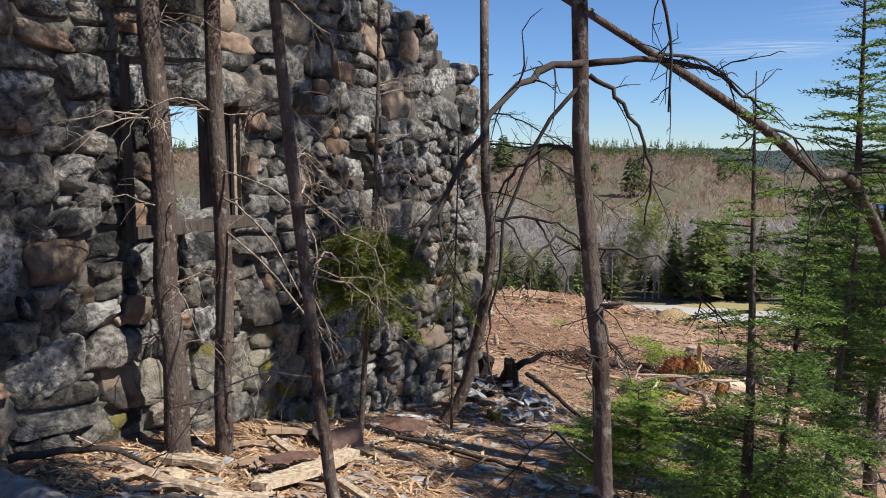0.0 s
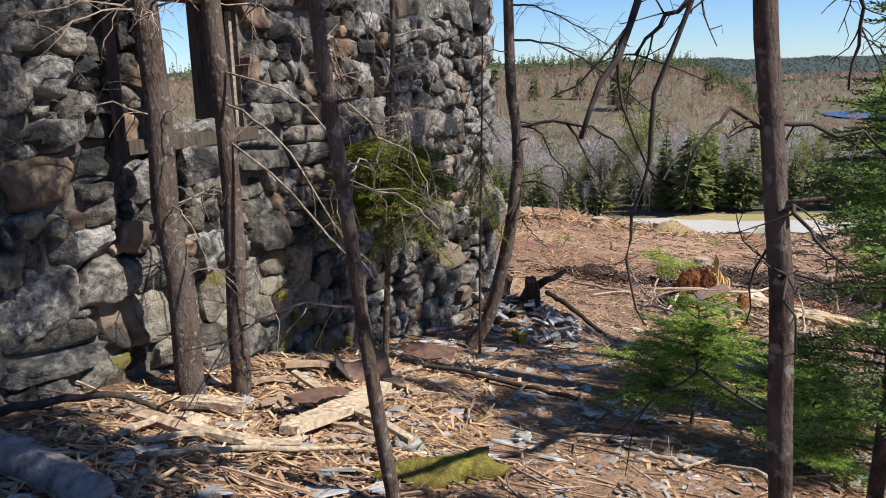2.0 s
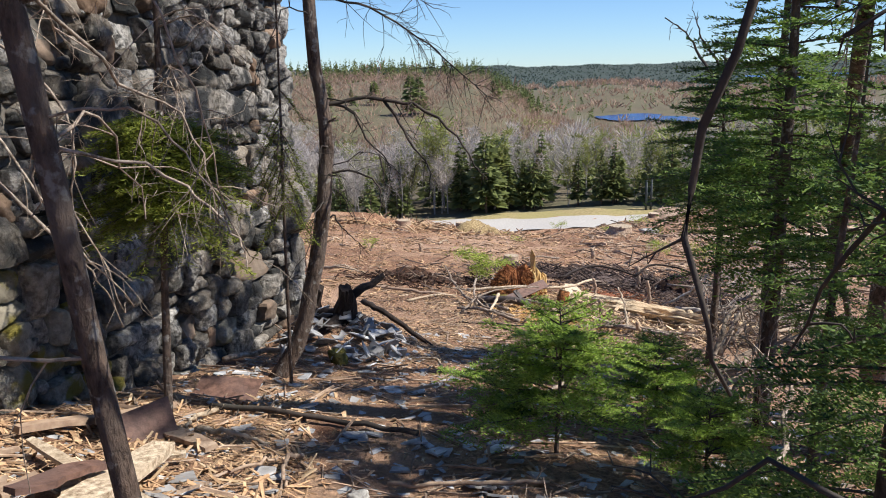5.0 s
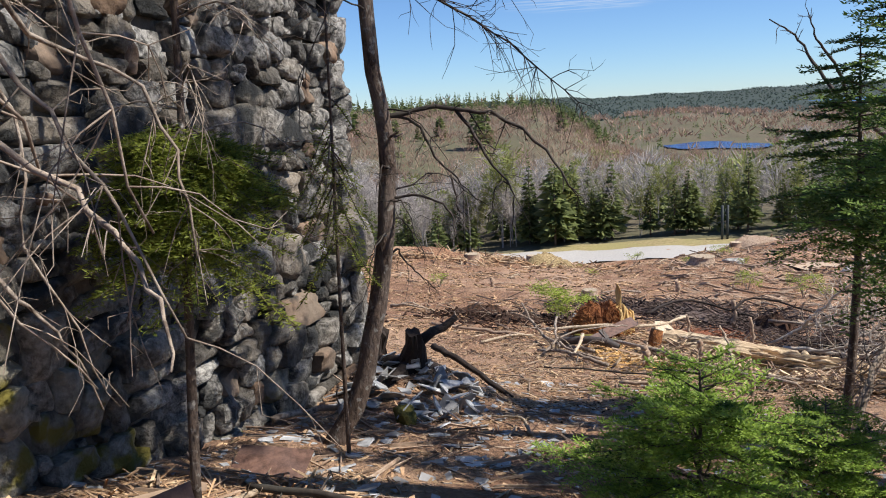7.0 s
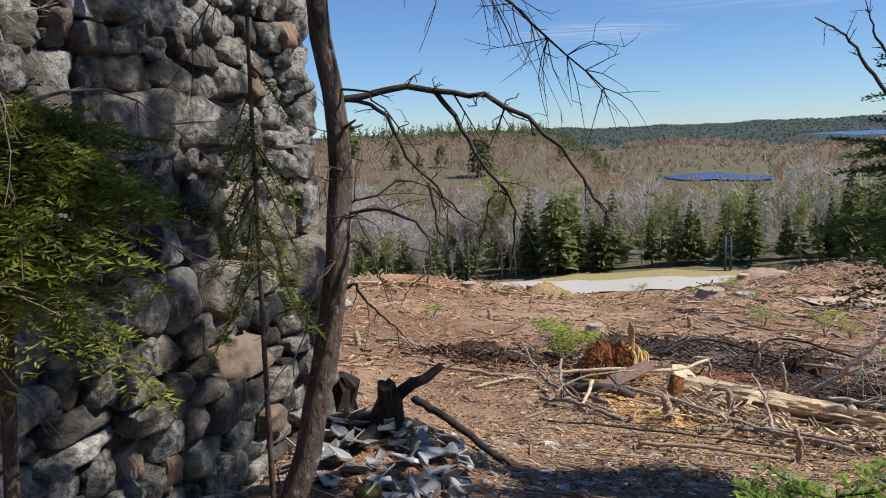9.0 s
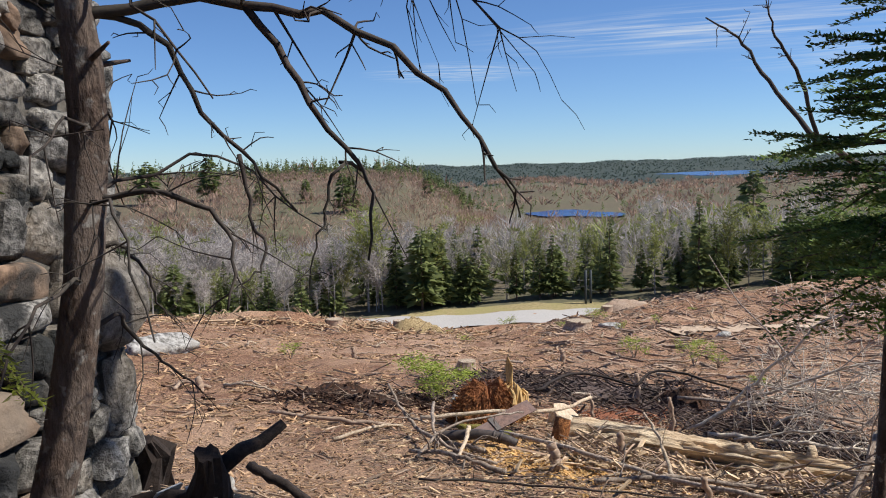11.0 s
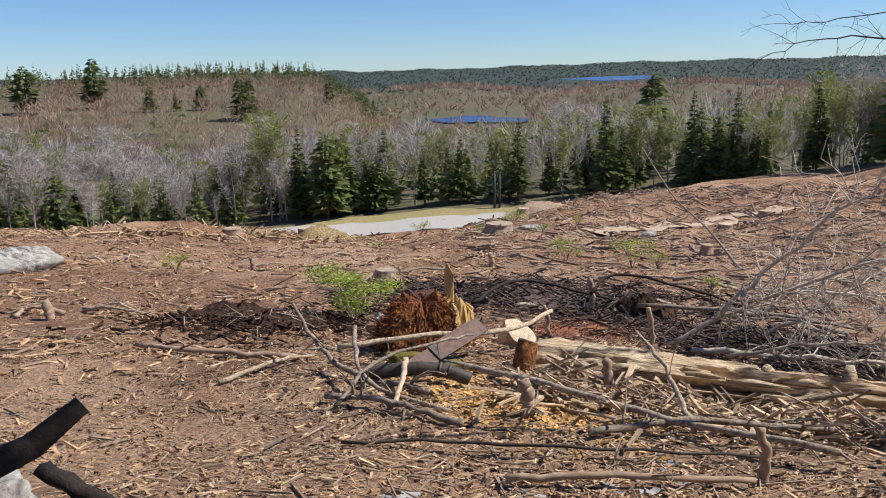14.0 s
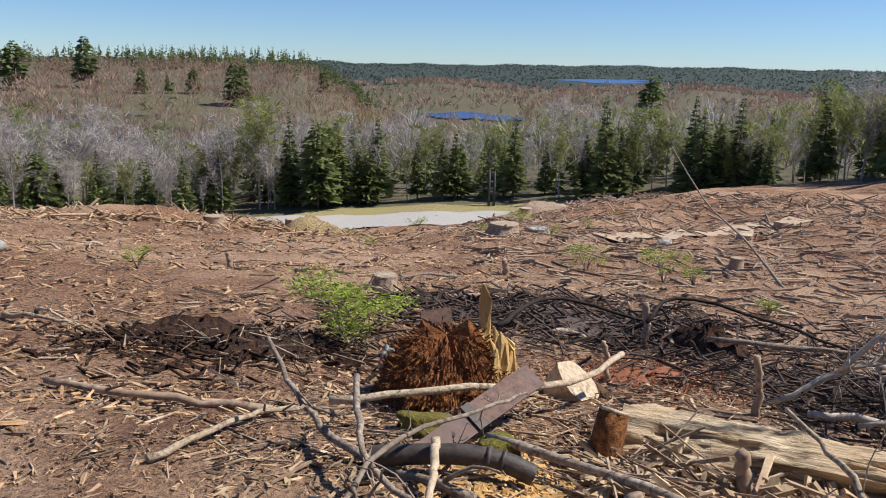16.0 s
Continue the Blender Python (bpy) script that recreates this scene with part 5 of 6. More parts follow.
stick("fallen_branch", "pale split branch beside the stump", [(3.2, 16.2, 0.20), (4.0, 16.0, 0.26), (4.8, 15.9, 0.25), (5.6, 16.3, 0.40)], 0.030, 0.022, M_WOOD, 9, 2, 0.2, G_SLASH)
stick("fallen_branch", "thin dark branch curving over chips", [(2.6, 13.9, 0.04), (3.3, 13.6, 0.10), (4.0, 13.1, 0.10), (5.0, 12.6, 0.06)], 0.013, 0.009, M_TWIG_DARK, 10, 4, 0.2, G_SLASH)
stick("fallen_branch", "brown branch among chips at the path's end", [(3.3, 12.9, 0.05), (3.9, 12.6, 0.09), (4.6, 12.3, 0.06)], 0.024, 0.018, M_LITTER, 11, 4, 0.3, G_SLASH)
stick("fallen_branch", "grey branch lying beside the rotten log", [(4.2, 13.4, 0.06), (5.0, 13.3, 0.14), (6.0, 12.9, 0.10)], 0.03, 0.02, M_TWIG, 12, 6, 0.3, G_SLASH)
stick("fallen_branch", "lean bleached branch across the log", [(5.0, 13.3, 0.05), (5.15, 13.8, 0.40), (5.3, 14.4, 0.60)], 0.022, 0.012, M_WOOD, 13, 3, 0.25, G_SLASH)
stick("fallen_branch", "charred branch over the fire's ashes", [(6.0, 19.2, 0.10), (7.2, 19.9, 0.30), (8.6, 19.3, 0.12)], 0.030, 0.018, M_CHARRED, 14, 4, 0.5, G_SLASH)
stick("fallen_branch", "charred arched branch by a mossy root", [(7.4, 18.3, 0.35), (8.0, 18.5, 0.62), (9.0, 17.8, 0.40), (9.8, 17.2, 0.10)], 0.024, 0.014, M_CHARRED, 15, 5, 0.4, G_SLASH)
stick("fallen_branch", "dark straight branch beyond the log", [(8.0, 18.0, 0.20), (9.2, 17.0, 0.22), (10.4, 16.4, 0.12)], 0.032, 0.022, M_TWIG, 16, 6, 0.4, G_SLASH)
for k in range(90):
    rr = random.Random(900 + k)
    azk, rk, ak, lk = rr.uniform(-16, 58), rr.uniform(9, 48), rr.uniform(0, 6.28), rr.uniform(0.5, 1.5)
    xk, yk = (float(c) for c in polar(azk, rk))
    stick("fallen_branch", "weathered branch lying on the cleared ground", [(xk, yk, 0.04), (xk + lk * 0.5 * math.cos(ak), yk + lk * 0.5 * math.sin(ak), 0.12), (xk + lk * math.cos(ak + 0.15), yk + lk * math.sin(ak + 0.15), 0.05)], rr.uniform(0.018, 0.042), 0.012, rr.choice((M_TWIG, M_LITTER, M_WOOD)), 920 + k, 3, 0.3, G_SLASH)
for px, py, ph, pr in ((5.0, 14.35, 0.36, 0.042), (4.07, 14.06, 0.30, 0.055), (0.48, 20.1, 0.25, 0.06), (6.49, 15.76, 0.50, 0.03), (5.95, 17.0, 0.4, 0.025), (7.56, 18.52, 0.55, 0.045), (4.75, 12.4, 0.35, 0.03), (8.9, 24.5, 0.3, 0.06), (4.0, 26.0, 0.3, 0.05)):
    stick("cut_stub", "broken sapling stub standing in the slash", [(px, py, -0.06), (px + 0.01, py, ph * 0.5), (px - 0.02, py + 0.02, ph)], pr * 1.1, pr * 0.9, M_LITTER, int(px * 100), 0, 0.1, "broken stubs in the slash", "stump")
stick("whip_sapling", "thin leaning bare sapling in the clearing", [(14.9, 23.4, -0.05), (15.0, 24.6, 0.75), (15.1, 26.2, 1.75), (15.16, 27.66, 3.0)], 0.034, 0.012, M_TWIG, 60, 2, 0.3, "", "sapling")


# ---- rotten log, stump and scrap iron ----
def rotten_log():
    t = thing("rotten_log", "bleached rotten log with deep lengthwise cracks", "log")
    rng = np.random.default_rng(71)
    a = np.array((4.80, 15.30, float(gz(4.80, 15.30)) + 0.04))
    e = np.array((7.55, 12.85, float(gz(7.55, 12.85)) + 0.04))
    n, seg = 60, 44
    s = np.linspace(0, 1, n)
    ang = np.arange(seg) / seg * 2 * math.pi
    axis = unit(e - a)
    sd = unit(np.cross(axis, (0, 0, 1.0)))
    up = np.cross(sd, axis)
    ridge = sum(0.035 * np.sin(k * ang + rng.uniform(0, 6)) for k in (4, 7, 9, 13, 17)) [None, :]
    crack = np.zeros((n, seg))
    for _ in range(95):
        c, j0, ln = rng.integers(0, seg), rng.uniform(0, 0.9), rng.uniform(0.08, 0.4)
        crack[:, c] -= rng.uniform(0.14, 0.38) * ((s > j0) & (s < j0 + ln))
    rad = 0.27 * (1 - 0.18 * s)[:, None] * (1 + ridge * (0.6 + 0.4 * np.sin(6 * s)[:, None]) + crack + rng.normal(0, 0.03, (n, seg)))
    v = a + (axis * 0 + (e - a)) * s[:, None, None] + rad[..., None] * (sd * np.cos(ang)[None, :, None] + up * np.sin(ang)[None, :, None])
    v[0] += axis * rng.uniform(-0.05, 0.16, (seg, 1))
    f = [(i * seg + j, i * seg + (j + 1) % seg, (i + 1) * seg + (j + 1) % seg, (i + 1) * seg + j) for i in range(n - 1) for j in range(seg)]
    f += [tuple(range(seg - 1, -1, -1)), tuple((n - 1) * seg + j for j in range(seg))]
    b = Builder()
    b.add(v.reshape(-1, 3), f)
    part("bole", b, M_LOG, t).data.set_sharp_from_angle(angle=radians(50))
    for k in range(22):
        c = a + (e - a) * rng.uniform(0.1, 0.95) + sd * rng.uniform(-0.16, 0.0) * -1.0 + up * rng.uniform(0.08, 0.2)
        q = np.array([c, c + axis * 0.2 + up * 0.02, c + axis * rng.uniform(0.35, 0.6)])
        sb = Builder()
        sb.tube(q, (0.02, 0.035, 0.008), 5, True, 0.2, rng)
        part("splinter", sb, M_LOG, t)
    for k, (f0, hgt) in enumerate(((0.30, 0.10), (0.72, 0.16), (0.55, 0.07))):
        c = a + (e - a) * f0 + up * 0.17
        sb = Builder()
        sb.tube(np.array([c, c + up * hgt * 0.6 - sd * 0.05, c + up * hgt - sd * 0.08]), (0.07, 0.055, 0.035), 8, True, 0.12, rng)
        part("knot", sb, M_LOG, t)
    stub = Builder()
    base = np.array((4.55, 15.0, float(gz(4.55, 15.0))))
    stub.tube(base + np.array([(-0.02, 0, -0.1), (0, 0, 0.1), (0.04, 0.02, 0.26), (0.07, 0.03, 0.36)]), (0.12, 0.10, 0.095, 0.085), 14, True, 0.08, rng)
    stump = tagged(part("cut_stump", stub, M_ROT), "small dark cut stump in front of the log", "stump")
    face = Builder()
    face.tube(base + np.array([(0.065, 0.028, 0.355), (0.072, 0.031, 0.372)]), 0.084, 14)
    part("cut_face", face, M_WOOD, stump, "pale sawn face")
    disc = Builder()
    base = np.array((5.35, 16.5, float(gz(5.35, 16.5))))
    disc.tube(base + np.array([(0, 0, -0.1), (0, 0, 0.08), (0.02, -0.02, 0.11)]), (0.30, 0.27, 0.25), 18, True, 0.06, rng)
    tagged(part("cut_stump", disc, M_WOOD, smooth=False), "low pale cut stump with moss beside the log", "stump")


def rotten_stump():
    rng = np.random.default_rng(72)
    base = np.array((4.27, 16.72, float(gz(4.27, 16.72))))
    t = thing("rotten_stump", "shaggy red-brown rotten stump with yellow splinters", "stump", "", tuple(base))
    seg, n = 40, 14
    ang = np.arange(seg) / seg * 2 * math.pi
    s = np.linspace(0, 1, n)
    jag = 0.50 + 0.06 * np.sin(2 * ang + 2.4) + rng.uniform(-0.07, 0.08, seg)
    rad = 0.50 * (1 - 0.66 * s[:, None] ** 2.2) * (1 + 0.10 * np.sin(5 * ang + 1)[None, :] + 0.07 * np.sin(9 * ang)[None, :] + rng.normal(0, 0.06, (n, seg)))
    z = -0.12 + s[:, None] * (jag[None, :] + 0.12) + rng.normal(0, 0.012, (n, seg))
    v = np.stack([rad * np.cos(ang), rad * np.sin(ang), z], 2).reshape(-1, 3)
    f = [(i * seg + j, i * seg + (j + 1) % seg, (i + 1) * seg + (j + 1) % seg, (i + 1) * seg + j) for i in range(n - 1) for j in range(seg)]
    b = Builder()
    b.add(v, f)
    top = len(v)
    b.add([(0, 0, 0.52)], [])
    b.f += [((n - 1) * seg + j, (n - 1) * seg + (j + 1) % seg, top) for j in range(seg)]
    m = 3000
    a = rng.uniform(0, 6.28, m)
    zz = rng.uniform(0.02, 0.56, m)
    rr = 0.50 * (1 - 0.62 * (zz / 0.56) ** 2.2)
    p = np.stack([rr * np.cos(a), rr * np.sin(a), zz], 1)
    w = unit(np.stack([0.45 * np.cos(a), 0.45 * np.sin(a), rng.uniform(-1.3, 0.5, m)], 1))
    b.blades(p, w, unit(np.cross(w, rng.standard_normal((m, 3)))), rng.uniform(0.03, 0.11, m), rng.uniform(0.008, 0.022, m))
    part("body", b, M_ROT, t, smooth=False)
    for k in range(34):
        a = rng.normal(-0.25, 0.36)
        r = rng.uniform(0.26, 0.54)
        h = (0.66 - 0.9 * max(0.0, r - 0.3)) * rng.uniform(0.35, 0.95) + (0.30 if k in (3, 9) else 0)
        p = np.array((r * math.cos(a), r * math.sin(a), 0.03))
        sb = Builder()
        sb.tube(np.array([p, p + (0.01, 0, h * 0.55), p + (0.02, 0, h * 0.85), p + (0.03 * rng.standard_normal(), 0, h)]), (0.060, 0.050, 0.034, 0.008), 6, True, 0.35, rng)
        part("splinter", sb, M_SPLINT, t, "bright yellow split wood" if k == 0 else "", smooth=False)


def plate_piece(b, a, e, width, thick, lift):
    a, e = np.asarray(a, float), np.asarray(e, float)
    d = unit(e - a)
    sd = unit(np.cross(d, (0, 0, 1.0)) + np.array((0, 0, lift)))
    up = np.cross(sd, d)
    v = []
    for p in (a, a + (e - a) * 0.35, a + (e - a) * 0.7, e):
        sag = 0.008 * math.sin(p[0] * 9)
        for s1, s2 in ((-1, -1), (1, -1), (1, 1), (-1, 1)):
            v.append(p + sd * s1 * width / 2 + up * (s2 * thick / 2 + sag))
    f = [(3, 2, 1, 0), (12, 13, 14, 15)]
    for i in range(3):
        for j in range(4):
            f.append((i * 4 + j, i * 4 + (j + 1) % 4, i * 4 + 4 + (j + 1) % 4, i * 4 + 4 + j))
    b.add(v, f)


def scrap_iron():
    t = thing("rusted_plate", "long rusted iron plate, jointed and propped on branches", "scrap metal")
    g = float(gz(3.9, 15.6))
    b = Builder()
    plate_piece(b, (3.42, 15.30, g + 0.05), (3.98, 15.60, g + 0.13), 0.17, 0.012, -0.6)
    part("strip", b, M_RUST, t, smooth=False)
    b = Builder()
    plate_piece(b, (3.96, 15.59, g + 0.14), (4.58, 15.90, g + 0.23), 0.19, 0.012, -0.6)
    part("strip", b, M_RUST, t, smooth=False)
    b = Builder()
    plate_piece(b, (3.94, 15.58, g + 0.145), (4.01, 15.615, g + 0.155), 0.195, 0.018, -0.6)
    part("hinge", b, M_RUSTDARK, t, smooth=False)
    rng = np.random.default_rng(5)
    t = thing("iron_pipe", "dark rusted iron pipe with a banded collar", "pipe")
    g = float(gz(3.55, 15.0)) + 0.08
    b = Builder()
    ln = bend([(3.18, 15.20, g + 0.0), (3.55, 14.98, g + 0.05), (3.78, 14.84, g + 0.03), (3.92, 14.74, g - 0.03)], 10)
    b.tube(ln, np.full(10, 0.058), 14, False)
    b.tube(ln[::-1], np.full(10, 0.050), 14, False)
    part("tube", b, M_RUSTDARK, t)
    for f in (5, 6):
        b = Builder()
        b.tube(np.array([ln[f] - (ln[f + 1] - ln[f]) * 0.15, ln[f] + (ln[f + 1] - ln[f]) * 0.15]), 0.068, 14)
        part("collar", b, M_RUSTDARK, t)
    # sheet metal by the wall
    t = thing("rusted_sheet", "bent rust-brown metal sheet on the ground", "scrap metal", "rusted sheets by the wall")
    g = float(gz(-0.85, 7.7))
    b = Builder()
    plate_piece(b, (-1.0, 7.55, g + 0.03), (-0.66, 7.72, g + 0.08), 0.34, 0.008, -1.3)
    part("panel", b, M_RUST, t, smooth=False)
    b = Builder()
    plate_piece(b, (-1.05, 7.78, g + 0.10), (-0.98, 7.5, g + 0.10), 0.30, 0.008, 1.2)
    part("flap", b, M_RUSTDARK, t, smooth=False)
    t = thing("rusted_sheet", "flat rust-brown metal sheet with a torn edge", "scrap metal", "rusted sheets by the wall")
    g = float(gz(-0.42, 8.8))
    b = Builder()
    plate_piece(b, (-0.66, 8.85, g + 0.05), (-0.18, 8.7, g + 0.04), 0.3, 0.008, -0.35)
    part("panel", b, M_RUST, t, smooth=False)
    t = thing("rusted_sheet", "upright rust-brown scrap metal in the ashes", "scrap metal", "rusted sheets by the wall")
    g = float(gz(5.2, 19.3))
    b = Builder()
    plate_piece(b, (5.1, 19.3, g + 0.12), (5.45, 19.25, g + 0.16), 0.26, 0.01, -2.2)
    part("panel", b, M_RUST, t, smooth=False)


rotten_log()
rotten_stump()
scrap_iron()


# ---- snag, slates and boards by the wall's corner ----
def snag():
    rng = np.random.default_rng(81)
    t = thing("charred_snag", "charred black stump snag with one broken arm", "stump")
    base = np.array((0.72, 11.72, float(gz(0.72, 11.72))))
    b = Builder()
    b.tube(base + np.array([(-0.02, 0.05, -0.2), (0, 0, 0.05), (0.02, -0.10, 0.28), (0.02, -0.18, 0.44)]), (0.22, 0.14, 0.10, 0.075), 16, True, 0.20, rng)
    part("bole", b, M_CHARRED, t, smooth=False)
    b = Builder()
    b.tube(np.array([base + (0.05, -0.10, 0.30), base + (0.22, -0.04, 0.40), (1.05, 11.80, -0.62), (1.21, 11.84, -0.52)]), (0.055, 0.048, 0.04, 0.030), 9, True, 0.1, rng)
    part("arm", b, M_CHARRED, t)
    for k, (dx, dy, L) in enumerate(((-0.7, 0.3, 0.75), (0.5, 0.5, 0.6), (-0.35, -0.5, 0.5))):
        b = Builder()
        g = lambda x, y: float(gz(x, y))
        p = [base + (0, 0, 0.08)]
        for f in (0.5, 1.0):
            x, y = base[0] + dx * f, base[1] + dy * f
            p.append(np.array((x, y, g(x, y) + 0.05 * (1 - f))))
        b.tube(bend(p, 7), np.linspace(0.09, 0.03, 7), 8, True, 0.12, rng)
        part("root", b, M_CHARRED, t)
    # second charred butt against the wall
    t = thing("charred_butt", "charred rotten log butt with moss against the wall", "log")
    b = Builder()
    c = np.array((0.36, 12.3, float(gz(0.36, 12.3))))
    b.tube(np.array([c + (-0.10, 0.2, -0.2), c + (-0.02, 0.05, 0.15), c + (0.02, -0.05, 0.30), c + (-0.03, -0.1, 0.40)]), (0.26, 0.16, 0.10, 0.06), 16, True, 0.24, rng)
    part("bole", b, M_CHARRED, t, smooth=False)
    stick("charred_plank", "charred plank end sticking out of the slates", [(1.0, 12.45, 0.26), (1.3, 12.15, 0.16), (1.75, 11.75, 0.0)], 0.04, 0.03, M_CHARRED, 83, 0, 0.1, "", "plank", 5)


def slate_meshes():
    out = []
    for k in range(7):
        rng = np.random.default_rng(400 + k)
        n = rng.integers(5, 8)
        a = np.sort(rng.uniform(0, 6.28, n))
        r = rng.uniform(0.35, 0.55, n)
        top = np.stack([r * np.cos(a) * 1.2, r * np.sin(a) * 0.85, np.full(n, 0.5)], 1)
        low = top * (1.03, 1.03, -1)
        b = Builder()
        b.add(np.vstack([low, top]), [tuple(range(n - 1, -1, -1)), tuple(range(n, 2 * n))] + [(i, (i + 1) % n, n + (i + 1) % n, n + i) for i in range(n)])
        out.append(b.mesh("slate", M_SLATE, False))
    return out


SLATES = slate_meshes()


def slates():
    rng = random.Random(17)
    spots = []
    for k in range(110):
        a, r = rng.uniform(0, 6.28), 0.85 * math.sqrt(rng.random())
        spots.append((0.62 + r * math.cos(a) * 0.9, 11.15 + r * math.sin(a) * 1.0, rng.uniform(0.10, 0.30), 0.45, "roof slates heaped below the snag", "broken grey roof slate in a heap below the snag"))
    for k in range(75):
        spots.append((rng.uniform(-0.6, 1.7), rng.uniform(6.2, 10.6), rng.uniform(0.08, 0.24), 0.12, "roof slates strewn on the path", "broken grey roof slate lying on the path"))
    for k in range(32):
        spots.append((rng.uniform(-2.1, -0.3), rng.uniform(4.4, 6.6), rng.uniform(0.10, 0.30), 0.15, "roof slates strewn by the wall", "pale grey roof slate among bark litter"))
    for x, y, sz, tl, grp, lab in spots:
        if (x - WALL_AT[0]) * WALL_N[0] + (y - WALL_AT[1]) * WALL_N[1] < 0.2:
            continue
        ob = tagged(new("slate", rng.choice(SLATES)), lab, "slate", grp)
        lift = rng.uniform(0.01, 0.10) if tl > 0.3 else 0.012
        ob.matrix_basis = Matrix.Translation((x, y, float(gz(x, y)) + lift)) @ Matrix.Rotation(-0.19, 4, "X") @ Matrix.Rotation(rng.gauss(0, tl), 4, "X") @ Matrix.Rotation(rng.gauss(0, tl), 4, "Y") @ Matrix.Rotation(rng.uniform(0, 6.28), 4, "Z") @ Matrix.Diagonal((sz, sz, 0.012, 1))


snag()
slates()


def board(label, a, e, width, thick, material, seed, lift=(0.05, 0.05)):
    b = Builder()
    rng = np.random.default_rng(seed)
    p = np.array((a[0], a[1], float(gz(*a)) + lift[0]))
    q = np.array((e[0], e[1], float(gz(*e)) + lift[1]))
    d = unit(q - p)
    sd = unit(np.cross(d, (0, 0, 1.0)))
    up = np.cross(sd, d)
    n = 9
    v = []
    for s in np.linspace(0, 1, n):
        c = p + (q - p) * s + up * 0.01 * math.sin(7 * s + seed)
        w = width * (1 - 0.35 * abs(2 * s - 1) ** 3) * rng.uniform(0.85, 1.1)
        for s1, s2 in ((-1, -1), (1, -1), (1, 1), (-1, 1)):
            v.append(c + sd * s1 * w / 2 + up * s2 * thick / 2 * rng.uniform(0.8, 1.2))
    f = [(3, 2, 1, 0), tuple((n - 1) * 4 + j for j in range(4))]
    for i in range(n - 1):
        for j in range(4):
            f.append((i * 4 + j, i * 4 + (j + 1) % 4, i * 4 + 4 + (j + 1) % 4, i * 4 + 4 + j))
    b.add(v, f)
    tagged(part("board", b, material, smooth=False), label, "board", "split boards under the trees")


board("pale split slab of weathered wood", (-1.04, 5.75), (-0.62, 7.0), 0.20, 0.05, M_WOOD, 1, (0.06, 0.14))
board("bleached splintered board on bark litter", (-1.35, 7.15), (-0.30, 5.85), 0.07, 0.03, M_WOOD, 2, (0.10, 0.08))
board("dark curved board on the pale slab", (-1.15, 6.2), (-0.85, 6.6), 0.14, 0.03, M_RUST, 3, (0.16, 0.15))
board("pale splintered board by the trunks", (-1.95, 6.25), (-1.45, 6.2), 0.12, 0.05, M_WOOD, 4, (0.06, 0.07))
board("grey rotten board among bark", (-2.2, 5.9), (-1.5, 5.6), 0.10, 0.04, M_LITTER, 5, (0.05, 0.05))
board("pale splintered board among bark", (-1.6, 5.55), (-0.9, 5.5), 0.08, 0.04, M_WOOD, 6, (0.05, 0.05))
board("grey rotten board along the wall", (-1.5, 7.4), (-0.75, 8.3), 0.10, 0.04, M_LITTER, 7, (0.07, 0.06))
board("brown bark slab by the wall", (-0.9, 8.0), (-0.4, 7.3), 0.12, 0.03, M_LITTER, 8, (0.05, 0.04))
for k in range(16):
    rr = random.Random(500 + k)
    xk, yk, ak, lk = rr.uniform(-1.9, -0.5), rr.uniform(5.0, 7.2), rr.uniform(-0.9, 0.9) + (1.2 if k % 3 else 0), rr.uniform(0.18, 0.5)
    if (xk - WALL_AT[0]) * WALL_N[0] + (yk - WALL_AT[1]) * WALL_N[1] > 0.5:
        board("broken pale splinter of board on bark litter", (xk, yk), (xk + lk * math.cos(ak), yk + lk * math.sin(ak)), rr.uniform(0.03, 0.09), rr.uniform(0.015, 0.03), rr.choice((M_WOOD, M_WOOD, M_LITTER)), 30 + k, (0.03 + rr.uniform(0, 0.05), 0.03 + rr.uniform(0, 0.08)))
G_WOOD = "branches under the trees"
stick("fallen_branch", "long dark stick lying across the path", [(-0.5, 8.35, 0.04), (0.2, 7.95, 0.05), (0.9, 7.55, 0.05)], 0.025, 0.018, M_TWIG_DARK, 31, 4, 0.2, G_WOOD)
stick("fallen_branch", "brown stick lying on bare soil", [(0.6, 6.8, 0.03), (1.0, 6.7, 0.05), (1.5, 6.6, 0.03)], 0.016, 0.012, M_LITTER, 32, 3, 0.15, G_WOOD)
stick("fallen_branch", "pale peeled stick by the boards", [(-1.6, 5.0, 0.03), (-1.1, 5.3, 0.09), (-0.6, 5.6, 0.04)], 0.02, 0.014, M_WOOD, 33, 2, 0.2, G_WOOD)
stick("fallen_branch", "dark dead branch along the wall's foot", [(-2.6, 5.4, 0.10), (-2.2, 5.8, 0.16), (-1.9, 6.0, 0.06)], 0.03, 0.015, M_TWIG_DARK, 34, 6, 0.3, G_WOOD)
stick("fallen_branch", "bleached root lying at the wall's foot", [(-0.55, 10.2, 0.06), (-0.25, 10.35, 0.10), (0.0, 10.25, 0.12), (-0.02, 10.1, 0.02)], 0.03, 0.02, M_TWIG, 35, 3, 0.15, G_WOOD)
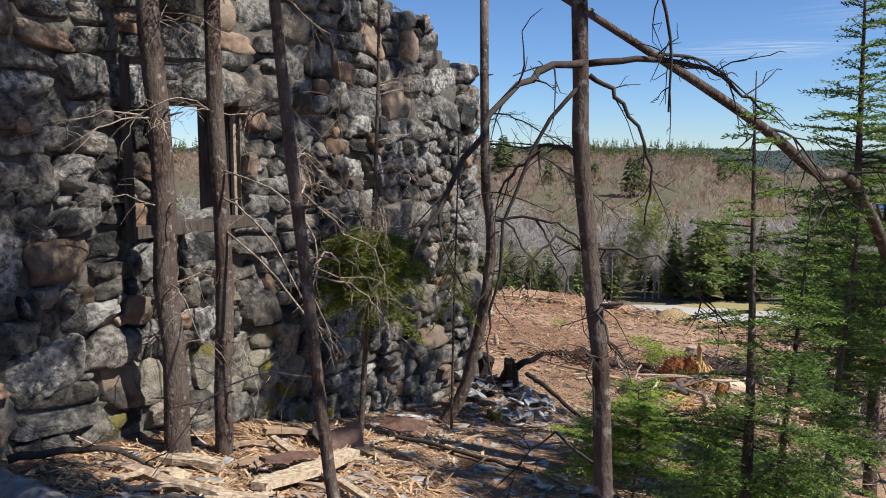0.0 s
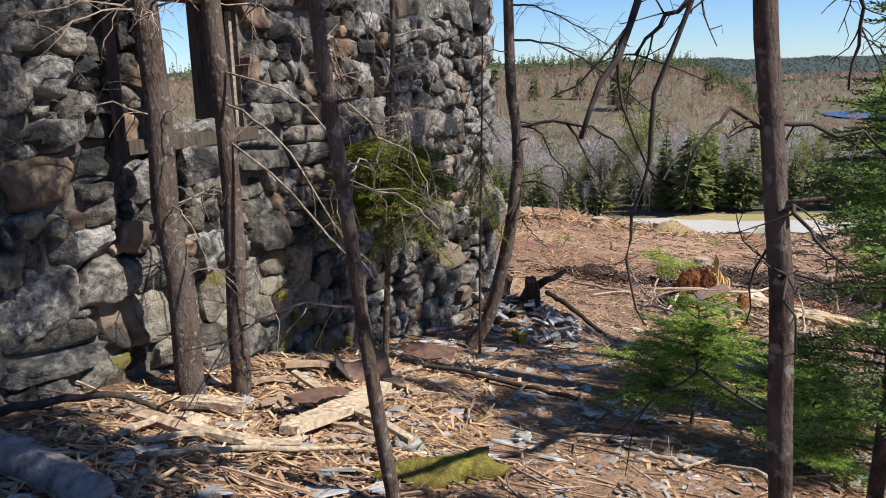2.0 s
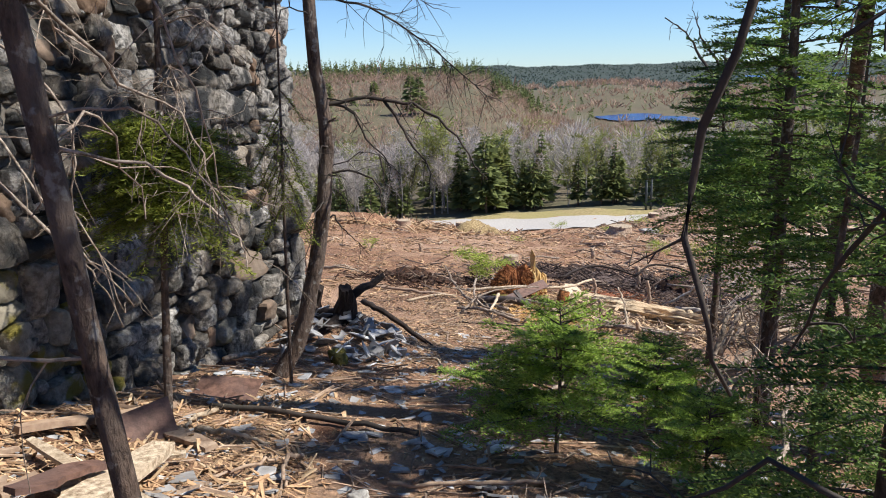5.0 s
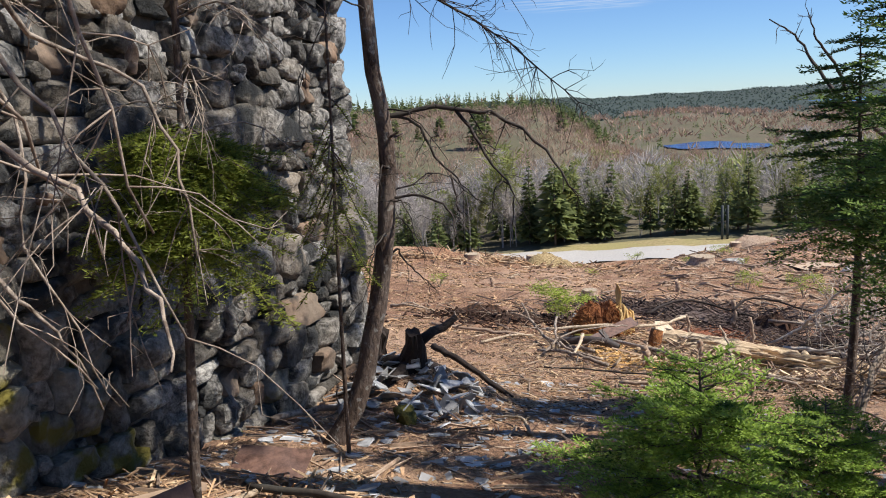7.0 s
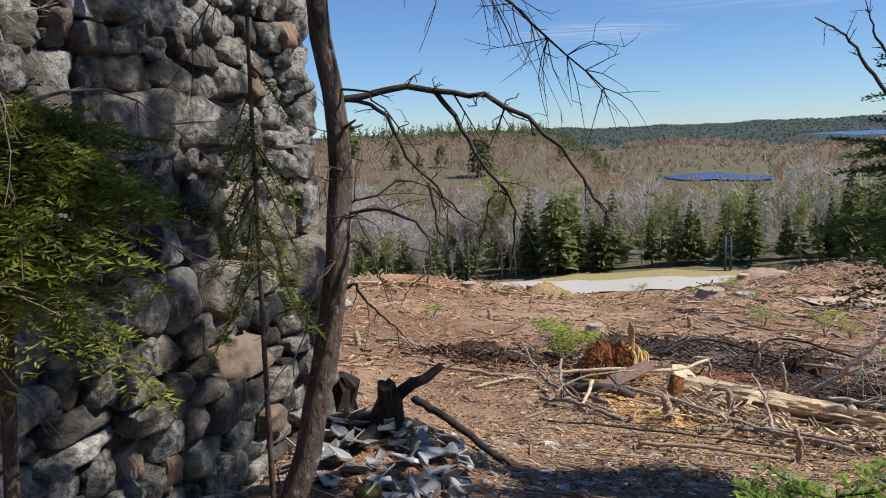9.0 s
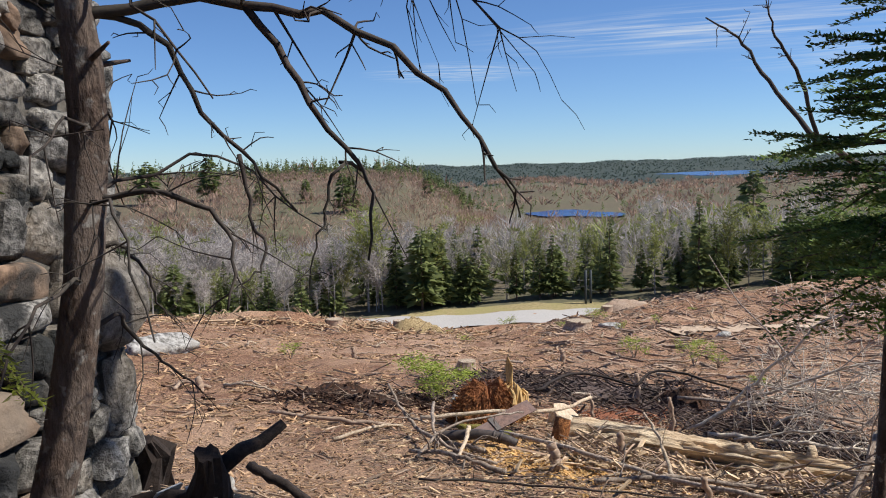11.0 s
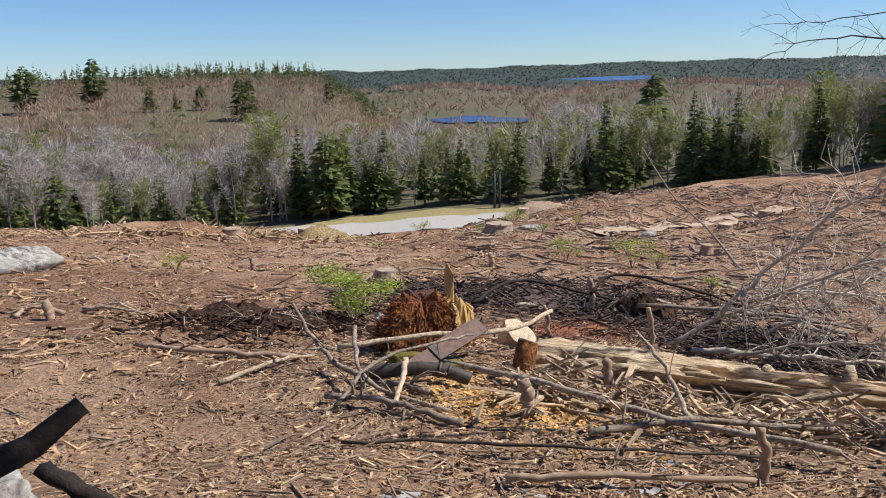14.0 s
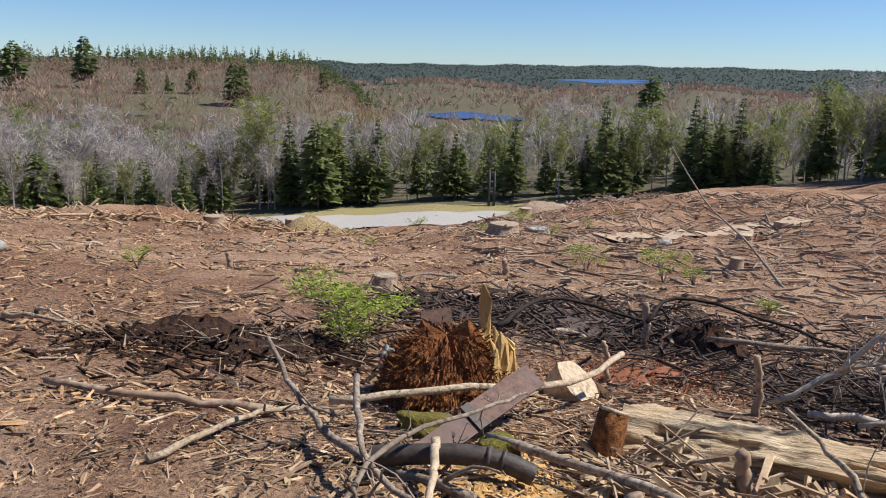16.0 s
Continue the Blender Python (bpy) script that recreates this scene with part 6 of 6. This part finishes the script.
for k in range(30):
    rr = random.Random(700 + k)
    xk, yk, ak, lk = rr.uniform(-2.0, 3.6), rr.uniform(3.2, 10.5), rr.uniform(0, 6.28), rr.uniform(0.3, 0.9)
    if (xk - WALL_AT[0]) * WALL_N[0] + (yk - WALL_AT[1]) * WALL_N[1] < 0.9 or abs(xk - 0.4) < 0.25:
        continue
    stick("fallen_branch", "dead brown stick on the forest floor", [(xk, yk, 0.03), (xk + lk * 0.5 * math.cos(ak), yk + lk * 0.5 * math.sin(ak), 0.07), (xk + lk * math.cos(ak + 0.2), yk + lk * math.sin(ak + 0.2), 0.03)], rr.uniform(0.010, 0.024), 0.009, rr.choice((M_TWIG, M_LITTER, M_WOOD)), 720 + k, 3, 0.2, G_WOOD)
stick("birch_log", "fallen white birch log on the forest floor", [(-2.7, 5.0, 0.10), (-2.1, 4.65, 0.10), (-1.45, 4.25, 0.08)], 0.10, 0.085, M_BIRCH, 36, 0, 0.2, "", "log", 14)


def rock(label, at, size, material, seed, sink=0.3, category="rock"):
    me = rounded_stone(seed, 5, 4.5, 0.10).mesh("rock", material)
    ob = tagged(new("rock", me), label, category)
    ob.matrix_basis = Matrix.Translation((at[0], at[1], float(gz(*at)) + size[2] * (0.5 - sink))) @ Matrix.Rotation(seed, 4, "Z") @ Matrix.Diagonal((*size, 1))


rock("large pale granite boulder on the clearing", (-0.62, 26.5), (2.0, 1.3, 0.74), M_ROCK, 35, 0.42)
rock("rock cushioned with yellow-green moss", (-0.10, 5.42), (0.80, 0.38, 0.30), M_MOSS, 13, 0.5)
rock("mossy brown rock beside the slates", (0.55, 10.3), (0.3, 0.22, 0.2), M_MOSS, 14)
rock("small white stone on the path", (0.42, 6.6), (0.14, 0.11, 0.1), M_ROCK, 15)
rock("small white stone on the path", (-0.32, 5.9), (0.2, 0.14, 0.14), M_ROCK, 16)
rock("pale stone beside the snag", (0.75, 12.9), (0.35, 0.3, 0.25), M_ROCK, 17)
rock("pale stone beside the flat stump", (15.8, 35.2), (1.0, 0.6, 0.4), M_ROCK, 18)
rock("grey stone on the far slope", (19.5, 33.0), (0.7, 0.6, 0.4), M_ROCK, 19)
rock("moss cushion among the slash", (4.0, 15.3), (0.35, 0.28, 0.2), M_MOSS, 20, category="moss")
rock("moss cushion under the rusted plate", (3.75, 15.9), (0.4, 0.3, 0.2), M_MOSS, 21, category="moss")
rock("white lime-stained stone beside the rotten stump", (3.98, 17.2), (0.20, 0.16, 0.50), M_ROCK, 22, 0.2)


def cut_stump(label, at, r, h, material, seed):
    rng = np.random.default_rng(seed)
    base = np.array((at[0], at[1], float(gz(*at))))
    t = thing("cut_stump", label, "stump", "cut stumps on the clearing", tuple(base))
    b = Builder()
    b.tube(np.array([(0, 0, -0.15), (0, 0, 0.06), (0.02, 0, h * 0.6), (0.03, 0, h)]), (r * 1.6, r * 1.15, r, r * 0.97), 18, False, 0.07, rng)
    part("bole", b, M_LITTER, t)
    b = Builder()
    b.tube(np.array([(0.03, 0, h - 0.03), (0.03, 0, h + 0.005)]), r * 0.98, 18, True)
    part("cut_face", b, M_WOOD, t, "pale sawn face", smooth=False)


cut_stump("broad pale cut stump with spreading roots", (14.2, 34.7), 0.50, 0.36, M_WOOD, 1)
for k, (sx, sy, sr, sh) in enumerate(((5.9, 43.0, 0.38, 0.5), (9.3, 44.6, 0.28, 0.5), (10.0, 44.8, 0.22, 0.55), (20.5, 44.5, 0.3, 0.4), (6.0, 23.2, 0.2, 0.25), (24.0, 34.0, 0.3, 0.35), (30.0, 38.0, 0.3, 0.35), (17.0, 27.0, 0.18, 0.3))):
    cut_stump("cut stump bleached by weather", (sx, sy), sr, sh, M_WOOD, 10 + k)


def mound(label, at, size, material, seed, name="mound"):
    """A heap of earth and roots."""
    rng = np.random.default_rng(seed)
    n, seg = 9, 28
    s = np.linspace(0, 1, n)[:, None]
    ang = (np.arange(seg) / seg * 2 * math.pi)[None, :]
    rad = (1 - s) * (1 + 0.15 * np.sin(3 * ang + seed) + 0.1 * np.sin(7 * ang))
    x, y = at[0] + size[0] * rad * np.cos(ang), at[1] + size[1] * rad * np.sin(ang)
    z = gz(x, y) - 0.05 + size[2] * np.sin(s * 1.57) ** 0.8 + rng.normal(0, min(size[2] * 0.15, 0.04), (n, seg)) * (s > 0.05)
    b = Builder()
    b.add(np.stack([x, y, z], 2).reshape(-1, 3), [(i * seg + j, i * seg + (j + 1) % seg, (i + 1) * seg + (j + 1) % seg, (i + 1) * seg + j) for i in range(n - 1) for j in range(seg)])
    tagged(part(name, b, material), label, "mound")


M_STRAW = mat("straw_and_roots", ((0.17, 0.11, 0.05), (0.48, 0.37, 0.20), (0.32, 0.24, 0.12)), 12, 1.0, 0.95, 1.0, hard=0.12, depth=0.08)
mound("straw-coloured heap of grass and roots", (10.2, 44.2), (1.35, 1.0, 0.85), M_STRAW, 3, "grass_mound")
mound("low ridge of pushed soil and slash", (3.6, 43.8), (3.6, 1.5, 0.75), M_GROUND, 4, "soil_mound")
mound("dark upturned root plate of peat", (2.75, 19.5), (0.8, 0.5, 0.20), M_PEAT, 5, "root_mound")
mound("dark upturned root plate of peat", (3.3, 18.7), (0.8, 0.55, 0.14), M_PEAT, 6, "root_mound")
mound("charred heap of brush", (7.6, 20.0), (1.9, 1.2, 0.14), M_DARKSLASH, 7, "burnt_mound")
mound("charred root with moss", (8.3, 18.3), (0.4, 0.6, 0.34), M_PEAT, 8, "mossy_root")
mound("rust-red heap of dead needles", (6.45, 17.1), (0.75, 0.5, 0.09), M_REDFERN, 9, "needle_mound")
mound("heap of old logs beside the road", (22.5, 47.5), (2.2, 1.0, 0.7), M_LITTER, 10, "log_mound")


# ---- brushwood, saplings and shrubs ----
def brush(label, pts_list, seed, twig_n, twig_l, material):
    rng = np.random.default_rng(seed)
    t = thing("fallen_brush", label, "brush")
    for pts, r in pts_list:
        q = bend(pts, 16)
        q[1:] += rng.standard_normal((15, 3)) * 0.02
        b = Builder()
        b.tube(q, np.linspace(r, r * 0.3, 16), 7, True, 0.08, rng)
        twigs(b, q, r * 0.30, rng, twig_n, twig_l, 0.25, 4, 3)
        part("limb", b, material, t)


gb = float(gz(7.2, 15.6))
brush("fallen grey tree top with a tangle of bare twigs", [
    ([(6.91, 16.05, gb + 0.05), (7.55, 15.65, gb + 0.50), (7.95, 15.3, gb + 0.78), (8.6, 14.7, gb + 1.15), (9.6, 13.9, gb + 1.3)], 0.030),
    ([(7.35, 15.75, gb + 0.40), (7.66, 15.4, gb + 0.95), (8.15, 14.8, gb + 1.75), (8.6, 14.4, gb + 2.2)], 0.026),
    ([(7.0, 15.7, gb + 0.10), (8.0, 14.9, gb + 0.10), (9.2, 14.2, gb + 0.0)], 0.036),
    ([(7.6, 15.6, gb + 0.45), (8.3, 15.6, gb + 0.6), (9.3, 15.3, gb + 0.5)], 0.026),
    ([(7.2, 15.4, gb + 0.1), (7.9, 14.6, gb + 0.4), (8.6, 13.8, gb + 0.35)], 0.022),
    ([(8.2, 15.9, gb + 0.0), (8.9, 15.5, gb + 0.5), (9.9, 15.6, gb + 0.8)], 0.022)], 5, 46, 0.70, M_GREYTWIG)
brush("low tangle of grey dead twigs under firs", [
    ([(3.0, 7.6, -0.9), (3.6, 7.9, -0.4), (4.4, 8.3, -0.3)], 0.03), ([(3.4, 8.6, -1.1), (4.2, 8.8, -0.6), (5.2, 9.4, -0.6)], 0.03),
    ([(4.2, 9.6, -1.3), (4.8, 10.2, -0.7), (5.8, 10.6, -0.7)], 0.03), ([(2.9, 6.6, -0.7), (3.3, 7.1, -0.2), (3.2, 7.8, -0.4)], 0.022)], 6, 22, 0.55, M_TWIG)
brush("low tangle of grey dead twigs beyond the firs", [
    ([(5.0, 10.8, -1.5), (5.8, 11.3, -0.9), (6.8, 11.9, -1.0)], 0.035), ([(6.0, 12.2, -1.9), (6.9, 12.6, -1.3), (7.8, 13.1, -1.4)], 0.035), ([(4.6, 9.9, -1.4), (5.4, 10.4, -1.0), (5.6, 11.4, -1.2)], 0.03)], 7, 24, 0.6, M_TWIG)


def shrub(label, at, h, r, n, seed, material=None):
    rng = np.random.default_rng(seed)
    base = (at[0], at[1], float(gz(*at)))
    t = thing("shrub", label, "shrub", "fresh green shrubs on the clearing", base)
    bs, bl = Builder(), Builder()
    for k in range(9):
        a = rng.uniform(0, 6.28)
        tip = np.array((r * 0.8 * math.cos(a), r * 0.8 * math.sin(a), h * rng.uniform(0.6, 1.0)))
        q = bend([(0, 0, -0.05), tip * (0.35, 0.35, 0.6), tip], 6)
        bs.tube(q, np.linspace(0.010, 0.003, 6), 4, False)
    m = n
    a, zz = rng.uniform(0, 6.28, m), rng.uniform(0.35, 1.0, m)
    rr = r * np.sqrt(rng.random(m)) * (0.5 + 0.6 * zz)
    clump = rng.integers(0, 16, m)
    ca, cr, cz = rng.uniform(0, 6.28, 16), r * np.sqrt(rng.random(16)), rng.uniform(0.30, 0.95, 16)
    p = np.stack([cr[clump] * np.cos(ca[clump]), cr[clump] * np.sin(ca[clump]), h * cz[clump]], 1) * 0.8 + 0.2 * np.stack([rr * np.cos(a), rr * np.sin(a), h * zz], 1) + rng.normal(0, 0.11 * r, (m, 3)) * (1, 1, 0.35 * h / r)
    w = unit(rng.standard_normal((m, 3)) * (1, 1, 0.35))
    bl.blades(p, w, unit(np.cross(w, rng.standard_normal((m, 3)))), rng.uniform(0.03, 0.09, m), rng.uniform(0.010, 0.024, m))
    part("stem", bs, M_TWIG, t)
    part("foliage", bl, material or M_SHRUB, t, smooth=False)


shrub("bright green bushy sapling on a thin stem", (4.15, 18.9), 0.72, 0.78, 2100, 1)
shrub("small green seedling on the far slope", (12.4, 24.2), 0.75, 0.55, 700, 2)
shrub("small green seedling on the far slope", (11.6, 25.8), 0.6, 0.5, 500, 3)
shrub("small green shrub by the boulder", (2.4, 25.2), 0.4, 0.3, 300, 4)
shrub("small green shrub by the road", (16.4, 37.6), 0.7, 0.6, 600, 5)
shrub("small green shrub by the road", (14.0, 42.0), 0.7, 0.5, 500, 6)
for k in range(12):
    rr = random.Random(40 + k)
    xk, yk = (float(c) for c in polar(rr.uniform(15, 58), rr.uniform(14, 46)))
    shrub("low green seedling among slash", (xk, yk), rr.uniform(0.25, 0.5), rr.uniform(0.2, 0.45), 220, 60 + k)


def sign_post():
    x, y = (float(c) for c in polar(26.6, 100))
    z = float(gz(x, y))
    t = thing("sign_post", "dark roadside sign on two posts seen from behind", "sign", "", (x, y, z))
    for dx in (-0.35, 0.35):
        b = Builder()
        b.tube(np.array([(dx, 0, -0.3), (dx, 0, 2.0), (dx, 0, 4.2)]), 0.16, 8)
        part("post", b, M_POST, t)


sign_post()


# ---- hanging cedar, dead limbs and the leaning pole ----
def cedar():
    rng = np.random.default_rng(91)
    base = np.array((-0.78, 8.2, float(gz(-0.78, 8.2))))
    t = thing("cedar_sapling", "dark green drooping cedar sapling before the wall", "tree", "", tuple(base))
    b = Builder()
    ln = bend([(0, 0, -0.1), (0.06, 0.02, 0.9), (0.14, 0.0, 2.0), (0.20, 0.0, 3.4), (0.22, 0.0, 4.6)], 14)
    b.tube(ln, np.linspace(0.032, 0.012, 14), 8, True, 0.05, rng)
    part("trunk", b, M_BARK, t)
    bw, bn = Builder(), Builder()
    for k in range(120):
        z = rng.uniform(1.5, 2.15)
        a = rng.uniform(0, 6.28)
        p = np.array((np.interp(z, ln[:, 2], ln[:, 0]), 0, z))
        way = unit(np.array((math.cos(a), math.sin(a) * 0.9, rng.uniform(-0.5, 0.3))))
        bough(bn, bw, p, way, rng.uniform(0.25, 0.64), rng, 0.045, 0.009, 0.0135, 0.5)
    tagged(part("branchwork", bw, M_BARK, t), kind="stuff")
    part("crown", bn, M_CEDAR, t, smooth=False)
    for k in range(16):
        z = rng.uniform(1.6, 4.4)
        a = rng.uniform(0, 6.28)
        p = np.array((np.interp(z, ln[:, 2], ln[:, 0]), 0, z))
        L = rng.uniform(0.4, 0.9)
        q = bend([p, p + np.array((math.cos(a) * L * 0.5, math.sin(a) * L * 0.5, 0.05)), p + np.array((math.cos(a) * L, math.sin(a) * L, -0.35 * L))], 8)
        lb = Builder()
        lb.tube(q, np.linspace(0.007, 0.002, 8), 4, False)
        twigs(lb, q, 0.003, rng, 9, 0.3)
        part("branch", lb, M_TWIG, t)
    # a second drooping spray at the corner
    base = np.array((0.10, 8.95, float(gz(0.10, 8.95))))
    t = thing("cedar_sapling", "thin cedar sapling with hanging green sprays at the corner", "tree", "", tuple(base))
    b = Builder()
    ln = bend([(-0.02, 0.1, -0.1), (0.0, 0.0, 1.0), (0.03, -0.1, 2.2), (0.05, -0.1, 3.2)], 10)
    b.tube(ln, np.linspace(0.016, 0.006, 10), 6)
    part("trunk", b, M_BARK, t)
    bw, bn = Builder(), Builder()
    for k in range(20):
        z = rng.uniform(1.5, 2.45)
        a = rng.uniform(0, 6.28)
        p = np.array((np.interp(z, ln[:, 2], ln[:, 0]), np.interp(z, ln[:, 2], ln[:, 1]), z))
        bough(bn, bw, p, unit(np.array((math.cos(a), math.sin(a), -0.5))), rng.uniform(0.2, 0.36), rng, 0.04, 0.008, 0.012, 1.2)
    tagged(part("branchwork", bw, M_BARK, t), kind="stuff")
    part("crown", bn, M_CEDAR, t, smooth=False)


M_CEDAR = leafy("cedar_sprays", (0.045, 0.070, 0.014), (0.30, 0.34, 0.06), 5.0, 0.35, 0.5)
cedar()


def leaning_pole():
    rng = np.random.default_rng(95)
    t = thing("leaning_pole", "fallen bare birch pole leaning across firs", "tree")
    a, e = np.array((3.24, 6.6, 1.95)), np.array((1.75, 4.6, 2.55))
    q = bend([a + (a - e) * 1.6 - (0, 0, 1.5), a, (a + e) / 2 - (0, 0, 0.02), e, (0.85, 4.3, 3.05)], 18)
    b = Builder()
    b.tube(q, np.linspace(0.05, 0.016, 18), 9, True, 0.05, rng)
    part("bole", b, M_BARK, t)
    for k in range(6):
        lb = Builder()
        i = rng.integers(4, 17)
        d = unit(rng.standard_normal(3) * (1, 1, 0.4) - (0, 0, 0.3))
        ln = bend([q[i], q[i] + d * 0.3, q[i] + d * 0.6 - (0, 0, 0.15)], 7)
        lb.tube(ln, np.linspace(0.010, 0.003, 7), 5, False)
        twigs(lb, ln, 0.004, rng, 6, 0.25)
        part("branch", lb, M_TWIG_DARK, t)


leaning_pole()


def dead_top():
    """The dead forked top of a tree at the edge of the firs."""
    g = float(gz(7.75, 11.9))
    bare_tree("dead forked tree top above the firs", [(7.75, 11.9, g), (7.2, 12.3, 0.2), (6.28, 12.96, 1.3)], 0.05, 0.03, 61,
              limbs=[([(6.3, 12.95, 1.2), (6.08, 13.4, 1.85), (5.86, 13.6, 2.28), (5.63, 13.79, 2.51)], 0.028, 5, 0.25), ([(6.3, 12.95, 1.2), (6.02, 12.9, 1.82), (5.76, 12.86, 2.12), (5.62, 12.85, 2.42)], 0.026, 6, 0.25)], dead=5, dead_len=0.6, z_from=0.4, twig_mat=M_TWIG_DARK)


dead_top()


# ---- thin high cloud ----
def cloud(az, r, z, half_w, half_h, seed):
    m = bpy.data.materials.new("thin_cloud")
    m.use_nodes = True
    n, l = m.node_tree.nodes, m.node_tree.links
    n.remove(n["Principled BSDF"])
    tc = n.new("ShaderNodeTexCoord")
    mp = n.new("ShaderNodeMapping")
    mp.inputs["Scale"].default_value = (1.3, 5.0, 1.0)
    mp.inputs["Location"].default_value = (seed, seed * 2.3, 0)
    noi = n.new("ShaderNodeTexNoise")
    noi.inputs["Scale"].default_value, noi.inputs["Detail"].default_value = 1.6, 6
    l.new(tc.outputs["Object"], mp.inputs["Vector"])
    l.new(mp.outputs[0], noi.inputs["Vector"])
    grad = n.new("ShaderNodeTexGradient")
    grad.gradient_type = "SPHERICAL"
    l.new(tc.outputs["Object"], grad.inputs["Vector"])
    ramp = n.new("ShaderNodeMapRange")
    ramp.inputs["From Min"].default_value, ramp.inputs["From Max"].default_value = 0.42, 0.78
    l.new(noi.outputs[0], ramp.inputs["Value"])
    mul = n.new("ShaderNodeMath")
    mul.operation = "MULTIPLY"
    l.new(ramp.outputs[0], mul.inputs[0])
    l.new(grad.outputs["Fac"], mul.inputs[1])
    half = n.new("ShaderNodeMath")
    half.operation = "MULTIPLY"
    half.inputs[1].default_value = 1.1
    l.new(mul.outputs[0], half.inputs[0])
    tr, em, mx = n.new("ShaderNodeBsdfTransparent"), n.new("ShaderNodeEmission"), n.new("ShaderNodeMixShader")
    em.inputs["Color"].default_value, em.inputs["Strength"].default_value = (0.86, 0.93, 1.0, 1), 0.68
    l.new(half.outputs[0], mx.inputs[0])
    l.new(tr.outputs[0], mx.inputs[1])
    l.new(em.outputs[0], mx.inputs[2])
    l.new(mx.outputs[0], n["Material Output"].inputs["Surface"])
    b = Builder()
    b.add([(-1, -1, 0), (1, -1, 0), (1, 1, 0), (-1, 1, 0)], [(0, 1, 2, 3)])
    ob = part("backdrop", b, m)
    x, y = (float(c) for c in polar(az, r))
    ob.matrix_basis = Matrix.Translation((x, y, z)) @ Matrix.Rotation(-radians(az), 4, "Z") @ Matrix.Rotation(radians(90), 4, "X") @ Matrix.Diagonal((half_w, half_h, 1, 1))
    ob.visible_shadow = False
    tagged(ob, "thin white streak of high cloud", "cloud", kind="structure")


cloud(34, 4200, 640, 1300, 130, 1.0)
cloud(47, 4200, 470, 900, 90, 2.0)
cloud(17, 4200, 480, 500, 60, 3.0)


def far_track():
    b = Builder()
    p = np.array([(17.6, 33.6), (19.5, 34.6), (22.0, 35.9), (25.5, 36.9), (29.0, 38.5), (33.0, 39.5)])
    q = bend(np.c_[p, np.zeros(len(p))], 24)
    d = unit(np.gradient(q, axis=0))
    sd = np.stack([-d[:, 1], d[:, 0], np.zeros(24)], 1)
    w = 0.55 + 0.2 * np.sin(np.arange(24) * 1.7)
    v = []
    for i in range(24):
        for f in (-1, 0, 1):
            c = q[i] + sd[i] * f * w[i]
            v.append((c[0], c[1], float(gz(c[0], c[1])) + 0.06))
    b.add(v, [(i * 3 + j, i * 3 + 3 + j, i * 3 + 4 + j, i * 3 + 1 + j) for i in range(23) for j in range(2)])
    tagged(part("track", b, M_TRACK), "worn pale track over the far slope", "path", kind="structure")


M_TRACK = mat("pale_soil", ((0.30, 0.21, 0.14), (0.58, 0.45, 0.33), (0.48, 0.36, 0.26)), 10, 1, 0.95, 0.6)
far_track()
g_right = float(gz(8.3, 13.6))
bare_tree("leafless sapling with fine twigs at the clearing's edge", [(8.3, 13.6, g_right), (8.2, 13.7, -0.6), (8.0, 13.8, 1.2)], 0.035, 0.012, 63,
          limbs=[([(8.0, 13.8, 0.7), (7.61, 13.99, 0.68), (7.19, 14.21, 0.70), (6.92, 14.38, 0.67), (6.7, 14.61, 0.55)], 0.010, 16, 0.35), ([(8.0, 13.8, 1.0), (7.59, 14.01, 0.91), (7.09, 14.33, 0.84), (6.8, 14.5, 0.83)], 0.008, 14, 0.3)], dead=3, dead_len=0.5, z_from=0.7, twig_mat=M_TWIG_DARK)
